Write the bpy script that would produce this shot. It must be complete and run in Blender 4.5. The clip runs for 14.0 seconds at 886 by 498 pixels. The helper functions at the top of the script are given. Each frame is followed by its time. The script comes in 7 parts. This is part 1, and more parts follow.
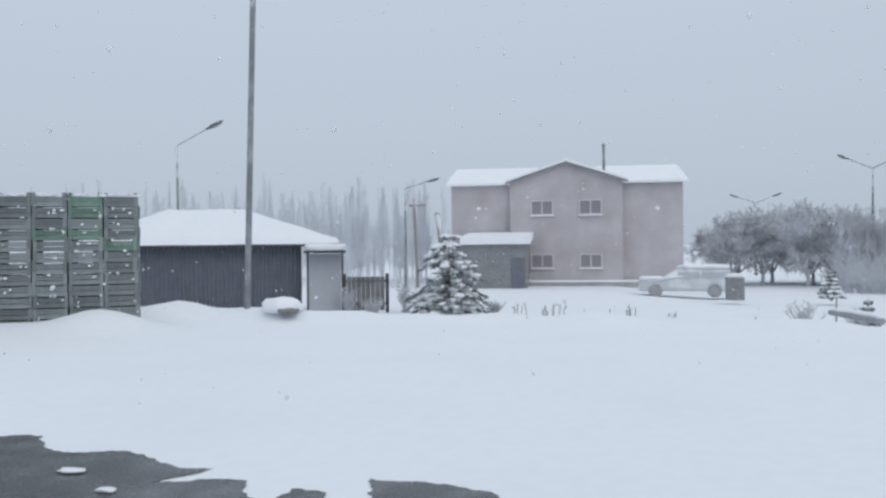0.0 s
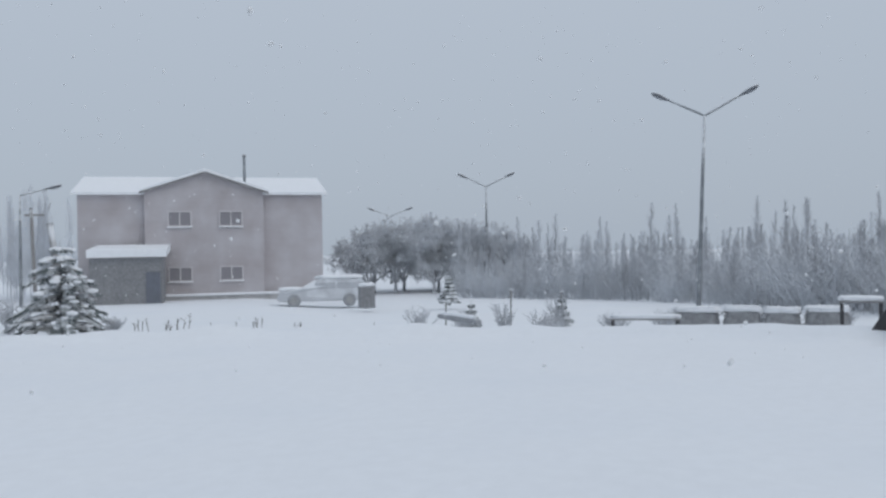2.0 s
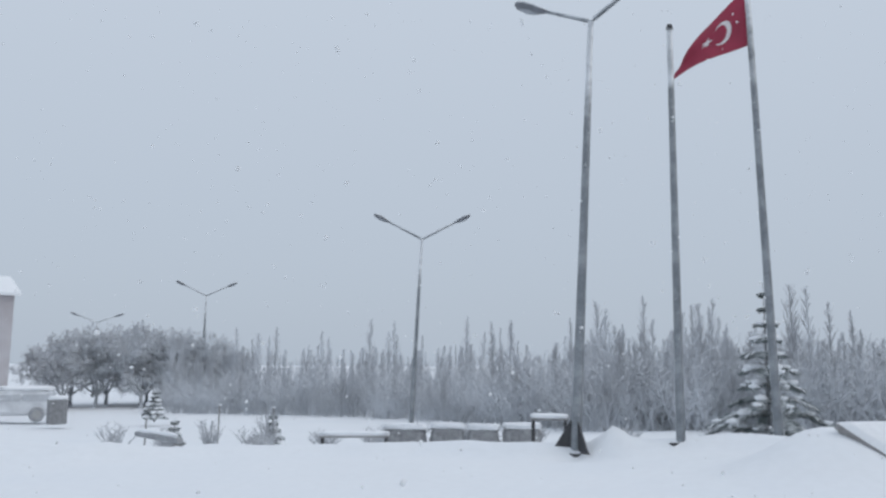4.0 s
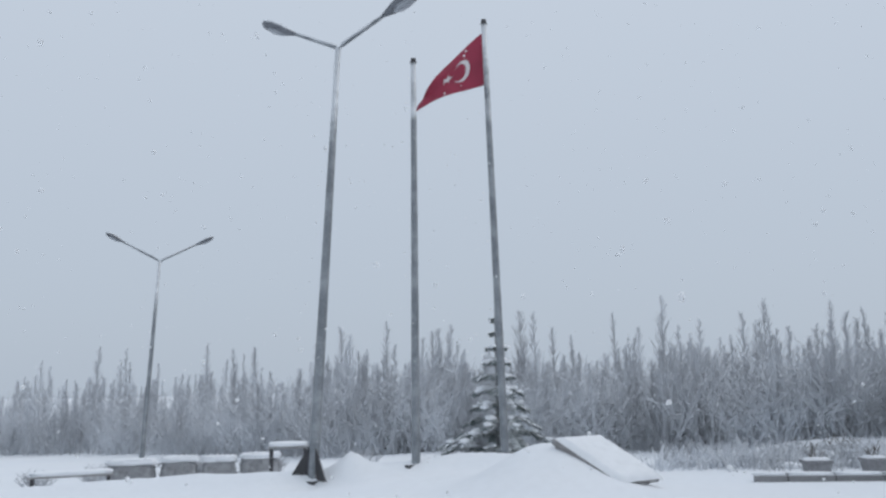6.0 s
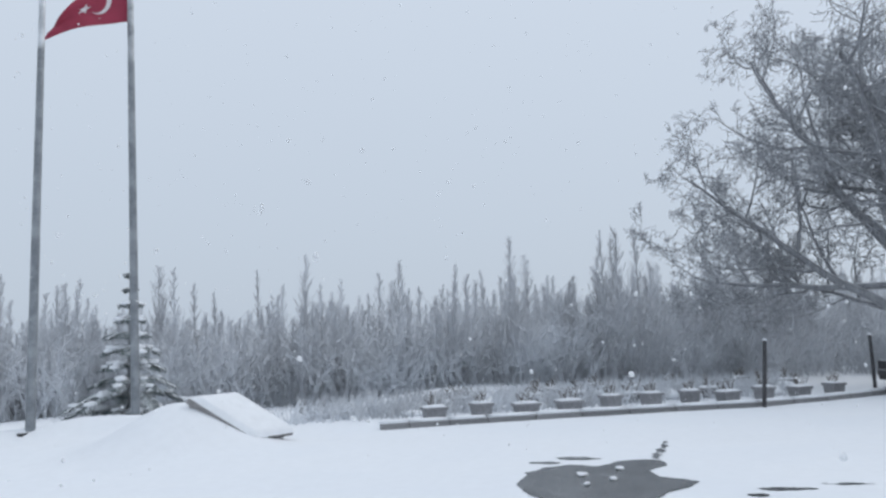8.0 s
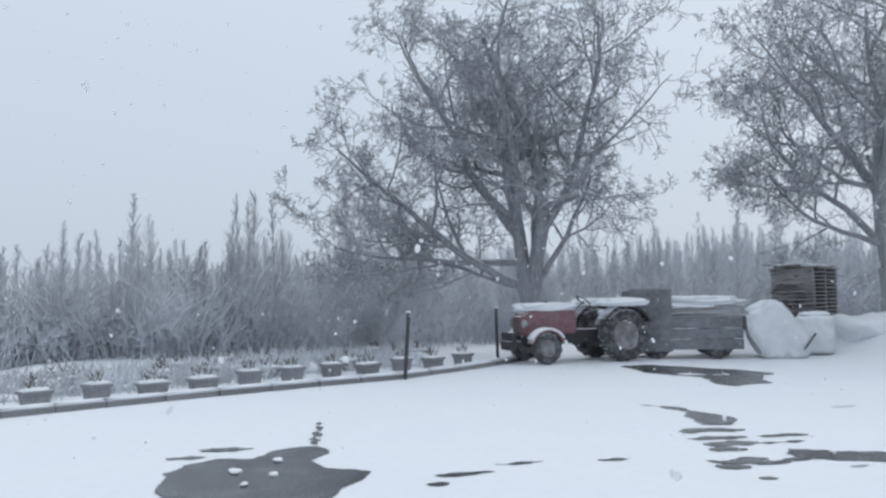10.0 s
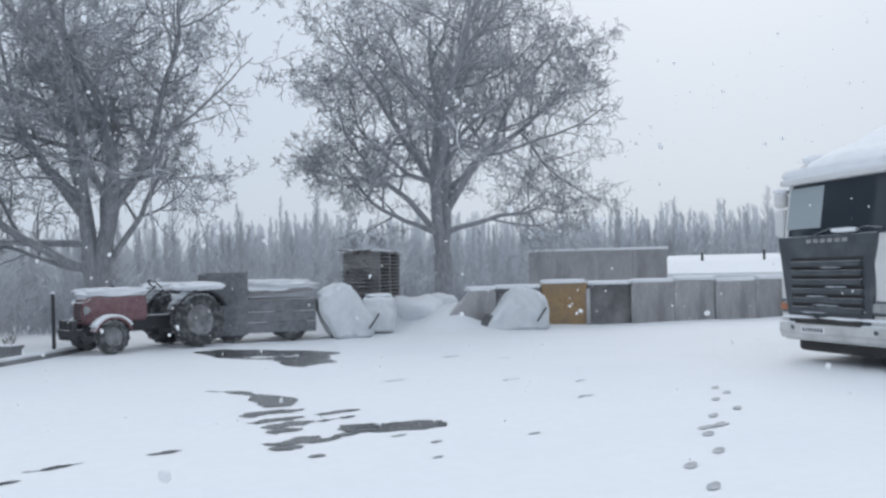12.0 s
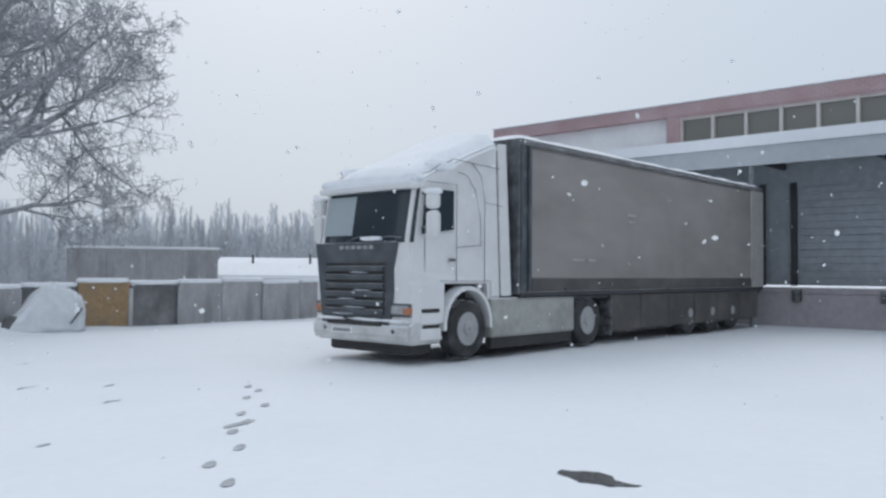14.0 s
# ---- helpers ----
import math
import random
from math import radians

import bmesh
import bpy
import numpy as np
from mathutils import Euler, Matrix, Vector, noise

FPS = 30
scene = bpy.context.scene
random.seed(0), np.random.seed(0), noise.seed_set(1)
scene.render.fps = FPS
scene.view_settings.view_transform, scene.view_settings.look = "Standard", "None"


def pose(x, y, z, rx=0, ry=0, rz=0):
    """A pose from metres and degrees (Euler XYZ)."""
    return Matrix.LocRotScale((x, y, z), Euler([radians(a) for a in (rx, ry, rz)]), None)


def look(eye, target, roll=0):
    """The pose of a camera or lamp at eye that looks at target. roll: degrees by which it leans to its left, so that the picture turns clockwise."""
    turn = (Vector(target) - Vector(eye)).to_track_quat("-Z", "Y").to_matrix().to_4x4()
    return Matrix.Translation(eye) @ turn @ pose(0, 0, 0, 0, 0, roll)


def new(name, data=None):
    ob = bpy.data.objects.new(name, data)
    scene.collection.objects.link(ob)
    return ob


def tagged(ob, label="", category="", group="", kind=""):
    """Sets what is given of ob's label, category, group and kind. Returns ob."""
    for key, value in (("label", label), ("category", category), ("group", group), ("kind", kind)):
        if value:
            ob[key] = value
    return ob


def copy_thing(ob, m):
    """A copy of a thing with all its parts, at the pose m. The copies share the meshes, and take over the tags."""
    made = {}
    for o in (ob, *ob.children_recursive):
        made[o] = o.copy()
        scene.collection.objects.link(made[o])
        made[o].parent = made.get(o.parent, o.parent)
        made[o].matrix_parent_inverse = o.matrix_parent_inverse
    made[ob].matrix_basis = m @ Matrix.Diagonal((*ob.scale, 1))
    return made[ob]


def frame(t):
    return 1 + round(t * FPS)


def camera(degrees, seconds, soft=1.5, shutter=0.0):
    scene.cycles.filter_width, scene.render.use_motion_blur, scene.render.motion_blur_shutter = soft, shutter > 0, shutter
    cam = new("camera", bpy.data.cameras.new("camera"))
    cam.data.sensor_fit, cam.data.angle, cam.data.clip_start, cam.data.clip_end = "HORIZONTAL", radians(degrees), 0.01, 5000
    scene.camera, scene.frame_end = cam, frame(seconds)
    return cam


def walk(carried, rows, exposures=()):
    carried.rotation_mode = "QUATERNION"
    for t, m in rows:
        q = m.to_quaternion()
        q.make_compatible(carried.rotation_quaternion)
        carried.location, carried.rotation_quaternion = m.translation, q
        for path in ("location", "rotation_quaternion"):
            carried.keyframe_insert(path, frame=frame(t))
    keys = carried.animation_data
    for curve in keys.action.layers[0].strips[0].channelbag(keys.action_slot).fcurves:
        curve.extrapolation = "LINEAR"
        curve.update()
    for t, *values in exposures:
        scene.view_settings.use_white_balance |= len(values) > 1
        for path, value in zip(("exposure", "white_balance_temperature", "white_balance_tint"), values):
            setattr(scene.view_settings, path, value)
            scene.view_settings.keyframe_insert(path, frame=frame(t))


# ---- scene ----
cam = camera(56.8, 14.0, soft=2.6, shutter=0.0)
PATH = [
    (0.0, (-0.004, 0.004, 1.547), (-1.494, 9.892, 1.504), -0.59),
    (0.5, (0.095, -0.013, 1.549), (-0.684, 9.956, 1.509), -0.45),
    (1.0, (0.212, -0.064, 1.550), (0.368, 9.934, 1.448), -0.40),
    (1.5, (0.371, -0.133, 1.546), (1.781, 9.767, 1.486), -0.81),
    (2.0, (0.557, -0.175, 1.543), (3.232, 9.460, 1.581), -1.07),
    (2.5, (0.700, -0.293, 1.541), (4.337, 9.018, 1.832), -1.49),
    (3.0, (0.737, -0.221, 1.554), (5.135, 8.730, 2.284), -0.93),
    (3.2, (0.760, -0.201, 1.558), (5.460, 8.579, 2.471), -0.51),
    (5.3, (0.958, -0.219, 1.542), (7.807, 6.823, 3.414), -0.49),
    (5.5, (0.980, -0.200, 1.541), (8.100, 6.569, 3.408), -0.60),
    (6.0, (1.031, -0.209, 1.543), (8.801, 5.855, 3.233), -1.09),
    (6.5, (1.114, -0.203, 1.539), (9.460, 5.130, 2.918), -1.47),
    (7.0, (1.168, -0.151, 1.537), (10.121, 4.143, 2.721), -1.96),
    (7.5, (1.132, -0.193, 1.541), (10.509, 3.104, 2.637), -1.95),
    (8.0, (1.054, -0.266, 1.543), (10.717, 2.076, 2.616), -1.84),
    (8.2, (1.053, -0.302, 1.545), (10.801, 1.652, 2.624), -1.95),
    (10.3, (2.570, 0.256, 1.563), (12.169, -2.502, 2.058), -0.64),
    (10.5, (2.579, 0.225, 1.563), (12.057, -2.931, 2.004), -0.47),
    (11.0, (2.555, 0.158, 1.570), (11.568, -4.154, 1.972), -0.65),
    (11.5, (2.542, 0.018, 1.563), (10.888, -5.477, 1.949), -0.82),
    (12.0, (2.542, -0.122, 1.556), (10.141, -6.615, 1.860), -1.15),
    (12.5, (2.490, -0.199, 1.548), (9.364, -7.458, 1.797), -0.79),
    (13.0, (2.458, -0.257, 1.545), (8.217, -8.429, 1.782), -0.33),
    (13.5, (2.414, -0.252, 1.541), (6.893, -9.189, 1.810), -0.06),
    (14.0, (2.354, -0.252, 1.540), (5.653, -9.688, 1.827), 0.37),
]
EXPOSURES = [(0.0, -0.1), (0.8, -0.16), (1.5, -0.38), (2.0, -0.33), (3.0, -0.2), (5.5, -0.13), (6.5, -0.16), (7.5, -0.09), (8.0, 0.03), (10.5, 0.1), (12.0, 0.11), (13.0, -0.1), (14.0, 0.0)]
walk(cam, [(t, look(eye, target, roll)) for t, eye, target, roll in PATH], EXPOSURES)

# ---- sky and light ----
world = bpy.data.worlds.new("overcast")
scene.world = world
world.use_nodes = True
wn, wl = world.node_tree.nodes, world.node_tree.links
wn.clear()
w_out, w_bg, w_sky = wn.new("ShaderNodeOutputWorld"), wn.new("ShaderNodeBackground"), wn.new("ShaderNodeTexSky")
w_sky.sky_type, w_sky.sun_disc = "NISHITA", False
w_sky.sun_elevation, w_sky.sun_rotation = radians(38), radians(150)
w_sky.dust_density, w_sky.air_density = 4.0, 1.0
w_dim = wn.new("ShaderNodeVectorMath")
w_dim.operation = "SCALE"
w_dim.inputs["Scale"].default_value = 0.07
w_co, w_sep, w_range = wn.new("ShaderNodeTexCoord"), wn.new("ShaderNodeSeparateXYZ"), wn.new("ShaderNodeMapRange")
w_range.inputs["From Min"].default_value, w_range.inputs["From Max"].default_value = 0.0, 0.9
w_cloud = wn.new("ShaderNodeMixRGB")
w_cloud.inputs[1].default_value = (0.545, 0.628, 0.738, 1)
w_cloud.inputs[2].default_value = (0.795, 0.88, 1.0, 1)
w_mix = wn.new("ShaderNodeMixRGB")
w_mix.inputs[0].default_value = 0.88
wl.new(w_co.outputs["Generated"], w_sep.inputs[0])
wl.new(w_sep.outputs["Z"], w_range.inputs["Value"])
wl.new(w_range.outputs[0], w_cloud.inputs[0])
wl.new(w_sky.outputs[0], w_dim.inputs[0])
wl.new(w_dim.outputs[0], w_mix.inputs[1])
wl.new(w_cloud.outputs[0], w_mix.inputs[2])
wl.new(w_mix.outputs[0], w_bg.inputs[0])
wl.new(w_bg.outputs[0], w_out.inputs[0])
sun = new("sun", bpy.data.lights.new("sun", "SUN"))
sun.data.energy, sun.data.angle, sun.data.color = 0.55, radians(40), (1.0, 0.97, 0.93)
sun.matrix_world = look((0, 0, 30), (-8, 9, 18))


# ---- materials ----
def paint(name, color, rough=0.7, metal=0.0, vary=0.18, grain=14.0, bump=0.15, snow=0.0, snow_from=0.55, dirt=None, dirt_amount=0.0, dirt_scale=1.5, per_object=0.0, stretch=(1, 1, 1), haze=0.0):
    """A surface with variation at two scales, fine relief, stains, haze mixed into the colour, and snow lying on what
    faces up.
    """
    m = bpy.data.materials.new(name)
    m.use_nodes = True
    n, l = m.node_tree.nodes, m.node_tree.links
    b = n["Principled BSDF"]
    co = n.new("ShaderNodeTexCoord")
    mp = n.new("ShaderNodeMapping")
    mp.inputs["Scale"].default_value = stretch
    l.new(co.outputs["Object"], mp.inputs[0])
    fine, coarse = n.new("ShaderNodeTexNoise"), n.new("ShaderNodeTexNoise")
    fine.inputs["Scale"].default_value, fine.inputs["Detail"].default_value = grain, 5
    coarse.inputs["Scale"].default_value, coarse.inputs["Detail"].default_value = dirt_scale, 4
    l.new(mp.outputs[0], fine.inputs["Vector"])
    l.new(mp.outputs[0], coarse.inputs["Vector"])
    both = n.new("ShaderNodeMath")
    both.operation = "ADD"
    l.new(fine.outputs["Fac"], both.inputs[0])
    l.new(coarse.outputs["Fac"], both.inputs[1])
    ramp = n.new("ShaderNodeMapRange")
    ramp.inputs["From Min"].default_value, ramp.inputs["From Max"].default_value = 0.6, 1.4
    ramp.inputs["To Min"].default_value, ramp.inputs["To Max"].default_value = 1 - vary, 1 + vary
    l.new(both.outputs[0], ramp.inputs["Value"])
    value = ramp.outputs[0]
    if per_object:
        info, pm = n.new("ShaderNodeObjectInfo"), n.new("ShaderNodeMapRange")
        pm.inputs["To Min"].default_value, pm.inputs["To Max"].default_value = 1 - per_object, 1 + per_object
        l.new(info.outputs["Random"], pm.inputs["Value"])
        mul = n.new("ShaderNodeMath")
        mul.operation = "MULTIPLY"
        l.new(value, mul.inputs[0])
        l.new(pm.outputs[0], mul.inputs[1])
        value = mul.outputs[0]
    tint = n.new("ShaderNodeVectorMath")
    tint.operation = "SCALE"
    tint.inputs[0].default_value = color
    l.new(value, tint.inputs["Scale"])
    col = tint.outputs[0]
    if dirt:
        mask = n.new("ShaderNodeMapRange")
        mask.inputs["From Min"].default_value, mask.inputs["From Max"].default_value = 0.45, 0.7
        mask.inputs["To Max"].default_value = dirt_amount
        l.new(coarse.outputs["Fac"], mask.inputs["Value"])
        mix = n.new("ShaderNodeMixRGB")
        mix.inputs[2].default_value = (*dirt, 1)
        l.new(mask.outputs[0], mix.inputs[0])
        l.new(col, mix.inputs[1])
        col = mix.outputs[0]
    # Airborne haze put into the base colour as a pale blue-white mix
    if haze:
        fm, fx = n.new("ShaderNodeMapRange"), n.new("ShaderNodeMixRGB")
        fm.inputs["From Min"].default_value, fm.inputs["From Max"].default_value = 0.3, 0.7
        fm.inputs["To Min"].default_value, fm.inputs["To Max"].default_value = haze * 0.7, min(haze * 1.3, 1)
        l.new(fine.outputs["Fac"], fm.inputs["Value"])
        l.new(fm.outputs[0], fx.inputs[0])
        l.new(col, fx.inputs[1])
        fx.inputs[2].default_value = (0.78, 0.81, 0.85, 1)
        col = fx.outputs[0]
    if snow:
        geo, sep, sm = n.new("ShaderNodeNewGeometry"), n.new("ShaderNodeSeparateXYZ"), n.new("ShaderNodeMapRange")
        l.new(geo.outputs["Normal"], sep.inputs[0])
        wob = n.new("ShaderNodeMath")
        wob.operation = "MULTIPLY_ADD"
        wob.inputs[1].default_value, wob.inputs[2].default_value = 0.9, -0.45
        l.new(coarse.outputs["Fac"], wob.inputs[0])
        add = n.new("ShaderNodeMath")
        l.new(sep.outputs["Z"], add.inputs[0])
        l.new(wob.outputs[0], add.inputs[1])
        sm.inputs["From Min"].default_value, sm.inputs["From Max"].default_value = snow_from - 0.15, snow_from + 0.15
        sm.inputs["To Max"].default_value = snow
        l.new(add.outputs[0], sm.inputs["Value"])
        mix = n.new("ShaderNodeMixRGB")
        mix.inputs[2].default_value = (0.82, 0.85, 0.88, 1)
        l.new(sm.outputs[0], mix.inputs[0])
        l.new(col, mix.inputs[1])
        col = mix.outputs[0]
    l.new(col, b.inputs["Base Color"])
    b.inputs["Metallic"].default_value = metal
    rr = n.new("ShaderNodeMapRange")
    rr.inputs["To Min"].default_value, rr.inputs["To Max"].default_value = max(rough - 0.12, 0.03), min(rough + 0.12, 1)
    l.new(fine.outputs["Fac"], rr.inputs["Value"])
    l.new(rr.outputs[0], b.inputs["Roughness"])
    if bump:
        bp = n.new("ShaderNodeBump")
        bp.inputs["Strength"].default_value, bp.inputs["Distance"].default_value = bump, 0.02
        l.new(both.outputs[0], bp.inputs["Height"])
        l.new(bp.outputs[0], b.inputs["Normal"])
    return m


def brick_paint(name, a, b2, mortar, width, height, wall_haze=0.0):
    """Courses of brick for walls that stay far off; the last value mixes pale distance haze into their colour."""
    m = bpy.data.materials.new(name)
    m.use_nodes = True
    n, l = m.node_tree.nodes, m.node_tree.links
    b = n["Principled BSDF"]
    b.inputs["Roughness"].default_value = 0.9
    co, mp, br, no = n.new("ShaderNodeTexCoord"), n.new("ShaderNodeMapping"), n.new("ShaderNodeTexBrick"), n.new("ShaderNodeTexNoise")
    mp.inputs["Rotation"].default_value = (radians(90), 0, 0)
    l.new(co.outputs["Object"], mp.inputs[0])
    l.new(mp.outputs[0], br.inputs["Vector"])
    br.inputs["Color1"].default_value, br.inputs["Color2"].default_value, br.inputs["Mortar"].default_value = (*a, 1), (*b2, 1), (*mortar, 1)
    br.inputs["Scale"].default_value, br.inputs["Brick Width"].default_value, br.inputs["Row Height"].default_value = 1, width, height
    br.inputs["Mortar Size"].default_value = 0.012
    no.inputs["Scale"].default_value, no.inputs["Detail"].default_value = 0.7, 6
    l.new(co.outputs["Object"], no.inputs["Vector"])
    # Pale haze mixed over the brick colour, uneven by noise
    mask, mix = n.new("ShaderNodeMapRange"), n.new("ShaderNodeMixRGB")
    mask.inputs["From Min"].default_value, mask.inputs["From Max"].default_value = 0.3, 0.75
    mask.inputs["To Max"].default_value = 0.15 + wall_haze
    mask.inputs["To Min"].default_value = wall_haze * 0.7
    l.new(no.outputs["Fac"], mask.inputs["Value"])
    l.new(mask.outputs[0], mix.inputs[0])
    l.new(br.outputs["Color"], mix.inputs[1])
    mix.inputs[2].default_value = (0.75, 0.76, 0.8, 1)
    l.new(mix.outputs[0], b.inputs["Base Color"])
    bp = n.new("ShaderNodeBump")
    bp.inputs["Strength"].default_value, bp.inputs["Distance"].default_value = 0.5, 0.01
    l.new(br.outputs["Fac"], bp.inputs["Height"])
    bp.invert = True
    l.new(bp.outputs[0], b.inputs["Normal"])
    return m


def pane_paint(name, color=(0.03, 0.04, 0.05), rough=0.08):
    m = bpy.data.materials.new(name)
    m.use_nodes = True
    b = m.node_tree.nodes["Principled BSDF"]
    b.inputs["Base Color"].default_value = (*color, 1)
    b.inputs["Roughness"].default_value = rough
    b.inputs["IOR"].default_value = 1.5
    return m


SNOW = paint("snow", (0.83, 0.855, 0.885), 0.85, vary=0.035, grain=6, bump=0.35, dirt=(0.72, 0.76, 0.81), dirt_amount=0.35, dirt_scale=0.35)
SNOW_LUMP = paint("packed_snow", (0.86, 0.88, 0.905), 0.85, vary=0.04, grain=9, bump=0.6, dirt_scale=3)
WET = paint("wet_asphalt", (0.042, 0.046, 0.05), 0.24, vary=0.4, grain=30, bump=0.25, dirt=(0.26, 0.27, 0.28), dirt_amount=0.3, dirt_scale=2.6)
SLUSH = paint("slush", (0.30, 0.33, 0.36), 0.5, vary=0.3, grain=25, bump=0.4, dirt=(0.55, 0.58, 0.6), dirt_amount=0.6, dirt_scale=6)
STEEL = paint("galvanised_steel", (0.24, 0.26, 0.28), 0.55, 0.35, vary=0.25, grain=20, bump=0.1, snow=0.8, snow_from=0.45, dirt=(0.6, 0.62, 0.64), dirt_amount=0.35, dirt_scale=2.5)
LAMP_SHELL = paint("lamp_shell", (0.17, 0.18, 0.2), 0.5, 0.2, snow=0.85, snow_from=0.5)
LAMP_GLASS = pane_paint("lamp_bowl", (0.35, 0.37, 0.4), 0.2)
# Trees and woods carry haze in their colour, the far ones most
BARK = paint("bark", (0.085, 0.084, 0.09), 0.95, vary=0.4, grain=18, bump=0.9, snow=0.6, snow_from=0.66, dirt=(0.2, 0.2, 0.2), dirt_amount=0.5, dirt_scale=4, stretch=(1, 1, 0.25), haze=0.32)
TWIG = paint("twigs", (0.092, 0.093, 0.102), 0.95, vary=0.3, grain=3, bump=0, snow=0.6, snow_from=0.6, haze=0.36)
GROVE = paint("hazed_young_trees", (0.115, 0.11, 0.118), 0.95, vary=0.3, grain=0.6, bump=0, snow=0.35, snow_from=0.7, dirt=(0.2, 0.185, 0.19), dirt_amount=0.6, dirt_scale=0.15, haze=0.6)
FAR_TWIG = paint("hazed_far_twigs", (0.2, 0.2, 0.21), 0.95, vary=0.25, grain=0.6, bump=0, snow=0.4, snow_from=0.6, haze=0.7)
HAZE_WOOD = paint("hazed_woods", (0.13, 0.125, 0.13), 0.95, vary=0.2, grain=0.6, bump=0, snow=0.5, snow_from=0.5, haze=0.95)
HAZE_FAR_WOOD = paint("hazed_far_woods", (0.2, 0.2, 0.21), 0.95, vary=0.15, grain=0.6, bump=0, snow=0.8, snow_from=0.4, haze=0.93)
NEEDLE = paint("spruce_needles", (0.045, 0.07, 0.065), 0.9, vary=0.4, grain=12, bump=0, snow=0.9, snow_from=0.62, haze=0.16)
CONCRETE = paint("concrete", (0.42, 0.415, 0.42), 0.9, vary=0.2, grain=16, bump=0.4, snow=0.9, snow_from=0.7, dirt=(0.2, 0.2, 0.2), dirt_amount=0.75, dirt_scale=1.6, per_object=0.15, stretch=(1, 1, 0.35))
POT = paint("weathered_pot", (0.19, 0.188, 0.195), 0.9, vary=0.3, grain=16, bump=0.4, snow=0.9, snow_from=0.6, per_object=0.2, haze=0.1)
PALE_FRAME = paint("pale_window_frame", (0.64, 0.62, 0.63), 0.8, vary=0.1)
YELLOW = paint("yellow_painted_board", (0.34, 0.23, 0.125), 0.85, vary=0.3, grain=9, bump=0.3, dirt=(0.22, 0.17, 0.12), dirt_amount=0.9, dirt_scale=2.2, snow=0.9, snow_from=0.7)
DARK_BOARD = paint("dark_board", (0.15, 0.15, 0.155), 0.85, vary=0.3, grain=9, bump=0.3, dirt=(0.3, 0.3, 0.3), dirt_amount=0.6, dirt_scale=1.5, snow=0.9, snow_from=0.7)
SHEET = paint("white_plastic_sheet", (0.72, 0.74, 0.76), 0.5, vary=0.1, grain=6, bump=0.6, dirt=(0.5, 0.52, 0.55), dirt_amount=0.6, dirt_scale=2.5, snow=0.9, snow_from=0.4)
RED = paint("tractor_red", (0.17, 0.034, 0.04), 0.6, vary=0.3, grain=10, bump=0.1, dirt=(0.12, 0.05, 0.045), dirt_amount=0.7, dirt_scale=3, snow=0.95, snow_from=0.35, haze=0.13)
RUBBER = paint("rubber", (0.035, 0.035, 0.037), 0.85, vary=0.3, grain=20, bump=0.3, dirt=(0.4, 0.41, 0.43), dirt_amount=0.4, dirt_scale=7, snow=0.8, snow_from=0.6, haze=0.03)
IRON = paint("dirty_iron", (0.07, 0.07, 0.075), 0.7, 0.3, vary=0.3, grain=16, bump=0.2, snow=0.85, snow_from=0.6)
RIM = paint("rim_metal", (0.4, 0.4, 0.4), 0.5, 0.1, vary=0.2, grain=14, dirt=(0.2, 0.2, 0.2), dirt_amount=0.5, dirt_scale=3)
OLD_WOOD = paint("weathered_wood", (0.15, 0.135, 0.125), 0.9, vary=0.35, grain=14, bump=0.5, snow=0.9, snow_from=0.6, per_object=0.25, stretch=(0.2, 1, 1), haze=0.2)
CAB_WHITE = paint("cab_white_paint", (0.74, 0.74, 0.735), 0.35, vary=0.05, grain=5, bump=0.02, dirt=(0.52, 0.52, 0.52), dirt_amount=0.45, dirt_scale=1.4, snow=0.95, snow_from=0.62)
CAB_GREY = paint("grey_plastic", (0.095, 0.102, 0.11), 0.55, vary=0.2, grain=15, bump=0.1, dirt=(0.25, 0.26, 0.27), dirt_amount=0.5, dirt_scale=4, snow=0.8, snow_from=0.62)
# Near-black that puts shade into the lorry's gaps and underside
UNDER = paint("shade_black", (0.045, 0.044, 0.044), 0.85, vary=0.35, grain=9, bump=0.2)
GRIME = paint("dirty_fairing", (0.4, 0.41, 0.38), 0.6, vary=0.2, grain=8, bump=0.1, dirt=(0.22, 0.22, 0.2), dirt_amount=0.8, dirt_scale=2.2, snow=0.9, snow_from=0.7)
TARP = paint("dirty_curtain_tarpaulin", (0.3, 0.285, 0.27), 0.7, vary=0.14, grain=3, bump=0.1, dirt=(0.19, 0.18, 0.17), dirt_amount=0.85, dirt_scale=0.8, stretch=(0.35, 1, 1))
GLASS = pane_paint("dark_glass")
DUSTY_GLASS = pane_paint("dusty_glass", (0.19, 0.19, 0.17), 0.2)
# Lighter panes for the far house
PALE_GLASS = pane_paint("pale_glass", (0.27, 0.26, 0.28), 0.35)
SHADE = paint("pale_sun_screen", (0.35, 0.4, 0.42), 0.6, vary=0.05)
ORANGE = paint("orange_lens", (0.42, 0.17, 0.09), 0.3, vary=0.1)
CLEAR_LENS = pane_paint("headlamp_lens", (0.36, 0.37, 0.38), 0.1)
FLAG_RED = paint("red_flag_cloth", (0.33, 0.04, 0.075), 0.8, vary=0.2, grain=5, bump=0.3)
FLAG_WHITE = paint("white_flag_cloth", (0.75, 0.7, 0.7), 0.8, vary=0.05)
WHITE_WALL = paint("white_plaster", (0.82, 0.82, 0.83), 0.85, vary=0.05, grain=6, bump=0.2, dirt=(0.6, 0.61, 0.63), dirt_amount=0.4, dirt_scale=0.8)
FASCIA = paint("grey_fascia", (0.47, 0.5, 0.53), 0.6, vary=0.08, grain=5, dirt=(0.38, 0.41, 0.44), dirt_amount=0.5)
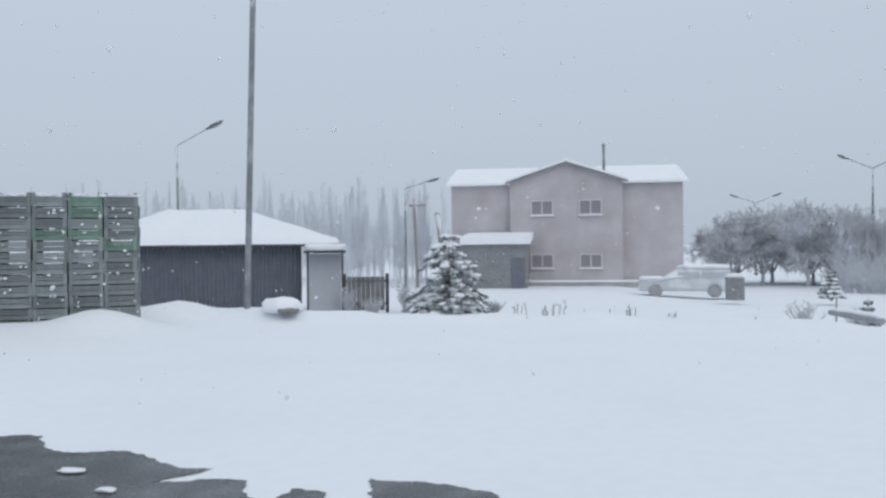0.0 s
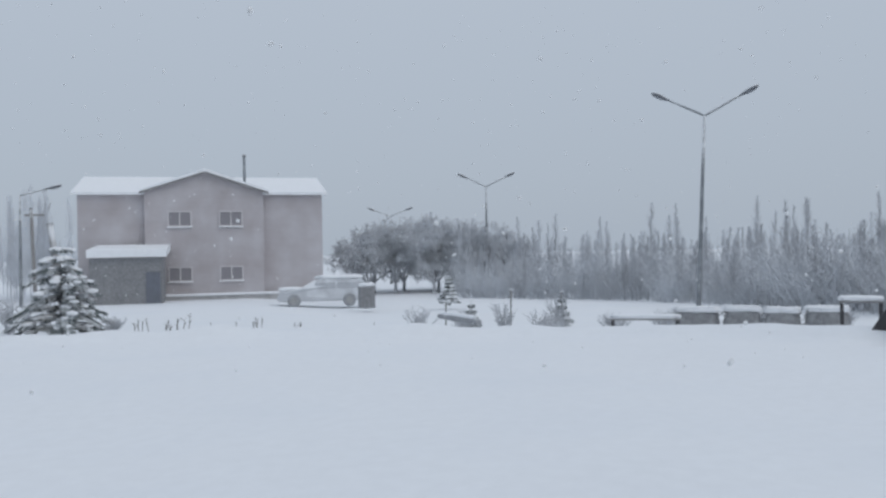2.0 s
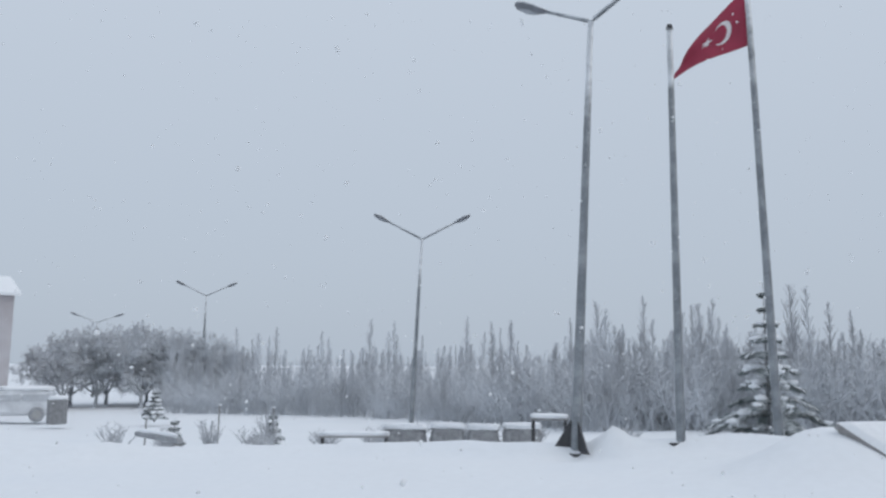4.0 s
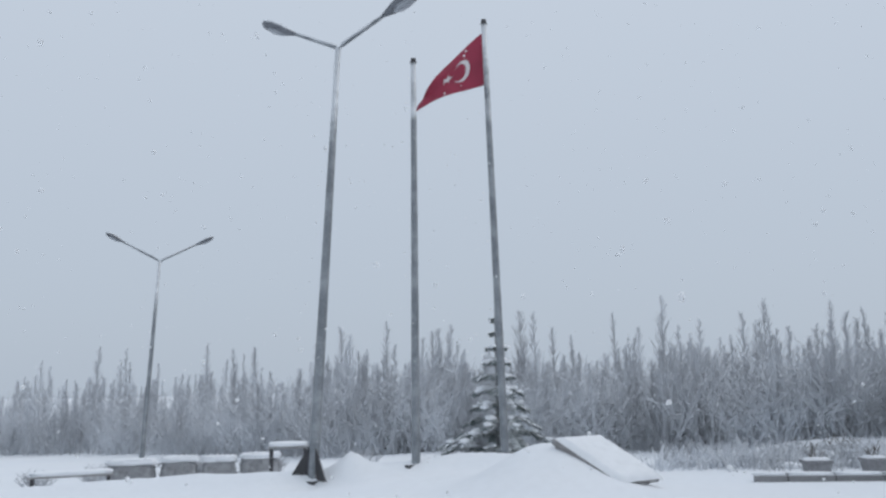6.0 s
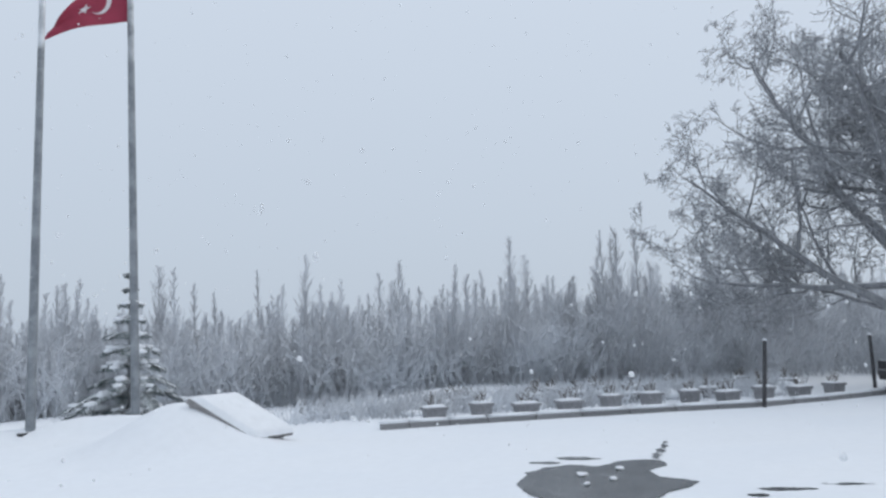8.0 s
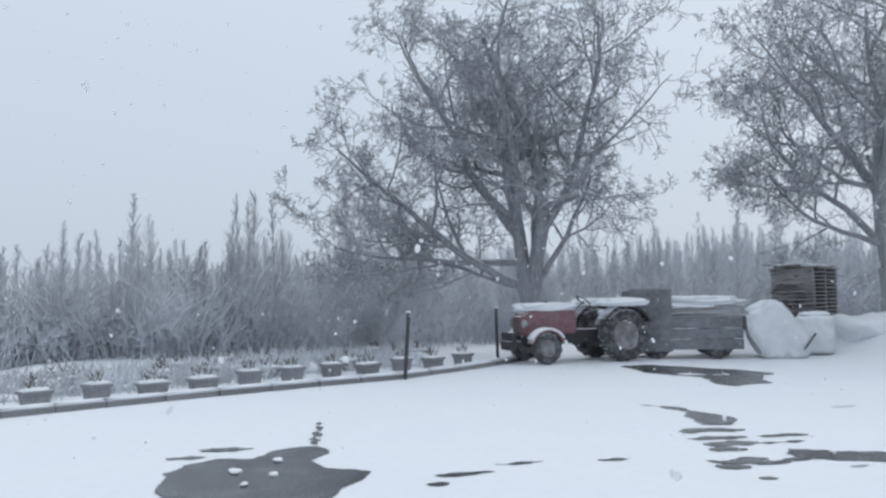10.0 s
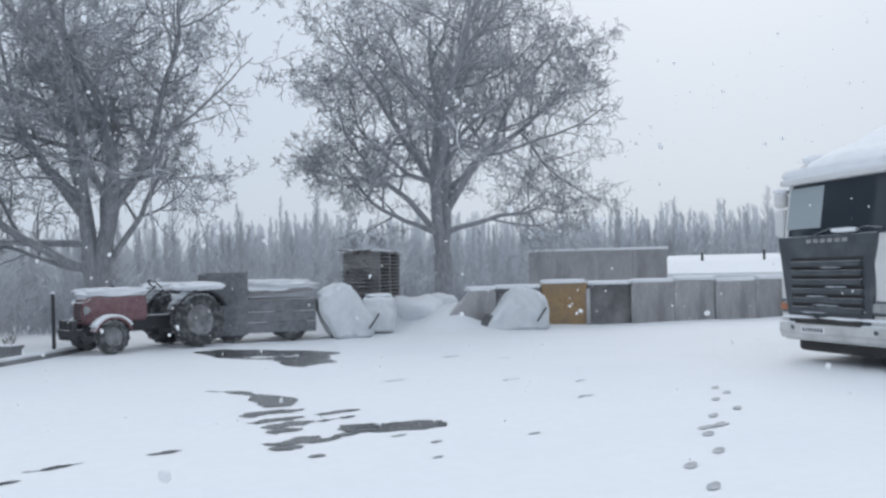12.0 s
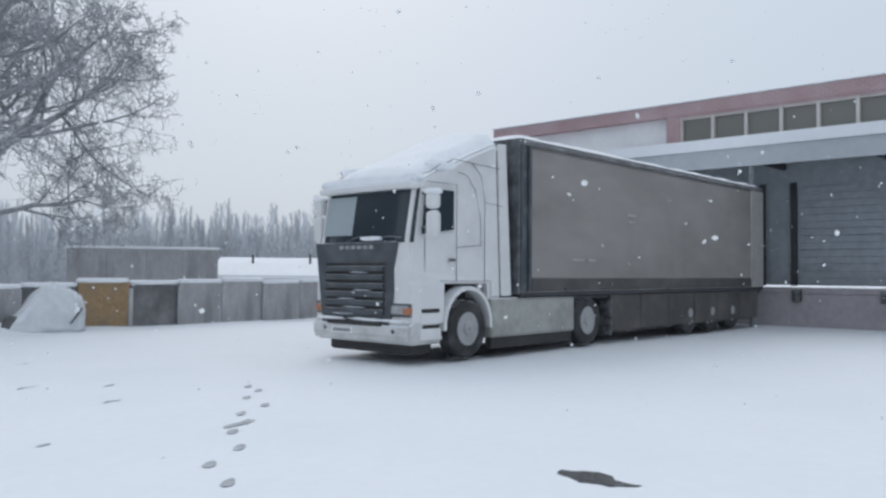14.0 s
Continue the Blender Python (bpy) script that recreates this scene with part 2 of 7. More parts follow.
SHUTTER = paint("dark_shutter", (0.37, 0.405, 0.435), 0.65, vary=0.25, grain=5, bump=0.1, dirt=(0.25, 0.275, 0.3), dirt_amount=0.7, dirt_scale=0.9)
DOCK = paint("dock_concrete", (0.4, 0.375, 0.39), 0.9, vary=0.15, grain=7, bump=0.3, dirt=(0.29, 0.275, 0.285), dirt_amount=0.6)
HUT_METAL = paint("slate_corrugated_metal", (0.175, 0.19, 0.225), 0.6, 0.2, vary=0.2, grain=4, bump=0.1, dirt=(0.13, 0.14, 0.16), dirt_amount=0.5, dirt_scale=0.8)
CRATE_GREY = paint("grey_crate_plastic", (0.195, 0.22, 0.225), 0.6, vary=0.25, grain=10, bump=0.1, snow=0.9, snow_from=0.6, per_object=0.25)
CRATE_GREEN = paint("green_crate_plastic", (0.15, 0.235, 0.19), 0.6, vary=0.25, grain=10, bump=0.1, snow=0.9, snow_from=0.6, per_object=0.2)
CAR_PAINT = paint("pale_car_paint", (0.55, 0.57, 0.6), 0.35, vary=0.05, snow=0.97, snow_from=0.25)
# The far house carries a strong share of haze in its brick colour
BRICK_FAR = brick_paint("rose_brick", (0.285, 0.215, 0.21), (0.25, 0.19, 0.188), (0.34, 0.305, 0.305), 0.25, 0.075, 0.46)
BRICK_RED = brick_paint("red_brick", (0.35, 0.13, 0.14), (0.28, 0.1, 0.11), (0.36, 0.28, 0.27), 0.25, 0.075, 0.2)
# Paler copies of board and tyre for far things, haze in the colour
HAZE_BOARD = paint("hazed_far_board", (0.15, 0.15, 0.155), 0.85, vary=0.3, grain=9, bump=0.3, snow=0.9, snow_from=0.7, haze=0.16)
HAZE_TYRE = paint("hazed_far_tyre", (0.05, 0.05, 0.052), 0.9, vary=0.3, grain=15, bump=0.2, haze=0.4)
SEAM = paint("shut_line_rubber", (0.2, 0.205, 0.21), 0.8, vary=0.2, grain=10, bump=0.05)
FARM_RIM = paint("muddy_farm_rim", (0.16, 0.155, 0.155), 0.8, 0.1, vary=0.3, grain=12, bump=0.2, dirt=(0.45, 0.46, 0.48), dirt_amount=0.5, dirt_scale=4, haze=0.08)
SNOWED_GLASS = paint("snow_covered_glass", (0.5, 0.52, 0.55), 0.6, vary=0.2, grain=8, bump=0.2)
HEDGE = paint("hazed_hedge", (0.13, 0.125, 0.125), 0.95, vary=0.35, grain=9, bump=0.6, haze=0.3)
CAB_DIRTY = paint("splashed_white_paint", (0.64, 0.64, 0.63), 0.5, vary=0.1, grain=7, bump=0.05, dirt=(0.36, 0.36, 0.36), dirt_amount=0.7, dirt_scale=2.6, snow=0.9, snow_from=0.6)
KERB_STONE = paint("wet_kerb_stone", (0.24, 0.24, 0.245), 0.85, vary=0.2, grain=16, bump=0.4, snow=0.9, snow_from=0.75, dirt=(0.14, 0.14, 0.14), dirt_amount=0.7, dirt_scale=1.6, per_object=0.15)
BRUSH = paint("hazed_brush", (0.13, 0.125, 0.13), 0.95, vary=0.3, grain=0.6, bump=0, snow=0.5, snow_from=0.65, haze=0.72)
FRAME = paint("cream_window_frame", (0.58, 0.55, 0.53), 0.7, vary=0.1, grain=8, bump=0.05)
REAR_FRAME = paint("grimy_rear_frame", (0.4, 0.385, 0.37), 0.7, vary=0.15, grain=5, bump=0.05, dirt=(0.28, 0.265, 0.25), dirt_amount=0.7, dirt_scale=1.4)
GRILLE = paint("dark_grille_plastic", (0.065, 0.074, 0.083), 0.42, vary=0.15, grain=12, bump=0.04, dirt=(0.2, 0.215, 0.23), dirt_amount=0.35, dirt_scale=2.0, snow=0.7, snow_from=0.62)
TYRE = paint("road_tyre", (0.035, 0.035, 0.036), 0.85, vary=0.25, grain=22, bump=0.2, dirt=(0.13, 0.13, 0.135), dirt_amount=0.5, dirt_scale=2.5, snow=0.5, snow_from=0.75)
STRAW = paint("dry_stalks", (0.15, 0.135, 0.125), 0.9, vary=0.3, snow=0.5)


# ---- mesh helpers ----
def part(name, bm, material, parent=None, label="", smooth=False):
    me = bpy.data.meshes.new(name)
    bm.normal_update()
    bm.to_mesh(me)
    bm.free()
    return mesh_part(name, me, material, parent, label, smooth)


def mesh_part(name, me, material, parent=None, label="", smooth=False):
    if not me.materials:
        me.materials.append(material)
    if smooth:
        me.shade_smooth()
    ob = new(name, me)
    if parent:
        ob.parent = parent
    return tagged(ob, label)


def raw(name, verts, faces, material, parent=None, label="", smooth=False):
    me = bpy.data.meshes.new(name)
    me.from_pydata(verts, [], faces)
    me.update()
    return mesh_part(name, me, material, parent, label, smooth)


def thing(name, m, label, category, group="", kind=""):
    e = new(name)
    e.matrix_world = m
    return tagged(e, label, category, group, kind)


def box(bm, x0, x1, y0, y1, z0, z1, bevel=0.0, m=None):
    got = bmesh.ops.create_cube(bm, size=1)["verts"]
    for v in got:
        v.co = Vector(((x0 + x1) / 2 + v.co.x * (x1 - x0), (y0 + y1) / 2 + v.co.y * (y1 - y0), (z0 + z1) / 2 + v.co.z * (z1 - z0)))
    if bevel:
        edges = list({e for v in got for e in v.link_edges})
        got = bmesh.ops.bevel(bm, geom=edges, offset=bevel, segments=2, affect="EDGES", profile=0.5)["verts"]
    if m:
        bmesh.ops.transform(bm, matrix=m, verts=got)
    return bm


def tube(bm, pts, radii, sides=10, cap=True):
    """A tube along points; radii: one for each."""
    rings = []
    for i, p in enumerate(pts):
        p = Vector(p)
        d = (Vector(pts[min(i + 1, len(pts) - 1)]) - Vector(pts[max(i - 1, 0)])).normalized()
        a = d.orthogonal().normalized() if abs(d.z) < 0.95 else Vector((1, 0, 0)) - d * d.x
        a.normalize()
        b = d.cross(a)
        rings.append([bm.verts.new(p + radii[i] * (a * math.cos(2 * math.pi * k / sides) + b * math.sin(2 * math.pi * k / sides))) for k in range(sides)])
    for r, s in zip(rings, rings[1:]):
        for k in range(sides):
            bm.faces.new((r[k], r[(k + 1) % sides], s[(k + 1) % sides], s[k]))
    if cap:
        bm.faces.new(rings[0][::-1])
        bm.faces.new(rings[-1])
    return bm


def lathe(bm, profile, sides=20, m=None, ring=False):
    """A turned form about local y from (radius, y) pairs; ring: open in the middle, as a tyre is."""
    rings = [[bm.verts.new((max(r, 0.001) * math.cos(2 * math.pi * k / sides), y, max(r, 0.001) * math.sin(2 * math.pi * k / sides))) for k in range(sides)] for r, y in profile]
    for r, s in zip(rings, rings[1:]):
        for k in range(sides):
            bm.faces.new((r[k], s[k], s[(k + 1) % sides], r[(k + 1) % sides]))
    if ring:
        for k in range(sides):
            bm.faces.new((rings[-1][k], rings[0][k], rings[0][(k + 1) % sides], rings[-1][(k + 1) % sides]))
    else:
        bm.faces.new(rings[0])
        bm.faces.new(rings[-1][::-1])
    if m:
        bmesh.ops.transform(bm, matrix=m, verts=[v for r in rings for v in r])
    return bm


def prism(bm, outline, y0, y1, m=None):
    """A side outline of (x, z) pairs carried from y0 to y1."""
    a = [bm.verts.new((x, y0, z)) for x, z in outline]
    b = [bm.verts.new((x, y1, z)) for x, z in outline]
    bm.faces.new(a)
    bm.faces.new(b[::-1])
    for k in range(len(a)):
        j = (k + 1) % len(a)
        bm.faces.new((a[j], a[k], b[k], b[j]))
    bmesh.ops.recalc_face_normals(bm, faces=bm.faces)
    if m:
        bmesh.ops.transform(bm, matrix=m, verts=a + b)
    return bm


def lump(sx, sy, sz, seed=0, rough=0.12, cuts=3, square=0.45, freq=1.3):
    """A rounded, uneven heap with a flat foot: half sizes sx, sy and height sz."""
    bm = bmesh.new()
    bmesh.ops.create_icosphere(bm, subdivisions=cuts, radius=1)
    for v in bm.verts:
        c = v.co.copy()
        big = max(abs(c.x), abs(c.y), abs(c.z))
        c = c * (1 - square) + c / big * square
        c *= 1 + rough * noise.noise(c * freq + Vector((seed * 7.1, seed * 3.3, 1))) + rough * 0.5 * noise.noise(c * freq * 3 + Vector((seed, 5, 2)))
        v.co = Vector((c.x * sx, c.y * sy, (c.z + 1) / 2 * sz))
    return bm


def smooth_step(a, b, x):
    k = min(max((x - a) / (b - a), 0), 1)
    return k * k * (3 - 2 * k)


# ---- ground ----
BERM = [(-60, 24), (-30, 21.5), (-14, 18.6), (-10.5, 17.6), (-6.6, 16.7), (-1.6, 16.5), (2.5, 15.3), (7.5, 13.1), (10.7, 11.0), (13.0, 8.9), (13.9, 6.8)]
BANK = [(25.5, -10.5), (22.6, -14.0), (20.6, -16.6), (19.6, -18.0)]
MOUNDS = [(13.0, 8.7, 1.9, 0.2), (12.0, 6.3, 0.95, 0.64), (11.1, 6.6, 0.8, 0.18), (-8.6, 14.1, 0.95, 0.42), (-10.4, 13.4, 1.0, 0.2), (11.52, 10.1, 0.26, 0.3), (11.6, 10.6, 0.8, 0.05), (-10.6, 15.9, 1.2, 0.4), (-8.6, 16.4, 0.8, 0.3), (22.6, -17.3, 1.4, 0.5), (24.0, -14.5, 1.8, 0.5), (10.9, 10.35, 0.6, -0.16), (19.6, -14.9, 0.9, 0.55)]


def off_line(x, y, line):
    best = 1e9
    for (ax, ay), (bx, by) in zip(line, line[1:]):
        dx, dy = bx - ax, by - ay
        k = min(max(((x - ax) * dx + (y - ay) * dy) / (dx * dx + dy * dy), 0), 1)
        best = min(best, math.hypot(x - ax - k * dx, y - ay - k * dy))
    return best


def off_bank(x, y):
    """Distance to the bank's crest, and whether the place lies on its yard side."""
    best, front = 1e9, True
    for (ax, ay), (bx, by) in zip(BERM, BERM[1:]):
        dx, dy = bx - ax, by - ay
        k = min(max(((x - ax) * dx + (y - ay) * dy) / (dx * dx + dy * dy), 0), 1)
        d = math.hypot(x - ax - k * dx, y - ay - k * dy)
        if d < best:
            best, front = d, dx * (y - ay) - dy * (x - ax) < 0
    return best, front


def ground_z(x, y):
    z = -1.1 * (1 - math.exp(-max(0, y - 17.5) / 13)) if y > 17.5 else 0.0
    d, front = off_bank(x, y)
    if x > 2 and y > 4 and y > 15.3 - 0.44 * (x - 2.5) - 0.035 * max(0, x - 7) ** 2:
        z -= 0.5 * (1 - math.exp(-d / 2.2)) * smooth_step(2, 7, x) * smooth_step(5.5, 9.5, y) * (1 if y < 17.5 else 1 - 0.45 * smooth_step(17.5, 40, y))
    z += 0.24 * math.exp(-((d / (0.36 if front else 0.85)) ** 2)) * (0.8 + 0.5 * noise.noise(Vector((x * 0.8, y * 0.8, 0))))
    d = off_line(x, y, BANK)
    z += 0.6 * math.exp(-((d / 1.1) ** 2)) * (0.9 + 0.5 * noise.noise(Vector((x * 0.9, y * 0.9, 3))))
    for mx, my, r, h in MOUNDS:
        z += h * math.exp(-((x - mx) ** 2 + (y - my) ** 2) / (r * r))
    far = math.hypot(x - 5, y)
    calm = 0.35 if far < 14 else 1.0
    z += calm * 0.03 * noise.noise(Vector((x * 0.45, y * 0.45, 7))) + calm * 0.012 * noise.noise(Vector((x * 2.1, y * 2.1, 9)))
    return z


def build_ground():
    rings = [0.8 * 1.015 ** k for k in range(324)] + [130, 180, 300, 600, 1500]
    n = 460
    verts = [(5, 0, ground_z(5, 0))]
    for r in rings:
        for k in range(n):
            a = 2 * math.pi * k / n
            x, y = 5 + r * math.cos(a), r * math.sin(a)
            verts.append((x, y, ground_z(x, y) if r < 100 else (-1.1 if y > 60 else -1.1 * max(y, 0) / 60)))
    faces = [(0, 1 + k, 1 + (k + 1) % n) for k in range(n)]
    for i in range(len(rings) - 1):
        a, b = 1 + i * n, 1 + (i + 1) * n
        faces += [(a + k, b + k, b + (k + 1) % n, a + (k + 1) % n) for k in range(n)]
    g = raw("ground", verts, faces, SNOW, None, "snow-covered yard and fields with low ploughed banks", True)
    return tagged(g, category="ground", kind="structure")


build_ground()


def ragged(points, seed, rough=0.16, rounds=5):
    """A closed outline made ragged by midpoint steps."""
    rnd = random.Random(seed)
    pts = [Vector(p) for p in points]
    for step in range(rounds):
        out = []
        for a, b in zip(pts, pts[1:] + pts[:1]):
            d = b - a
            out += [a, (a + b) / 2 + Vector((-d.y, d.x)) * rnd.uniform(-rough, rough)]
        pts = out
    return pts


def bare_patch(name, points, seed, label, material=WET, category="puddle", rough=0.16, lift=0.008):
    bm = bmesh.new()
    pts = ragged(points, seed, rough)
    vs = [bm.verts.new((p.x, p.y, 0)) for p in pts]
    f = bm.faces.new(vs)
    bmesh.ops.triangulate(bm, faces=[f])
    if sum(f.normal.z * f.calc_area() for f in bm.faces) < 0:
        bmesh.ops.reverse_faces(bm, faces=bm.faces)
    bmesh.ops.subdivide_edges(bm, edges=[e for e in bm.edges if e.calc_length() > 0.7], cuts=2)
    bmesh.ops.triangulate(bm, faces=bm.faces)
    for v in bm.verts:
        v.co.z = ground_z(v.co.x, v.co.y) + lift
    ob = part(name, bm, material, None, label)
    return tagged(ob, category=category, group="thawed patches in the snow", kind="structure")

# ---- lamps and poles ----
def street_lamp(base, top, side, arms=2, reach=1.55, rise=0.85, thick=0.085, label="", gusset=False):
    """A steel lamp column from base to top; side: the bearing in degrees of one arm; the other points the opposite way."""
    b, t = Vector(base), Vector(top)
    e = thing("street_lamp", Matrix.Translation(b), label or "tall grey steel double street lamp dusted with snow", "street lamp", "street lamps")
    up = t - b
    bm = bmesh.new()
    tube(bm, [up * k for k in (-0.03, 0, 0.01, 0.25, 0.6, 1)], [thick * 1.25, thick * 1.25, thick, thick * 0.9, thick * 0.75, thick * 0.55], 12)
    part("column", bm, STEEL, e, "", True)
    bm = bmesh.new()
    box(bm, -0.2, 0.2, -0.2, 0.2, -0.02, 0.035, 0.008)
    part("base_plate", bm, IRON, e)
    if gusset:
        for a in (20, 140, 260):
            bm = bmesh.new()
            prism(bm, [(0.04, 0.03), (0.42, 0.03), (0.38, 0.1), (0.07, 0.6)], -0.012, 0.012, Matrix.Rotation(radians(a), 4, "Z"))
            part("gusset", bm, IRON, e, "dark welded base rib")
    for k in range(arms):
        a = radians(side + 180 * k)
        d = Vector((math.cos(a), math.sin(a), 0))
        end = up + d * reach + Vector((0, 0, rise))
        bm = bmesh.new()
        tube(bm, [up - Vector((0, 0, 0.05)), up + d * 0.08 + Vector((0, 0, 0.04)), end], [thick * 0.5, thick * 0.5, thick * 0.36], 8)
        arm = part("arm", bm, STEEL, e, "", True)
        way = (d * reach + Vector((0, 0, rise))).normalized()
        bm = bmesh.new()
        lathe(bm, [(0.05, -0.1), (0.09, 0.0), (0.16, 0.2), (0.19, 0.42), (0.15, 0.62), (0.05, 0.72)], 12)
        for v in bm.verts:
            v.co.z *= 0.62
        m = Matrix.Translation(end) @ way.to_track_quat("Y", "Z").to_matrix().to_4x4()
        bmesh.ops.transform(bm, matrix=m, verts=bm.verts)
        part("lamp_head", bm, LAMP_SHELL, e, "cobra-head lantern with snow on top", True)
        bm = bmesh.new()
        lathe(bm, [(0.06, 0.12), (0.13, 0.24), (0.15, 0.42), (0.08, 0.58)], 10)
        for v in bm.verts:
            v.co.z = v.co.z * 0.5 - 0.055
        bmesh.ops.transform(bm, matrix=m, verts=bm.verts)
        part("bowl", bm, LAMP_GLASS, e, "clouded lamp bowl", True)
    return e


street_lamp((11.06, 10.55, 0.02), (11.46, 10.37, 8.0), -74, reach=1.05, rise=0.5, thick=0.098, gusset=True, label="near leaning steel double street lamp with snow at its foot")
street_lamp((20.07, 30.15, ground_z(20.07, 30.15)), (20.40, 29.94, 7.06), -34, reach=1.5, rise=0.78, thick=0.1)
street_lamp((20.25, 58.59, -1.06), (20.34, 58.56, 6.43), -19, reach=1.5, rise=0.72, thick=0.1)
street_lamp((16.0, 73.2, -1.1), (16.0, 73.2, 4.9), -14, reach=1.4, rise=0.55, thick=0.09)
street_lamp((-16.0, 32.2, -0.74), (-16.05, 32.2, 5.84), 26, arms=1, reach=1.25, rise=0.75, thick=0.07, label="grey single-arm street lamp behind the metal hut")
street_lamp((-9.72, 49.1, -1.0), (-9.69, 49.06, 5.05), 12, arms=1, reach=1.4, rise=0.42, thick=0.09, label="grey single-arm street lamp beside the brick house")


def plain_pole(name, base, top, r0, r1, label, category, mat=STEEL, crossbar=0.0):
    b, t = Vector(base), Vector(top)
    e = thing(name, Matrix.Translation(b), label, category)
    up = t - b
    bm = bmesh.new()
    tube(bm, [up * k for k in (-0.02, 0.02, 0.3, 0.65, 1)], [r0, r0, r0 + (r1 - r0) * 0.3, r0 + (r1 - r0) * 0.65, r1], 12)
    part("pole", bm, mat, e, "", True)
    bm = bmesh.new()
    tube(bm, [up, up * (1 + 0.012)], [r1 * 1.25, r1 * 0.9], 12)
    part("cap", bm, IRON, e)
    if crossbar:
        bm = bmesh.new()
        box(bm, -crossbar, crossbar, -0.05, 0.05, up.z - 0.35, up.z - 0.25, 0.01)
        part("crossbar", bm, OLD_WOOD, e)
    return e


plain_pole("steel_pole", (-6.78, 16.72, 0.05), (-6.54, 16.78, 8.6), 0.068, 0.058, "slim grey steel pole standing in the snow bank", "pole")
plain_pole("utility_pole", (-9.0, 49.2, -1.0), (-9.16, 49.16, 4.3), 0.11, 0.08, "weathered utility pole beside the brick house", "utility pole", OLD_WOOD, 0.5)
plain_pole("leaning_post", (-3.55, 25.0, -0.5), (-4.04, 25.69, 2.55), 0.09, 0.085, "dark leaning timber post behind a small spruce", "post", OLD_WOOD)

# ---- flagpoles and flag ----
for base, top, name in (((12.33, 9.3, 0.1), (12.51, 9.39, 7.75), "bare grey flagpole standing in a snow mound"), ((13.8, 8.4, 0.15), (13.76, 8.58, 8.74), "grey flagpole carrying a red flag")):
    f = plain_pole("flagpole", base, top, 0.078, 0.052, name, "flagpole")
    bm = bmesh.new()
    box(bm, -0.24, 0.02, -0.05, 0.05, 0.05, 0.17, 0.012)
    part("foot_hinge", bm, IRON, f, "dark hinge block at the foot")
    bm = bmesh.new()
    up = Vector(top) - Vector(base)
    tube(bm, [up * 0.12 + Vector((0.085, 0, 0)), up * 0.5 + Vector((0.08, 0.01, 0)), up * 0.985 + Vector((0.06, 0, 0))], [0.006] * 3, 5)
    part("halyard", bm, FLAG_WHITE, f)


def flag():
    """Cloth that hangs from its hoist and is blown along one way; the emblem lies on both faces."""
    hoist_top, hoist_low = Vector((13.77, 8.62, 8.58)), Vector((13.8, 8.6, 7.5))
    fly = Vector((-0.60, 0.80, 0)).normalized()
    side = Vector((fly.y, -fly.x, 0))

    def at(u, v):
        p = hoist_top.lerp(hoist_low, v)
        p = p + fly * (1.42 * u - 0.3 * u * u * (1 - v))
        p.z -= 1.2 * u ** 1.1 * (1 - 0.55 * v) - 0.04 * u * v
        p = p + side * (0.11 * math.sin(5.5 * u + 1.6 * v) * (0.25 + u) + 0.05 * math.sin(9 * v + 4 * u) * u)
        return p
    e = thing("flag", Matrix.Identity(4), "red flag with white crescent and star, drooping in the wind", "flag")
    nu, nv = 40, 28
    verts = [at(i / nu, j / nv) for i in range(nu + 1) for j in range(nv + 1)]
    faces = [(i * (nv + 1) + j, i * (nv + 1) + j + 1, (i + 1) * (nv + 1) + j + 1, (i + 1) * (nv + 1) + j) for i in range(nu) for j in range(nv)]
    cloth = raw("cloth", verts, faces, FLAG_RED, e, "red cloth", True)
    so = cloth.modifiers.new("thickness", "SOLIDIFY")
    so.thickness = 0.004

    def emblem(name, outline, lift):
        for s in (1, -1):
            bm = bmesh.new()
            vs = []
            for u, v in outline:
                d = 0.01
                nrm = (at(u + d, v) - at(u - d, v)).cross(at(u, v + d) - at(u, v - d)).normalized()
                vs.append(bm.verts.new(at(u, v) + nrm * lift * s))
            h = len(vs) // 2
            if name == "crescent":
                for k in range(h - 1):
                    bm.faces.new((vs[k], vs[k + 1], vs[-k - 2], vs[-k - 1]))
            else:
                c = bm.verts.new(sum((v.co for v in vs), Vector()) / len(vs))
                for k in range(len(vs)):
                    bm.faces.new((vs[k], vs[(k + 1) % len(vs)], c))
            part(name, bm, FLAG_WHITE, e, "white " + name)
    n = 22
    outer = [(0.34 + 0.17 * math.cos(a) / 1.3, 0.5 + 0.25 * math.sin(a)) for a in np.linspace(0.55, 2 * math.pi - 0.55, n)]
    inner = [(0.375 + 0.135 * math.cos(a) / 1.3, 0.5 + 0.2 * math.sin(a)) for a in np.linspace(2 * math.pi - 0.6, 0.6, n)]
    emblem("crescent", outer + inner, 0.012)
    star = [(0.56 + (0.12 if k % 2 == 0 else 0.048) * math.cos(math.pi + k * math.pi / 5) / 1.3, 0.5 + (0.12 if k % 2 == 0 else 0.048) * math.sin(math.pi + k * math.pi / 5)) for k in range(10)]
    emblem("star", star, 0.012)


flag()


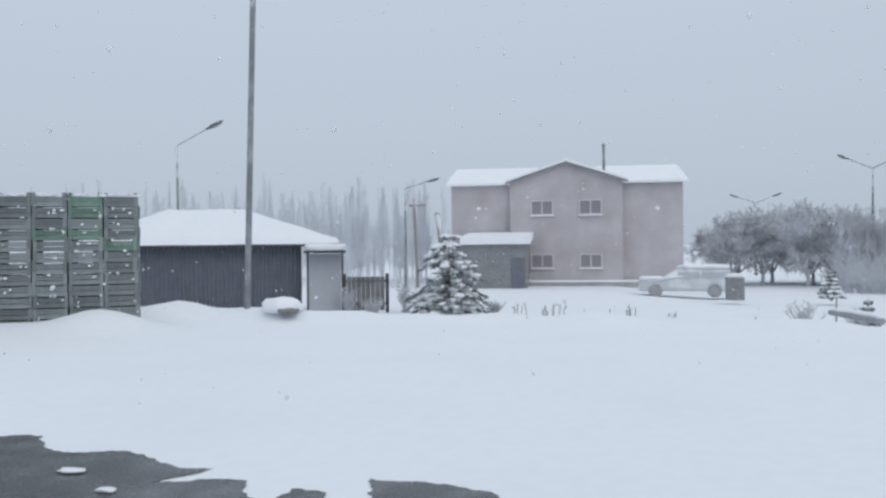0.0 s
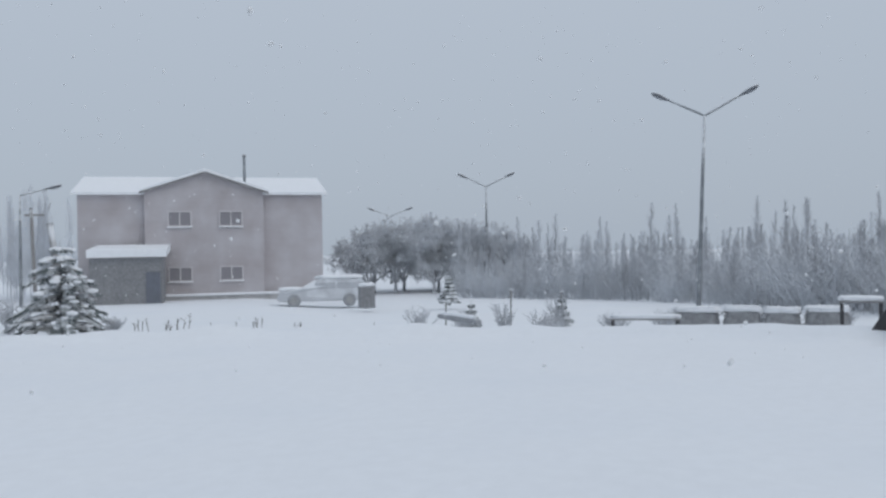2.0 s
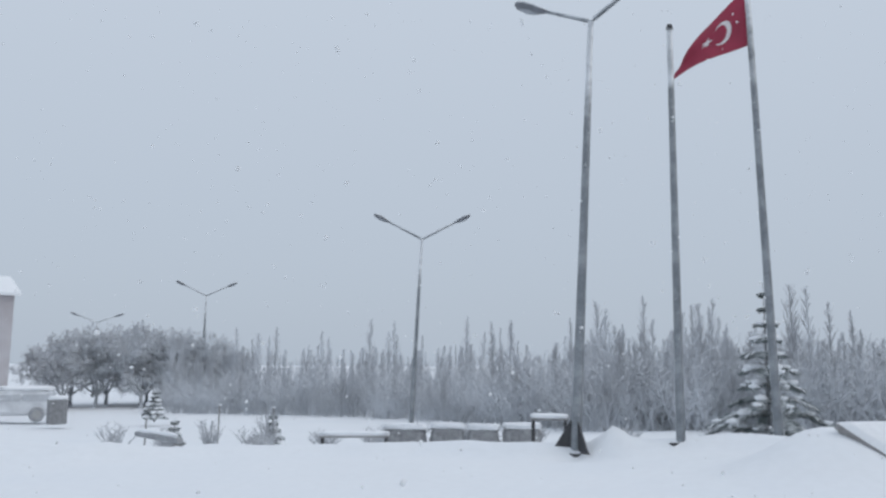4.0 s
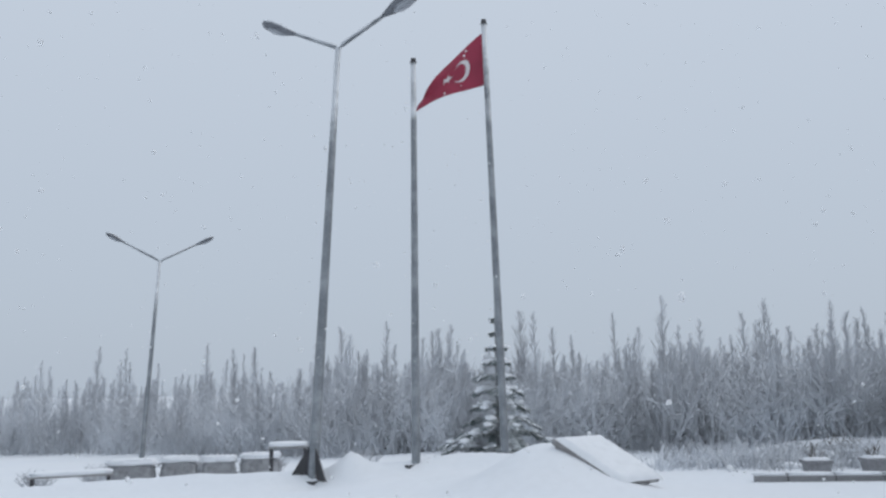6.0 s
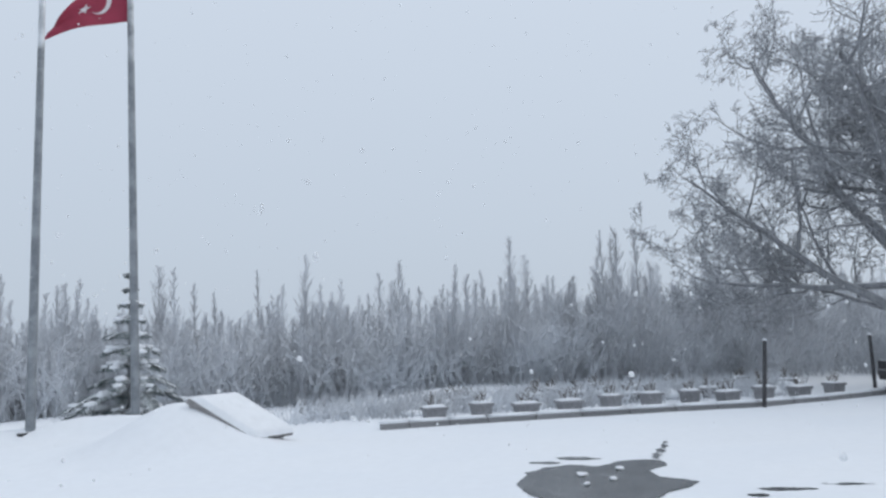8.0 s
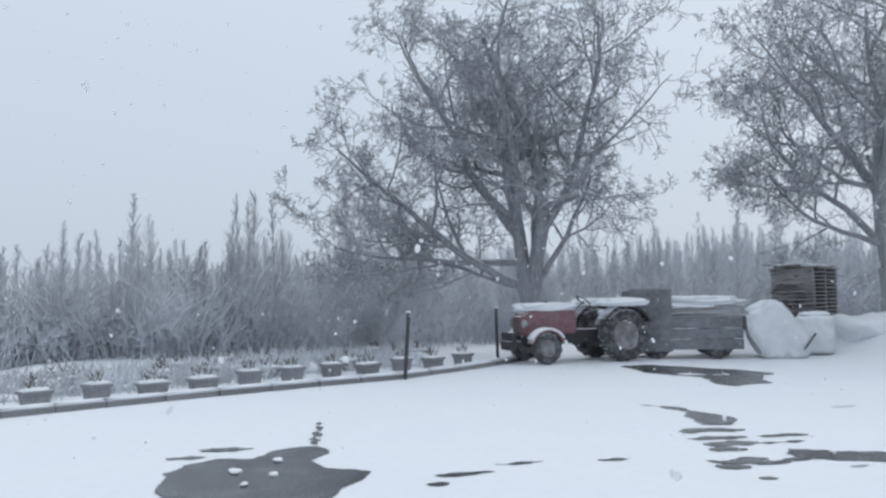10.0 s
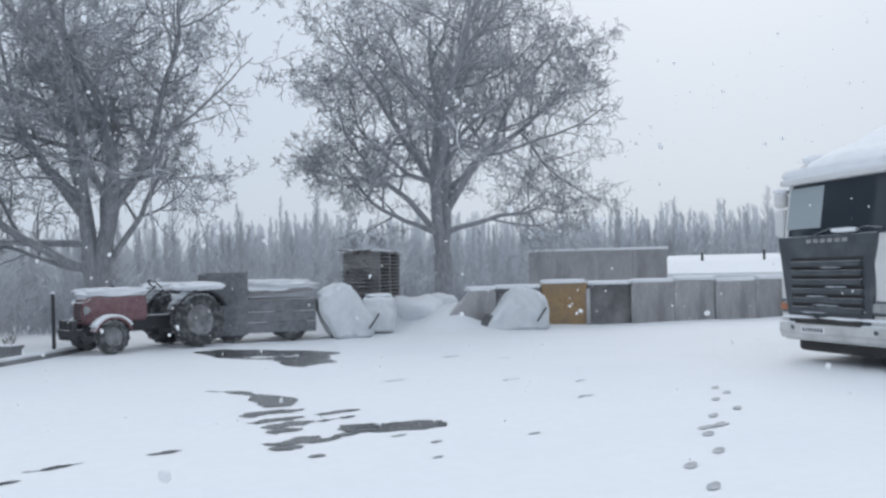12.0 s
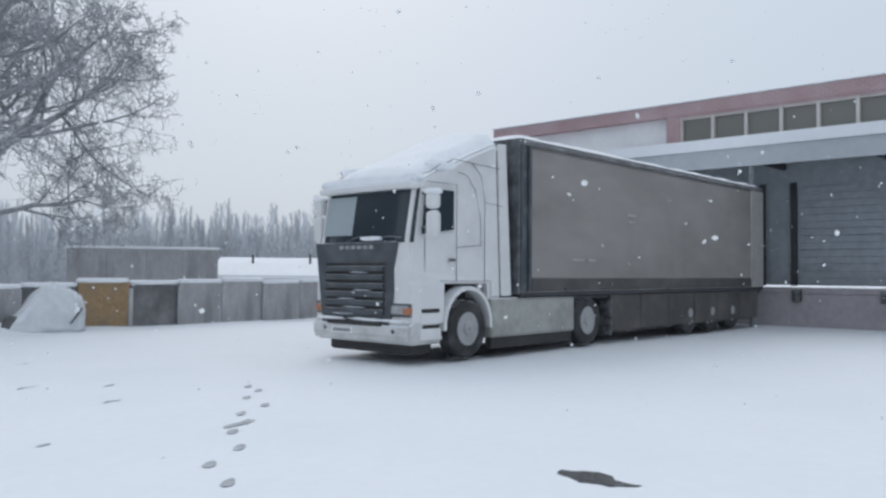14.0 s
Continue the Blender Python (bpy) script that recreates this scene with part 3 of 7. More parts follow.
# ---- slab leaning on a mound ----
def slab():
    o, a, w = Vector((11.67, 6.10, 0.80)), Vector((0.34, -0.81, -0.6)), Vector((0.93, -0.30, 0.0)).normalized()
    nrm = w.cross(a).normalized()
    nrm = nrm if nrm.z > 0 else -nrm
    le = a.length
    m = Matrix((a / le, w, nrm)).transposed().to_4x4()
    e = thing("leaning_slab", Matrix.Translation(o), "snow-topped wooden board leaning on a snow mound", "board")

    def placed(name, bm, mat, label="", smooth=False):
        bmesh.ops.transform(bm, matrix=m, verts=bm.verts)
        bmesh.ops.recalc_face_normals(bm, faces=bm.faces)
        part(name, bm, mat, e, label, smooth)
    for k in range(4):
        bm = bmesh.new()
        box(bm, 0, le, k * 0.23, k * 0.23 + 0.222, -0.1, 0, 0.008)
        placed("plank", bm, OLD_WOOD)
    for k in (0.1, 0.88):
        bm = bmesh.new()
        box(bm, le * k - 0.05, le * k + 0.05, 0.01, 0.9, -0.2, -0.102, 0.008)
        placed("batten", bm, OLD_WOOD)
    bm = bmesh.new()
    bmesh.ops.create_grid(bm, x_segments=26, y_segments=14, size=0.5)
    for v in bm.verts:
        ex = min(0.5 - abs(v.co.x), 0.5 - abs(v.co.y))
        h = 0.075 * min(1, (ex / 0.09)) ** 0.5 + 0.012 * noise.noise(v.co * 6)
        v.co = Vector(((v.co.x + 0.5) * (le + 0.05) - 0.025, (v.co.y + 0.5) * 0.9 + 0.012, h - 0.006))
    bmesh.ops.transform(bm, matrix=m, verts=bm.verts)
    part("snow_cover", bm, SNOW_LUMP, e, "thick snow on the board", True)


slab()


# ---- trees ----
class Twigs:
    """Collects tapering prisms for the wood of one plant."""

    def __init__(self):
        self.v, self.f = [], []

    def chain(self, pts, radii, n):
        """One unbroken tapering limb through the points."""
        k0 = len(self.v)
        a = (pts[1] - pts[0]).orthogonal().normalized()
        for i, (c, r) in enumerate(zip(pts, radii)):
            d = (pts[min(i + 1, len(pts) - 1)] - pts[max(i - 1, 0)]).normalized()
            a = (a - d * a.dot(d)).normalized()
            b = d.cross(a)
            for k in range(n):
                t = 2 * math.pi * k / n
                self.v.append(c + (a * math.cos(t) + b * math.sin(t)) * r * (1 + 0.07 * math.sin(3 * t + i)))
        for i in range(len(pts) - 1):
            for k in range(n):
                j = (k + 1) % n
                self.f.append((k0 + i * n + k, k0 + i * n + j, k0 + i * n + n + j, k0 + i * n + n + k))

    def seg(self, p, q, r0, r1, n=4):
        d = (q - p)
        if d.length < 1e-4:
            return
        d = d.normalized()
        a = d.orthogonal().normalized()
        b = d.cross(a)
        k0 = len(self.v)
        for c, r in ((p, r0), (q, r1)):
            for k in range(n):
                t = 2 * math.pi * k / n
                self.v.append(c + (a * math.cos(t) + b * math.sin(t)) * r)
        for k in range(n):
            j = (k + 1) % n
            self.f.append((k0 + k, k0 + j, k0 + n + j, k0 + n + k))


def limb(rnd, tw, fine, p, d, length, radius, level, rules):
    """Grows a limb with its side limbs; the thin levels go to the crown's mesh."""
    steps = (11, 9, 6, 4, 3, 2)[level]
    target = tw if level < 3 else fine
    sides = (12, 8, 5, 4, 3, 3)[level]
    seg = length / steps
    kids = rules["kids"][level] if level < len(rules["kids"]) else 0
    pts = [p.copy()]
    for k in range(steps):
        d = (d + Vector((rnd.gauss(0, 1), rnd.gauss(0, 1), rnd.gauss(0, 1))) * rules["crook"][level] + Vector((0, 0, rules["lift"][level]))).normalized()
        q = p + d * seg
        r0, r1 = radius * (1 - 0.75 * k / steps), radius * (1 - 0.75 * (k + 1) / steps)
        if level > 1:
            target.seg(p, q, max(r0, rules["thin"]), max(r1, rules["thin"]), sides)
        p = q
        pts.append(p.copy())
    if level < 2:
        target.chain(pts, [max(radius * (1 - 0.78 * k / steps), rules["thin"]) for k in range(steps + 1)], sides)
    for k in range(kids):
        s = rules["from"][level] + (1 - rules["from"][level]) * (k + rnd.random()) / kids
        i = min(int(s * steps), steps - 1)
        at = pts[i].lerp(pts[i + 1], s * steps - i)
        along = (pts[i + 1] - pts[i]).normalized()
        out = along.orthogonal().normalized()
        out = Matrix.Rotation(rnd.uniform(0, 2 * math.pi) if level else k * 2.4 + rnd.uniform(-0.4, 0.4), 3, along) @ out
        ang = radians(rnd.uniform(*rules["angle"][level]))
        nd = along * math.cos(ang) + out * math.sin(ang)
        limb(rnd, tw, fine, at, nd, length * rules["ratio"][level] * (1.15 - 0.5 * s) * rnd.uniform(0.8, 1.2), radius * (1 - 0.7 * s) * rules["slim"][level], level + 1, rules)
    return pts


def bare_tree(name, base, seed, trunk, lean, limbs, label, rules, size=1.0, group=""):
    """trunk: height and radius of the bole; limbs: direction, length and radius of each main limb."""
    rnd = random.Random(seed)
    e = thing(name, Matrix.Translation(base), label, "tree", group)
    tw, fine = Twigs(), Twigs()
    h, r = trunk
    p, n = Vector((0, 0, -0.25)), 7
    bole = [p.copy()]
    for k in range(n):
        q = Vector((lean[0] * (k + 1) / n, lean[1] * (k + 1) / n, -0.25 + (h + 0.25) * (k + 1) / n)) + Vector((rnd.uniform(-0.02, 0.02), rnd.uniform(-0.02, 0.02), 0))
        bole.append(q.copy())
        p = q
    tw.chain(bole, [r * (1 + 0.45 * max(0, 1 - k / 2.5)) * (1 - 0.02 * k) for k in range(n + 1)], 16)
    stems = []
    for k, ((dx, dy, dz), length, rad) in enumerate(limbs):
        start = p - Vector((0, 0, 0.12)) if k < 2 or name != "bare_tree" else stems[0 if dy > 0 else 1][1 + k % 3]
        stems.append(limb(rnd, tw, fine, start, Vector((dx, dy, dz)).normalized(), length * size, rad, 0, rules))
    # Far trees take the hazed twig colour for trunk and crown alike
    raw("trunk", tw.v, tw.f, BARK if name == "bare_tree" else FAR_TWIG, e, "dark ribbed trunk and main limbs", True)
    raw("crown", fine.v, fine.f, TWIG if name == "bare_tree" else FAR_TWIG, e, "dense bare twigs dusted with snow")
    return e


RULES = dict(kids=(9, 8, 6, 5), crook=(0.125, 0.17, 0.24, 0.3, 0.34), lift=(0.045, 0.06, 0.03, 0.0, -0.01), angle=((40, 75), (35, 75), (30, 75), (30, 75)),
             ratio=(0.52, 0.5, 0.5, 0.52), slim=(0.55, 0.6, 0.62, 0.7), thin=0.0075)
RULES["from"] = (0.26, 0.15, 0.12, 0.1)
# bearings: the view is along roughly +x, so a limb towards +y stands out on one side and -y on the other
bare_tree("bare_tree", (25.2, -7.4, 0.0), 11, (1.25, 0.36), (0.05, 0.05),
          [((0.13, 0.28, 1.0), 8.0, 0.24), ((-0.05, -0.14, 1.0), 8.4, 0.25), ((0.28, 0.6, 0.75), 7.4, 0.15), ((0.36, 0.76, 0.4), 6.8, 0.14), ((0.41, 0.87, 0.1), 6.0, 0.11), ((-0.18, -0.42, 0.9), 6.4, 0.14),
           ((-0.28, -0.58, 0.8), 4.8, 0.1), ((0.55, -0.1, 0.9), 5.4, 0.11), ((-0.5, 0.3, 0.9), 5.4, 0.11), ((0.35, 0.9, 0.12), 4.0, 0.08)],
          "large bare broadleaf tree with forked snow-dusted limbs behind the tractor", RULES, group="bare yard trees")
bare_tree("bare_tree", (22.6, -17.3, 0.3), 29, (1.9, 0.34), (0.0, 0.05),
          [((0.12, 0.25, 1.0), 8.4, 0.21), ((-0.12, -0.25, 1.0), 8.8, 0.22), ((0.28, 0.58, 0.7), 6.4, 0.13), ((0.36, 0.76, 0.3), 5.6, 0.11), ((-0.28, -0.6, 0.75), 7.4, 0.15), ((-0.36, -0.76, 0.4), 6.8, 0.13),
           ((-0.42, -0.88, 0.4), 5.6, 0.1), ((0.55, -0.25, 0.9), 7.6, 0.15), ((-0.55, 0.1, 0.9), 7.6, 0.15), ((0.42, 0.88, 0.3), 4.6, 0.09)],
          "large bare broadleaf tree rising from a snow bank", RULES, group="bare yard trees")
FAR_RULES = dict(RULES, kids=(11, 10, 8), angle=((30, 65), (30, 70), (30, 70), (30, 75)), thin=0.011)
for k, (x, y, s) in enumerate(((10.8, 56.5, 0.8), (13.0, 57.5, 0.95), (15.4, 55.8, 1.0), (17.6, 56.6, 0.92), (19.4, 54.8, 0.8), (14.2, 60.0, 1.0), (18.5, 60.5, 0.95), (11.8, 59.5, 0.9), (16.6, 59.0, 1.0), (20.8, 57.0, 0.8))):
    bare_tree("round_tree", (x, y, -1.1), 40 + k, (0.6, 0.12), (0, 0), [((math.cos(a) * 0.75, math.sin(a) * 0.75, 0.8), 3.0, 0.07) for a in (0.3, 1.6, 2.8, 4.0, 5.2)] + [((0, 0, 1), 3.2, 0.08)],
              "low round bare tree, haze mixed into its colour", FAR_RULES, s * 1.24, "round frosted trees")


BACK_LINE = [(25.5, -23.0), (20.6, -27.0), (15.5, -31.0)]


def grove():
    """Young poplars and brush beyond the yard, too many to count."""
    rnd = random.Random(5)
    tw, low = Twigs(), Twigs()

    def poplar(x, y, z, h):
        nonlocal tw
        p = Vector((x, y, z))
        lean = Vector((rnd.uniform(-0.05, 0.05), rnd.uniform(-0.05, 0.05), 1))
        r = 0.012 + 0.005 * h
        tw.seg(p, p + lean * h * 0.6, r, r * 0.6, 4)
        tw.seg(p + lean * h * 0.6, p + lean * h, r * 0.6, 0.012, 3)
        n = int(24 + 11 * h)
        wide = rnd.uniform(0.13, 0.32)
        for k in range(n):
            s = 0.12 + 0.84 * (k + rnd.random()) / n
            q = p + lean * h * s
            a = rnd.uniform(0, 6.283)
            le = h * wide * (1.08 - s) * rnd.uniform(0.6, 1.25) + 0.12
            d = Vector((math.cos(a) * 0.45, math.sin(a) * 0.45, 0.95))
            e = q + d * le
            tw.seg(q, e, 0.012, 0.006, 3)
            for t in (0.5,):
                b = rnd.uniform(0, 6.283)
                f = q.lerp(e, t)
                tw.seg(f, f + Vector((math.cos(b) * 0.45, math.sin(b) * 0.45, 0.8)) * le * 0.45, 0.010, 0.007, 3)

    def brush(x, y, z, h):
        nonlocal low
        for k in range(11):
            a = rnd.uniform(0, 6.283)
            s = rnd.uniform(0.15, 0.9)
            p = Vector((x + rnd.gauss(0, 0.35), y + rnd.gauss(0, 0.35), z))
            q = p + Vector((math.cos(a) * s, math.sin(a) * s, 1)) * h * rnd.uniform(0.45, 1.1)
            low.seg(p, q, 0.013, 0.007, 3)
            for t in (0.35, 0.55, 0.8):
                b = rnd.uniform(0, 6.283)
                f = p.lerp(q, t)
                low.seg(f, f + Vector((math.cos(b) * 0.8, math.sin(b) * 0.8, rnd.uniform(0.1, 0.8))) * h * 0.34, 0.009, 0.006, 3)

    def spot():
        """Somewhere in the belt that runs round from north-east to south-east."""
        a = radians(rnd.uniform(-66, 75))
        edge = 24.5 + 3.5 * max(0, math.sin(a)) + 75 * max(0, math.sin(a) - 0.72) + 6 * max(0, math.sin(a) - 0.5) + (7 if a < -0.55 else 0) + 4 * max(0, -math.sin(a))
        r = edge + 30 * rnd.random() ** 1.5
        return 2 + r * math.cos(a), r * math.sin(a), r - edge
    for k in range(1500):
        x, y, inn = spot()
        if off_line(x, y, [(25.2, -7.4), (22.6, -17.3)]) < 4.5 or off_line(x, y, BACK_LINE) < 5.5:
            continue
        poplar(x, y, ground_z(x, y), min((rnd.uniform(1.9, 3.6) + 0.035 * inn) * (1.4 if rnd.random() < 0.16 else 1), 5.4))
    for k in range(4000):
        x, y, inn = spot()
        if inn < 16 and off_line(x, y, [(25.2, -7.4), (22.6, -17.3)]) > 3.8 and off_line(x, y, BACK_LINE) > 5.5:
            brush(x, y, ground_z(x, y), rnd.uniform(1.1, 3.1))
    # thin woods far beyond the hut and the brick house
    near, near_low, tw, low = tw, low, Twigs(), Twigs()
    for k in range(800):
        a, r = radians(rnd.uniform(-70, -24)), rnd.uniform(43, 66)
        poplar(2 + r * math.cos(a), r * math.sin(a), -0.05, rnd.uniform(3.0, 5.2) + 0.03 * (r - 43))
    for k in range(900):
        a, r = radians(rnd.uniform(-70, -24)), rnd.uniform(42, 54)
        brush(2 + r * math.cos(a), r * math.sin(a), -0.05, rnd.uniform(1.6, 3.2))
    o = raw("hazed_woodland", tw.v + low.v, tw.f + [tuple(i + len(tw.v) for i in f) for f in low.f], HAZE_WOOD, None, "dense woodland beyond the slab wall, haze in its colour")
    tagged(o, category="woodland", kind="stuff")
    tw, low = Twigs(), near_low
    for k in range(240):
        x, y = rnd.uniform(-36, -9.5), rnd.uniform(50, 68)
        poplar(x, y, -1.05, rnd.uniform(4.0, 7.5))
    o = raw("faint_woodland", tw.v, tw.f, HAZE_FAR_WOOD, None, "faint woodland far behind the hut, its colour paled for haze")
    tagged(o, category="woodland", kind="stuff")
    tw = near
    o = raw("young_woodland", tw.v, tw.f, GROVE, None, "dense grey belt of leafless young poplars in falling snow")
    tagged(o, category="woodland", kind="stuff")
    o = raw("brushwood", low.v, low.f, BRUSH, None, "tangled leafless brush at the edge of the woodland")
    tagged(o, category="brush", kind="stuff")


grove()


def spruce(base, height, width, seed, label, bare_top=0.3, gap=0.17):
    rnd = random.Random(seed)
    e = thing("spruce", Matrix.Translation(base), label, "spruce tree", "young spruces")
    wood, nd, sn = Twigs(), Twigs(), bmesh.new()
    wood.seg(Vector((0, 0, -0.1)), Vector((0, 0, height * 0.6)), 0.05, 0.025, 8)
    wood.seg(Vector((0, 0, height * 0.6)), Vector((0, 0, height)), 0.025, 0.006, 6)
    tiers = int(height / gap)
    for t in range(tiers):
        s = (t + 0.5) / tiers
        z = height * (0.06 + 0.92 * s)
        reach = width / 2 * (1 - s) ** (0.75 if bare_top < 0.2 else 1.6) + 0.07
        count = (9 if s < 0.6 else 6) if gap < 0.2 else 7
        for k in range(count):
            a = 6.283 * (k + rnd.random() * 0.7) / count + t
            le = reach * rnd.uniform(0.6, 1.2)
            d = Vector((math.cos(a), math.sin(a), 0))
            p0 = Vector((0, 0, z))
            p1 = p0 + d * le * 0.55 + Vector((0, 0, 0.02 * le))
            p2 = p0 + d * le + Vector((0, 0, -0.22 * le))
            wood.seg(p0, p1, 0.012, 0.009, 4)
            wood.seg(p1, p2, 0.009, 0.004, 4)
            side = Vector((-d.y, d.x, 0))
            m = max(5, int(le * 22))
            for j in range(m):
                f = (j + 0.5) / m
                q = p0.lerp(p1, f / 0.55) if f < 0.55 else p1.lerp(p2, (f - 0.55) / 0.45)
                for sg in (-1, 1):
                    w = (0.16 * (1 - 0.6 * abs(f - 0.5) * 2) + 0.05) * min(1, le / 0.6 + 0.3)
                    tip = q + side * sg * w + d * w * 0.7 + Vector((rnd.uniform(-0.02, 0.02), rnd.uniform(-0.02, 0.02), -0.06 * w / 0.16 + rnd.uniform(-0.03, 0.03)))
                    nd.seg(q, tip, 0.022, 0.008, 4)
                    nd.seg(q, q + (tip - q) * 0.7 + Vector((0, 0, -0.06)), 0.016, 0.006, 3)
            if rnd.random() < 0.8 and le > 0.15:
                for f in (0.35, 0.6, 0.85):
                    if rnd.random() < 0.8:
                        q = p0.lerp(p1, f / 0.55) if f < 0.55 else p1.lerp(p2, (f - 0.55) / 0.45)
                        got = bmesh.ops.create_icosphere(sn, subdivisions=1, radius=1)["verts"]
                        sz = rnd.uniform(0.07, 0.15) * min(1, le / 0.5 + 0.3)
                        mm = Matrix.Translation(q + Vector((0, 0, 0.02))) @ Matrix.Rotation(a, 4, "Z") @ Matrix.Diagonal((sz * 1.5, sz, sz * 0.5, 1))
                        bmesh.ops.transform(sn, matrix=mm, verts=got)
    raw("trunk", wood.v, wood.f, BARK, e)
    tagged(raw("needles", nd.v, nd.f, NEEDLE, e, "dark green needles"), kind="stuff")
    tagged(part("snow_load", sn, SNOW_LUMP, e, "snow lying on the boughs", True), kind="stuff")


spruce((-3.1, 21.6, -0.35), 2.3, 2.5, 3, "small bushy snow-laden spruce behind the snow bank", 0.1, 0.23)
spruce((16.2, 10.2, ground_z(16.2, 10.2)), 3.7, 3.3, 8, "young snow-laden spruce with a thin top behind the flagpoles", gap=0.33)
spruce((7.7, 22.6, ground_z(7.7, 22.6)), 0.9, 0.6, 9, "tiny snow-dusted spruce sapling beyond the bank")
spruce((10.2, 21.8, ground_z(10.2, 21.8)), 1.0, 0.7, 10, "tiny snow-dusted spruce sapling tied to a stake")

# ---- brick house beyond the field ----
def window(parent, x, z, w, h, y, face=-1, mullions=1, frame_mat=WHITE_WALL, name="window"):
    """A framed window on a wall that faces local -y (face -1): frame, panes and sill."""
    bm = bmesh.new()
    box(bm, x - w / 2, x + w / 2, y - 0.02, y + 0.02, z - h / 2, z + h / 2)
    pane = part(name, bm, PALE_GLASS, parent, "pale-paned window with a pale frame")
    bm = bmesh.new()
    t, a, b = 0.07, y - 0.07, y + 0.01
    box(bm, x - w / 2 - t, x + w / 2 + t, a, b, z + h / 2, z + h / 2 + t)
    box(bm, x - w / 2 - t, x + w / 2 + t, a, b, z - h / 2 - t, z - h / 2)
    box(bm, x - w / 2 - t, x - w / 2, a, b, z - h / 2, z + h / 2)
    box(bm, x + w / 2, x + w / 2 + t, a, b, z - h / 2, z + h / 2)
    for k in range(mullions):
        mx = x - w / 2 + w * (k + 1) / (mullions + 1)
        box(bm, mx - t / 2, mx + t / 2, a + 0.01, b, z - h / 2, z + h / 2)
    part("frame", bm, frame_mat, pane)
    bm = bmesh.new()
    box(bm, x - w / 2 - 0.12, x + w / 2 + 0.12, y - 0.16, y + 0.02, z - h / 2 - t - 0.06, z - h / 2 - t, 0.01)
    part("sill", bm, SNOW_LUMP, pane, "sill with snow on it")
    return pane


def roof_prism(bm, x0, x1, y0, y1, z, rise, over, thick=0.16):
    """A gable roof with its ridge along x."""
    ym = (y0 + y1) / 2
    prof = [(y0 - over, z - 0.05), (ym, z + rise), (y1 + over, z - 0.05), (y1 + over, z - 0.05 + thick), (ym, z + rise + thick), (y0 - over, z - 0.05 + thick)]
    a = [bm.verts.new((x0 - over, y, zz)) for y, zz in prof]
    b = [bm.verts.new((x1 + over, y, zz)) for y, zz in prof]
    bm.faces.new(a[::-1])
    bm.faces.new(b)
    for k in range(6):
        bm.faces.new((a[k], a[(k + 1) % 6], b[(k + 1) % 6], b[k]))
    bmesh.ops.recalc_face_normals(bm, faces=bm.faces)


def brick_house():
    e = thing("brick_house", pose(0, 51.8, -1.2), "two-storey rose brick house with a central gable and snowy roof", "house")
    g = 1.2
    bm = bmesh.new()
    box(bm, -7.3, 7.15, 0.5, 10.5, 0, 5.35 + g)
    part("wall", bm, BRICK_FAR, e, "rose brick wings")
    bm = bmesh.new()
    prism(bm, [(-3.5, 0), (3.45, 0), (3.45, 5.55 + g), (0, 6.7 + g), (-3.5, 5.5 + g)], 0, 6)
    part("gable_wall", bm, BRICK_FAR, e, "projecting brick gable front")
    bm = bmesh.new()
    roof_prism(bm, -7.3, 7.15, 0.5, 10.5, 5.38 + g, 1.35, 0.3)
    part("roof", bm, SNOW_LUMP, e, "main roof deep in snow")
    bm = bmesh.new()
    for s in (-1, 1):
        prism(bm, [(0, 6.72 + g), (s * 3.75, 5.48 + g), (s * 3.75, 5.62 + g), (0, 6.9 + g)], -0.3, 6.5)
    part("gable_roof", bm, SNOW_LUMP, e, "snowy roof of the gable")
    bm = bmesh.new()
    for s in (-1, 1):
        prism(bm, [(0, 6.62 + g), (s * 3.78, 5.37 + g), (s * 3.78, 5.47 + g), (0, 6.715 + g)], -0.34, -0.22)
    part("bargeboard", bm, OLD_WOOD, e, "dark bargeboard")
    bm = bmesh.new()
    tube(bm, [(2.4, 1.5, 5.3 + g), (2.4, 1.5, 7.85 + g)], [0.09, 0.09], 10)
    pipe = part("flue", bm, STEEL, e, "thin metal flue pipe")
    bm = bmesh.new()
    tube(bm, [(2.4, 1.5, 7.85 + g), (2.4, 1.5, 7.98 + g)], [0.15, 0.05], 10)
    part("flue_cap", bm, IRON, pipe)
    for x in (-1.5, 1.5):
        window(e, x, 3.85 + g, 1.25, 0.8, -0.005, frame_mat=PALE_FRAME)
        window(e, x, 0.5 + g, 1.25, 0.75, -0.005, frame_mat=PALE_FRAME)
    bm = bmesh.new()
    box(bm, -2.6, 4.2, -1.4, -0.004, 0, 0.42, 0.02)
    part("terrace", bm, CONCRETE, e, "low snow-edged terrace")
    bm = bmesh.new()
    box(bm, -2.7, 4.3, -1.5, -0.004, 0.424, 0.52, 0.03)
    part("terrace_snow", bm, SNOW_LUMP, e)
    a = thing("lean_to_shed", pose(-4.15, 48.9, -1.2), "dark lean-to shed with a thick snow roof", "shed")
    bm = bmesh.new()
    box(bm, -1.9, 1.85, -1.3, 1.9, 0, 1.55 + g)
    part("wall", bm, HAZE_BOARD, a)
    bm = bmesh.new()
    prism(bm, [(-1.6, 1.58 + g), (3.2, 2.0 + g), (3.2, 2.35 + g), (-1.6, 2.0 + g)], -2.1, 2.0, Matrix.Rotation(radians(90), 4, "Z"))
    part("roof", bm, SNOW_LUMP, a, "deep snow on the sloping roof")
    bm = bmesh.new()
    box(bm, 1.0, 1.75, -1.36, -1.303, 0.05, 1.95, 0.01)
    part("door", bm, HUT_METAL, a)


brick_house()


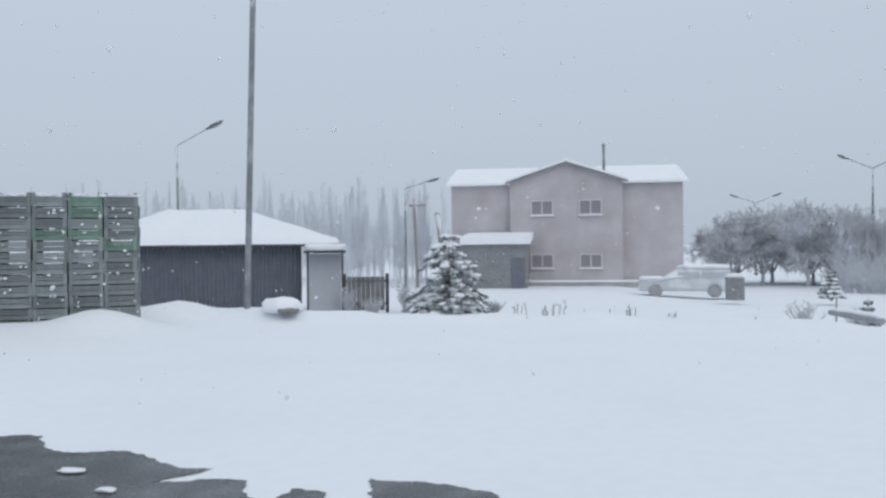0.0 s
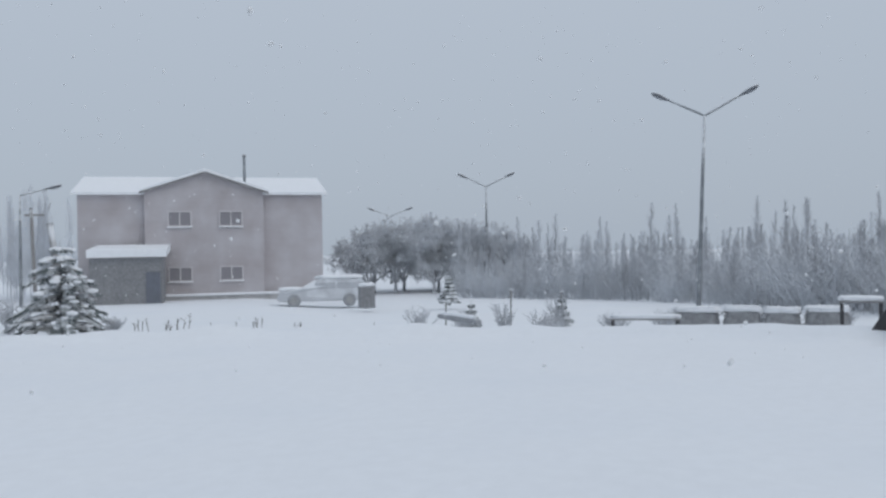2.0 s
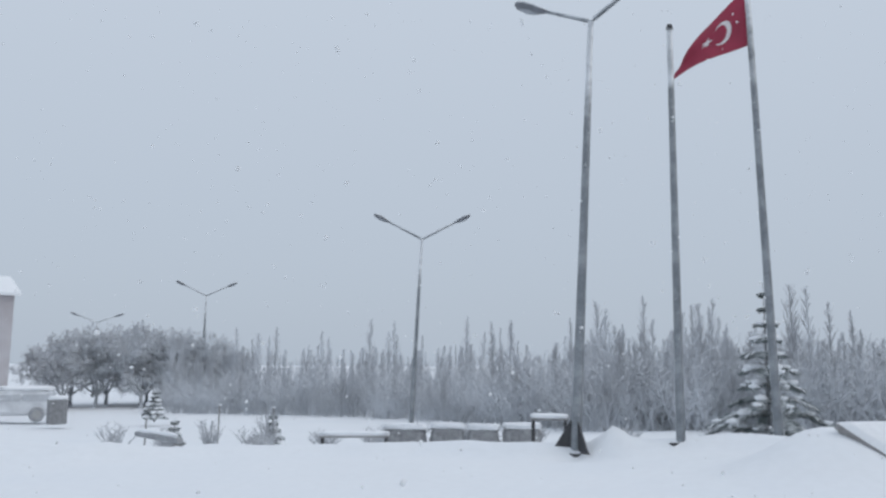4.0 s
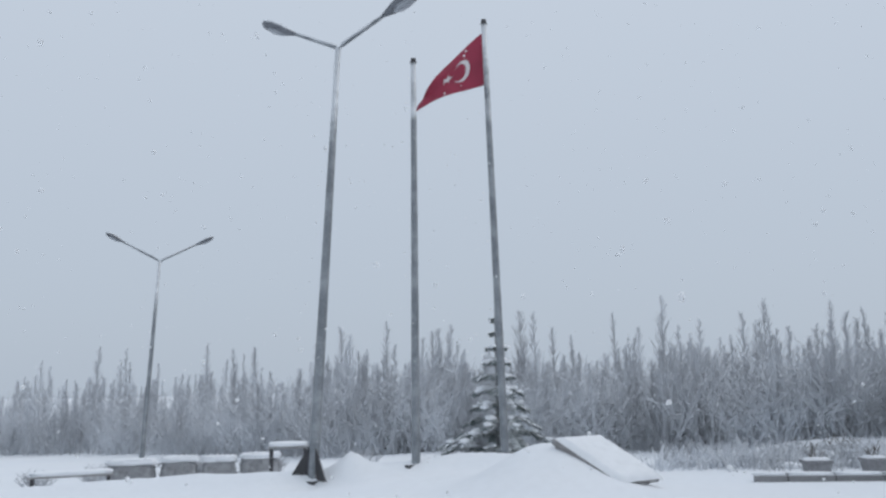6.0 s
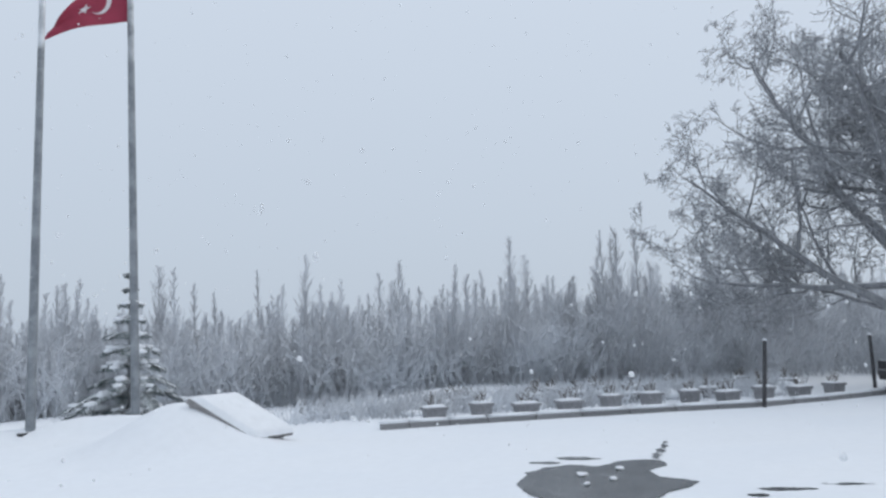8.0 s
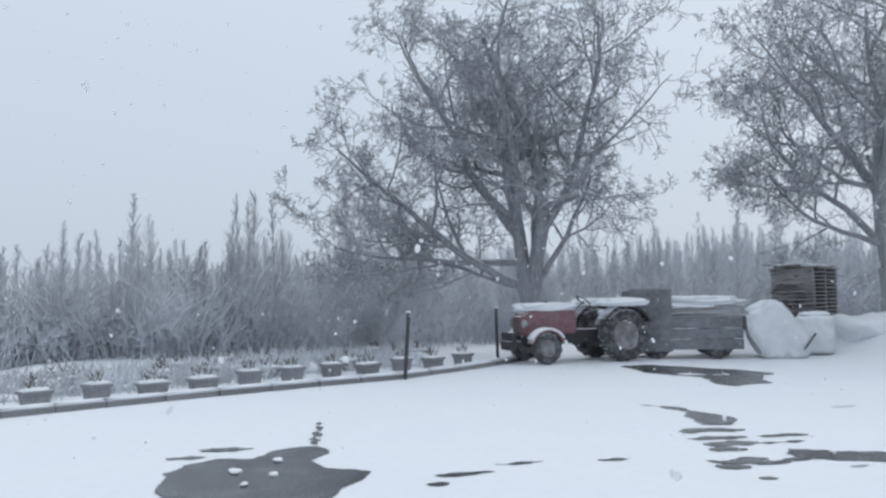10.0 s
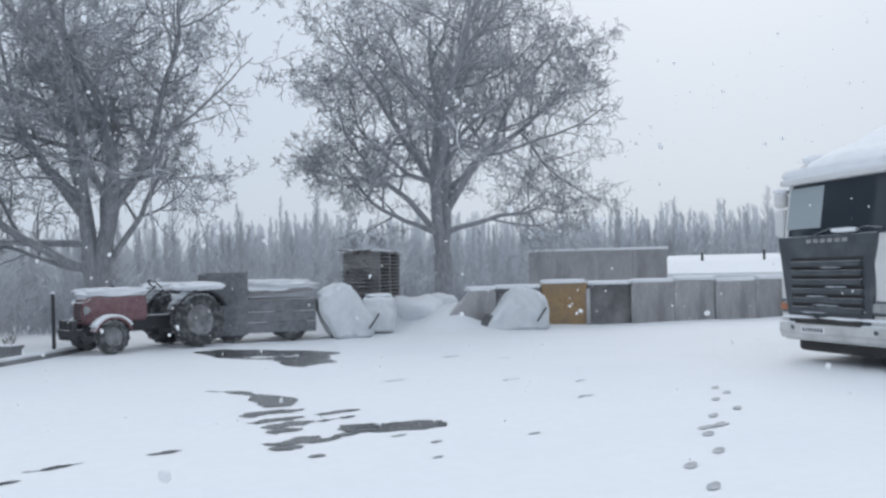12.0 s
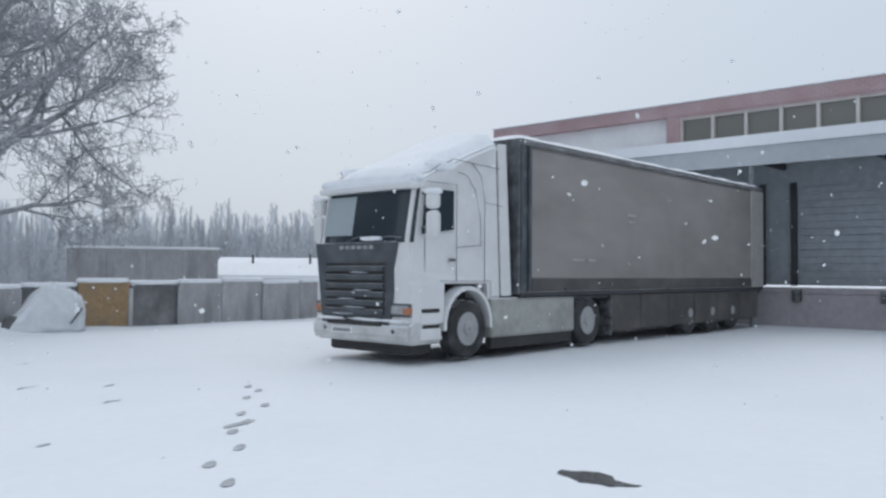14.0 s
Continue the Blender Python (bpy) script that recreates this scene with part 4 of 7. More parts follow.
def parked_car():
    e = thing("estate_car", pose(5.75, 41.6, -1.08, 0, 0, 173), "pale estate car parked and buried in snow", "car")
    prof = [(-2.2, 0.3), (-2.25, 0.75), (-2.05, 1.32), (-0.2, 1.42), (0.45, 1.3), (1.05, 0.93), (2.0, 0.8), (2.22, 0.6), (2.2, 0.3)]
    bm = bmesh.new()
    prism(bm, prof, -0.8, 0.8)
    for v in bm.verts:
        if v.co.z > 1.0:
            v.co.y *= 0.84
    bmesh.ops.bevel(bm, geom=bm.edges[:], offset=0.05, segments=2, affect="EDGES")
    part("body", bm, CAR_PAINT, e, "pale body under snow")
    for s in (-1, 1):
        for x0, x1 in ((-1.8, -0.75), (-0.65, 0.35)):
            bm = bmesh.new()
            box(bm, x0, x1, s * 0.745, s * 0.765, 0.93, 1.22, 0.005)
            part("side_window", bm, SNOWED_GLASS, e, "glass white with snow")
        for x in (-1.35, 1.4):
            bm = bmesh.new()
            lathe(bm, [(0.2, -0.1), (0.31, -0.1), (0.33, -0.05), (0.33, 0.05), (0.31, 0.1), (0.2, 0.1)], 18, Matrix.Translation((x, s * 0.74, 0.33)))
            w = part("wheel", bm, HAZE_TYRE, e)
            bm = bmesh.new()
            lathe(bm, [(0.19, -0.105), (0.19, 0.105)], 14, Matrix.Translation((x, s * 0.74, 0.33)))
            part("hubcap", bm, RIM, w)
    bm = lump(1.2, 0.68, 0.25, 4, 0.1, 3)
    bmesh.ops.translate(bm, vec=(-0.85, 0, 1.34), verts=bm.verts)
    part("roof_snow", bm, SNOW_LUMP, e, "thick snow on the roof", True)
    bm = lump(0.6, 0.7, 0.2, 5, 0.1, 3)
    bmesh.ops.translate(bm, vec=(1.6, 0, 0.8), verts=bm.verts)
    part("bonnet_snow", bm, SNOW_LUMP, e, "thick snow on the bonnet", True)


parked_car()


# ---- metal hut ----
def metal_hut():
    m = pose(-9.9, 22.85, -0.42, 0, 0, 22.7)
    e = thing("metal_hut", m, "dark slate corrugated metal hut under a snowy hip roof", "hut")
    x0, x1, h, dep = -3.6, 2.15, 1.98, 4.2
    bm = bmesh.new()
    n = 96
    front = []
    for k in range(n + 1):
        x = x0 + (x1 - x0) * k / n
        front.append((x, 0.025 * (1 if k % 2 else -1)))
    lo = [bm.verts.new((x, y, 0)) for x, y in front]
    hi = [bm.verts.new((x, y, h)) for x, y in front]
    for k in range(n):
        bm.faces.new((lo[k], lo[k + 1], hi[k + 1], hi[k]))
    part("front_wall", bm, HUT_METAL, e, "corrugated front wall")
    bm = bmesh.new()
    box(bm, x0, x1, 0.03, dep, 0, h)
    part("wall", bm, HUT_METAL, e)
    for x in (x0 - 0.03, x1 - 0.02):
        bm = bmesh.new()
        box(bm, x, x + 0.06, -0.05, 0.03, 0, h, 0.008)
        part("corner_trim", bm, IRON, e)
    o, s = 0.35, 1.2
    ax0, ax1, ay0, ay1 = x0 - o, x1 + s, -o, dep + o
    bm = bmesh.new()
    base = [(ax0, ay0), (ax1, ay0), (ax1, ay1), (ax0, ay1)]
    lo = [bm.verts.new((x, y, h + 0.0)) for x, y in base]
    up = [bm.verts.new((x, y, h + 0.07)) for x, y in base]
    bm.faces.new(lo[::-1])
    bm.faces.new(up)
    for k in range(4):
        bm.faces.new((lo[k], lo[(k + 1) % 4], up[(k + 1) % 4], up[k]))
    part("eaves", bm, IRON, e, "thin dark eaves board")
    bm = bmesh.new()
    nx, ny = 60, 30
    grid = []
    for i in range(nx + 1):
        for j in range(ny + 1):
            x, y = ax0 + (ax1 - ax0) * i / nx, ay0 + (ay1 - ay0) * j / ny
            inn = min((x - ax0) * 0.9, (ax1 - x) * 0.72, y - ay0, ay1 - y)
            edge = min(inn, 0.1) / 0.1
            z = h + 0.075 + 0.12 * max(edge, 0) ** 0.5 + min(inn * 0.5, 0.98) + 0.03 * noise.noise(Vector((x, y, 0)))
            grid.append(bm.verts.new((x, y, z)))
    for i in range(nx):
        for j in range(ny):
            k = i * (ny + 1) + j
            bm.faces.new((grid[k], grid[k + ny + 1], grid[k + ny + 2], grid[k + 1]))
    part("roof_snow", bm, SNOW, e, "smooth deep snow on the roof", True)
    for k in range(40):
        bm = bmesh.new()
        x = ax0 + 0.1 + (ax1 - ax0 - 1.6) * k / 39
        box(bm, x, x + 0.05, -o - 0.02, -o, h - 0.05, h + 0.0, 0)
        part("drip", bm, IRON, e)
    a = thing("lean_to_porch", pose(-6.95, 23.05, -0.42, 0, 0, 15), "pale lean-to beside the hut with a snowy flat roof", "porch")
    bm = bmesh.new()
    box(bm, -0.55, 0.45, 0.5, 0.6, 0, 1.75)
    part("wall", bm, FASCIA, a, "pale grey back wall")
    bm = bmesh.new()
    box(bm, -0.6, 0.6, -0.1, 0.9, 1.78, 1.86, 0.01)
    part("roof", bm, IRON, a)
    bm = lump(0.6, 0.52, 0.2, 3, 0.06, 3, 0.8)
    bmesh.ops.translate(bm, vec=(0, 0.4, 1.85), verts=bm.verts)
    part("roof_snow", bm, SNOW_LUMP, a, "", True)
    for x in (-0.5, 0.5):
        bm = bmesh.new()
        tube(bm, [(x, -0.02, 0), (x, -0.02, 1.78)], [0.03, 0.03], 8)
        part("post", bm, IRON, a)
    f = thing("yard_gate", pose(-5.8, 23.3, -0.4, 0, 0, 14), "dark sheet-metal gate between two posts", "gate")
    for x in (-0.62, 0.62):
        bm = bmesh.new()
        box(bm, x - 0.05, x + 0.05, -0.05, 0.05, 0, 1.15, 0.01)
        part("post", bm, IRON, f)
    for k in range(8):
        bm = bmesh.new()
        box(bm, -0.55 + k * 0.1375, -0.55 + k * 0.1375 + 0.13, -0.015, 0.015, 0.08, 1.06, 0.004)
        part("board", bm, DARK_BOARD, f)
    for z in (0.25, 0.9):
        bm = bmesh.new()
        box(bm, -0.57, 0.57, 0.017, 0.05, z, z + 0.06, 0.004)
        part("rail", bm, IRON, f)


metal_hut()


# ---- stacked crates ----
def crates():
    def crate(mat, label):
        e = thing("crate", Matrix.Identity(4), label, "crate", "stacked harvest crates")
        bm = bmesh.new()
        L, W, H, t = 0.6, 0.4, 0.212, 0.014
        box(bm, -L / 2, L / 2, -W / 2, W / 2, 0, 0.015)
        for z0, z1 in ((0.015, 0.085), (0.1, 0.14), (0.15, 0.185)):
            box(bm, -L / 2, L / 2, -W / 2, -W / 2 + t, z0, z1)
            box(bm, -L / 2, L / 2, W / 2 - t, W / 2, z0, z1)
            box(bm, -L / 2, -L / 2 + t, -W / 2 + t, W / 2 - t, z0, z1)
            box(bm, L / 2 - t, L / 2, -W / 2 + t, W / 2 - t, z0, z1)
        part("body", bm, mat, e)
        for x in (-1, 1):
            for y in (-1, 1):
                bm = bmesh.new()
                box(bm, x * (L / 2 - 0.03) - 0.035, x * (L / 2 - 0.03) + 0.035, y * (W / 2 - 0.03) - 0.035, y * (W / 2 - 0.03) + 0.035, 0.0, H + 0.05, 0.006)
                part("corner", bm, mat, e)
        return e
    grey = crate(CRATE_GREY, "grey slatted plastic harvest crate in a tall stack")
    green = crate(CRATE_GREEN, "green slatted plastic harvest crate in a tall stack")
    rnd = random.Random(2)
    ang = math.atan2(1.05, 2.2)
    ux, uy = Vector((math.cos(ang), math.sin(ang), 0)), Vector((-math.sin(ang), math.cos(ang), 0))
    o = Vector((-8.25, 14.88, 0.0))
    used = [False, False]
    for row in range(2):
        for c in range(11):
            for k in range(12 if row == 0 else 11):
                p = o - ux * (0.31 + c * 0.625) + uy * (0.2 + row * 0.43) + Vector((rnd.uniform(-0.012, 0.012), rnd.uniform(-0.015, 0.015), 0.02 + k * 0.213))
                is_green = (k in (7, 8) and rnd.random() < 0.45) or (k > 8 and c < 2 and rnd.random() < 0.5) or rnd.random() < 0.02
                m = Matrix.Translation(p) @ Matrix.Rotation(ang + rnd.uniform(-0.02, 0.02), 4, "Z")
                if not used[is_green]:
                    (green if is_green else grey).matrix_world = m
                    used[is_green] = True
                else:
                    copy_thing(green if is_green else grey, m)


crates()


def crate_snow():
    """Clots of snow blown onto the ledges of the crate stack and lying along its top."""
    rnd = random.Random(21)
    ang = math.atan2(1.05, 2.2)
    ux, uy = Vector((math.cos(ang), math.sin(ang), 0)), Vector((-math.sin(ang), math.cos(ang), 0))
    o = Vector((-8.25, 14.88, 0.0))
    bm = bmesh.new()
    for k in range(230):
        c, row = rnd.uniform(0, 6.8), rnd.randrange(12)
        top = k < 60
        p = o - ux * c + (uy * rnd.uniform(0.02, 0.38) + Vector((0, 0, 2.575)) if top else uy * -0.012 + Vector((0, 0, 0.02 + row * 0.213 + rnd.choice((0.0, 0.087, 0.142)))))
        w = rnd.uniform(0.015, 0.05) if not top else rnd.uniform(0.06, 0.2)
        got = bmesh.ops.create_icosphere(bm, subdivisions=1, radius=1)["verts"]
        bmesh.ops.transform(bm, matrix=Matrix.Translation(p) @ Matrix.Rotation(ang, 4, "Z") @ Matrix.Diagonal((w, 0.02 if not top else 0.13, rnd.uniform(0.012, 0.03) * (1.6 if top else 1), 1)), verts=got)
    tagged(part("crate_snow", bm, SNOW_LUMP, None, "clots of snow on the ledges of the crate stack", True), category="snow", kind="stuff")


crate_snow()

# ---- small things along the snow bank ----
def snow_boulder(x, y, sx, sy, h, seed, label, mat=SNOW_LUMP, name="snow_heap", dark=True):
    e = thing(name, Matrix.Translation((x, y, ground_z(x, y) - (0.04 if dark else 0.45 * h))), label, "snow heap")
    part("snow_mass", lump(sx, sy, h, seed, 0.2 if dark else 0.45, 3, 0.2), mat, e, "", True)
    if dark:
        bm = lump(sx * 0.5, sy * 0.5, h * 0.5, seed + 1, 0.3, 2, 0.2)
        bmesh.ops.translate(bm, vec=(sx * 0.45, -sy * 0.72, 0.02), verts=bm.verts)
        part("stone", bm, DARK_BOARD, e, "dark stone showing through the snow", True)


snow_boulder(21.2, -15.0, 0.75, 0.7, 0.95, 14, "snowy heap of rubble beside the stacked boards", dark=False)
snow_boulder(21.7, -16.2, 0.7, 0.6, 0.8, 15, "snowy heap of rubble beside the stacked boards", dark=False)
snow_boulder(-5.9, 16.5, 0.42, 0.36, 0.36, 6, "dark stone half buried under a cap of snow")


def stalks(x, y, n, h, seed):
    rnd = random.Random(seed)
    tw = Twigs()
    for k in range(n):
        p = Vector((rnd.gauss(0, 0.1), rnd.gauss(0, 0.1), -0.05))
        q = p + Vector((rnd.uniform(-0.15, 0.15), rnd.uniform(-0.15, 0.15), 1)) * h * rnd.uniform(0.5, 1.1)
        tw.seg(p, q, 0.012, 0.007, 4)
        for t in (0.5, 0.75):
            b = rnd.uniform(0, 6.28)
            f = p.lerp(q, t)
            tw.seg(f, f + Vector((math.cos(b), math.sin(b), 0.9)) * h * 0.15, 0.009, 0.006, 3)
    o = raw("dry_weed", tw.v, tw.f, STRAW, None, "dry brown weed stalks poking out of the snow")
    o.location = (x, y, ground_z(x, y))
    tagged(o, category="weed", group="dry weeds along the bank")


for k, (x, y, n, h) in enumerate(((-1.14, 19.9, 4, 0.45), (-0.45, 19.9, 6, 0.35), (-0.15, 20, 3, 0.6), (0.4, 20, 2, 0.25), (0.95, 20, 3, 0.25), (1.55, 19.9, 5, 0.3), (2.4, 19.8, 4, 0.2), (4.1, 19.6, 2, 0.22), (4.8, 19.5, 4, 0.22), (-10.9, 20.6, 9, 0.5), (-10.2, 21, 9, 0.55), (-9.4, 21.2, 8, 0.45), (-7.8, 21.9, 6, 0.4))):
    stalks(x, y, n, h, 60 + k)

def shrub(x, y, h, w, seed):
    rnd = random.Random(seed)
    tw = Twigs()
    for k in range(26):
        a = rnd.uniform(0, 6.28)
        p = Vector((rnd.gauss(0, 0.06), rnd.gauss(0, 0.06), -0.05))
        q = p + Vector((math.cos(a) * w * rnd.uniform(0.1, 0.5), math.sin(a) * w * rnd.uniform(0.1, 0.5), h * rnd.uniform(0.5, 1.0)))
        tw.seg(p, q, 0.012, 0.008, 4)
        for t in (0.35, 0.55, 0.75, 0.9):
            b = rnd.uniform(0, 6.28)
            f = p.lerp(q, t)
            tw.seg(f, f + Vector((math.cos(b) * 0.2, math.sin(b) * 0.2, 0.16)) * w, 0.009, 0.006, 3)
    o = raw("leafless_shrub", tw.v, tw.f, GROVE, None, "small leafless shrub, snow-dusted and paled for haze")
    o.location = (x, y, ground_z(x, y))
    tagged(o, category="shrub", group="frosted shrubs beyond the bank")


for k, (x, y, h, w) in enumerate(((6.4, 23.6, 0.8, 1.0), (7.3, 22.2, 0.7, 0.9), (8.4, 21.8, 0.9, 0.8), (9.2, 20.8, 0.6, 1.0), (9.9, 21.4, 1.1, 0.9), (8.9, 19.6, 0.4, 0.9), (10.6, 19.4, 0.45, 1.0), (11.6, 18.6, 0.5, 0.9), (12.6, 19.6, 0.5, 1.1), (14.4, 18.4, 0.5, 1.0), (15.4, 16.6, 0.5, 0.9), (-6.0, 22.0, 0.8, 0.7), (-4.6, 23.4, 0.9, 0.9), (-4.9, 20.6, 0.5, 0.6), (-1.9, 21.6, 0.4, 0.7), (16.2, 14.2, 0.6, 1.0), (17.6, 12.4, 0.6, 1.1), (18.6, 8.6, 0.5, 1.0), (17.4, 6.6, 0.5, 1.0))):
    shrub(x, y, h, w, 300 + k)

for k, (x, y, h) in enumerate(((8.8, 22.3, 1.2), (10.17, 21.78, 1.1), (7.0, 22.9, 0.9), (18.2, -2.42, 1.28), (21.0, -5.1, 1.3))):
    fence = k > 2
    e = thing("fence_post" if fence else "sapling_stake", Matrix.Translation((x, y, ground_z(x, y))), "dark thin fence post at the kerb" if fence else "thin dark stake standing in the snow", "post")
    bm = bmesh.new()
    tilt = -0.1 if k == 3 else 0.02
    tube(bm, [(0, 0, -0.1), (0.02, tilt * 0.5, h * 0.5), (0.03, tilt, h)], [0.04, 0.038, 0.036] if fence else [0.025, 0.022, 0.02], 8)
    part("shaft", bm, IRON if fence else OLD_WOOD, e)
    bm = bmesh.new()
    box(bm, -0.02, 0.09, tilt - 0.04, tilt + 0.04, h - 0.0, h + 0.035, 0.01)
    part("snow_cap", bm, SNOW_LUMP, e)

e = thing("fallen_log", pose(6.55, 20.1, -0.2, 0, 0, 100), "dark log lying half under snow", "log")
bm = bmesh.new()
tube(bm, [(-1.15, 0, 0.0), (0, 0.03, 0.03), (1.1, 0, 0.02)], [0.08, 0.09, 0.07], 8)
part("log", bm, BARK, e)
bm = lump(1.0, 0.09, 0.1, 2, 0.1, 3)
bmesh.ops.translate(bm, vec=(0, 0, 0.06), verts=bm.verts)
part("snow_strip", bm, SNOW_LUMP, e, "", True)

e = thing("litter_bin", pose(7.2, 37.0, -0.95), "dark square litter bin standing in the snow", "bin")
bm = bmesh.new()
box(bm, -0.35, 0.35, -0.3, 0.3, 0, 1.0, 0.04)
part("body", bm, HAZE_BOARD, e)
bm = lump(0.38, 0.33, 0.18, 8, 0.08, 2, 0.6)
bmesh.ops.translate(bm, vec=(0, 0, 0.98), verts=bm.verts)
part("snow_cap", bm, SNOW_LUMP, e, "", True)
spruce((11.0, 36.5, -0.85), 1.25, 0.8, 12, "small dark clipped conifer out in the snowy field", 0.1)


def bench(x, y, rz, z, length=1.65):
    e = thing("bench", pose(x, y, z, 0, 0, rz), "dark low bench with snow along its top", "bench")
    for k in range(3):
        bm = bmesh.new()
        box(bm, -length / 2, length / 2, -0.2 + k * 0.14, -0.08 + k * 0.14, 0.4, 0.44, 0.006)
        part("slat", bm, OLD_WOOD, e)
    for s in (-1, 1):
        bm = bmesh.new()
        box(bm, s * (length / 2 - 0.08) - 0.035, s * (length / 2 - 0.08) + 0.035, -0.2, 0.2, 0, 0.4, 0.008)
        part("leg", bm, IRON, e)
    bm = bmesh.new()
    box(bm, -length / 2 + 0.1, length / 2 - 0.1, -0.03, 0.03, 0.12, 0.18, 0.006)
    part("stretcher", bm, IRON, e)
    bm = lump(length / 2, 0.2, 0.1, 3, 0.05, 3, 0.8)
    bmesh.ops.translate(bm, vec=(0, 0, 0.435), verts=bm.verts)
    part("snow_strip", bm, SNOW_LUMP, e, "", True)


bench(10.35, 17.3, -29, -0.55)

e = thing("frame_table", pose(13.45, 13.9, -0.1, 0, 0, -42), "small dark frame table with snow on its top", "table")
bm = bmesh.new()
box(bm, -0.42, 0.42, -0.3, 0.3, 0.44, 0.49, 0.008)
part("top", bm, OLD_WOOD, e)
for sx in (-1, 1):
    for sy in (-1, 1):
        bm = bmesh.new()
        box(bm, sx * 0.36 - 0.035, sx * 0.36 + 0.035, sy * 0.24 - 0.035, sy * 0.24 + 0.035, -0.4, 0.44, 0.006)
        part("leg", bm, IRON, e)
bm = lump(0.42, 0.3, 0.09, 5, 0.06, 3, 0.8)
bmesh.ops.translate(bm, vec=(0, 0, 0.485), verts=bm.verts)
part("snow_cap", bm, SNOW_LUMP, e, "", True)


def clipped_hedge(x, y, rz, z, length, seed):
    """A low clipped hedge: a tangle of twigs with snow along its rounded top."""
    rnd = random.Random(seed)
    e = thing("clipped_hedge", pose(x, y, z, 0, 0, rz), "low clipped leafless hedge with snow along its top", "hedge", "clipped hedges beyond the bank")
    tw = Twigs()
    for k in range(int(260 * length)):
        p = Vector((rnd.uniform(-0.5, 0.5) * length, rnd.uniform(-0.2, 0.2), rnd.uniform(-0.3, 0.42)))
        d = Vector((rnd.gauss(0, 1), rnd.gauss(0, 0.6), rnd.gauss(0.5, 1))).normalized() * rnd.uniform(0.08, 0.2)
        tw.seg(p, p + d, 0.012, 0.006, 3)
    tagged(raw("twigs", tw.v, tw.f, HEDGE, e, "dense grey twigs"), kind="stuff")
    part("core", lump(length / 2 * 0.97, 0.17, 0.68, seed, 0.12, 3, 0.75), HEDGE, e, "dark inner brush", True).location = (0, 0, -0.28)
    part("snow_cap", lump(length / 2, 0.2, 0.16, seed + 1, 0.16, 4, 0.7), SNOW_LUMP, e, "", True).location = (0, 0, 0.37)


for k, (off, le, up) in enumerate(((-1.55, 1.15, 0.0), (-0.45, 0.9, 0.03), (0.5, 0.85, 0.0), (1.5, 1.0, 0.04))):
    clipped_hedge(13.7 + off * 0.81, 17.5 - off * 0.588, -36 + (k % 2) * 3, -0.5 + up, le, 70 + k)

# ---- kerb and pots along the east side ----
KERB = [(14.69, 4.23), (14.95, 3.8), (15.7, 2.55), (16.65, 0.95), (17.5, -0.75), (18.25, -2.35), (19.4, -3.8), (20.6, -4.95), (21.6, -5.9)]


def kerb():
    e = thing("kerb", Matrix.Identity(4), "grey concrete kerb with a strip of snow on top", "kerb", kind="structure")
    line = []
    for (ax, ay), (bx, by) in zip(KERB, KERB[1:]):
        n = max(1, round(math.hypot(bx - ax, by - ay) / 0.9))
        line += [(ax + (bx - ax) * k / n, ay + (by - ay) * k / n) for k in range(n)]
    line.append(KERB[-1])
    for (ax, ay), (bx, by) in zip(line, line[1:]):
        le, a = math.hypot(bx - ax, by - ay), math.atan2(by - ay, bx - ax)
        bm = bmesh.new()
        box(bm, 0.006, le - 0.006, 0.0, 0.14, -0.1, 0.095, 0.012)
        o = part("kerb_stone", bm, KERB_STONE, e)
        o.matrix_local = pose(ax, ay, 0, 0, 0, math.degrees(a))
        bm = lump(le / 2 + 0.02, 0.11, 0.05, int(ax * 10), 0.1, 2, 0.8)
        o = part("snow_strip", bm, SNOW_LUMP, e, "", True)
        o.matrix_local = pose((ax + bx) / 2 - math.sin(a) * 0.12, (ay + by) / 2 + math.cos(a) * 0.12, 0.09, 0, 0, math.degrees(a))


kerb()


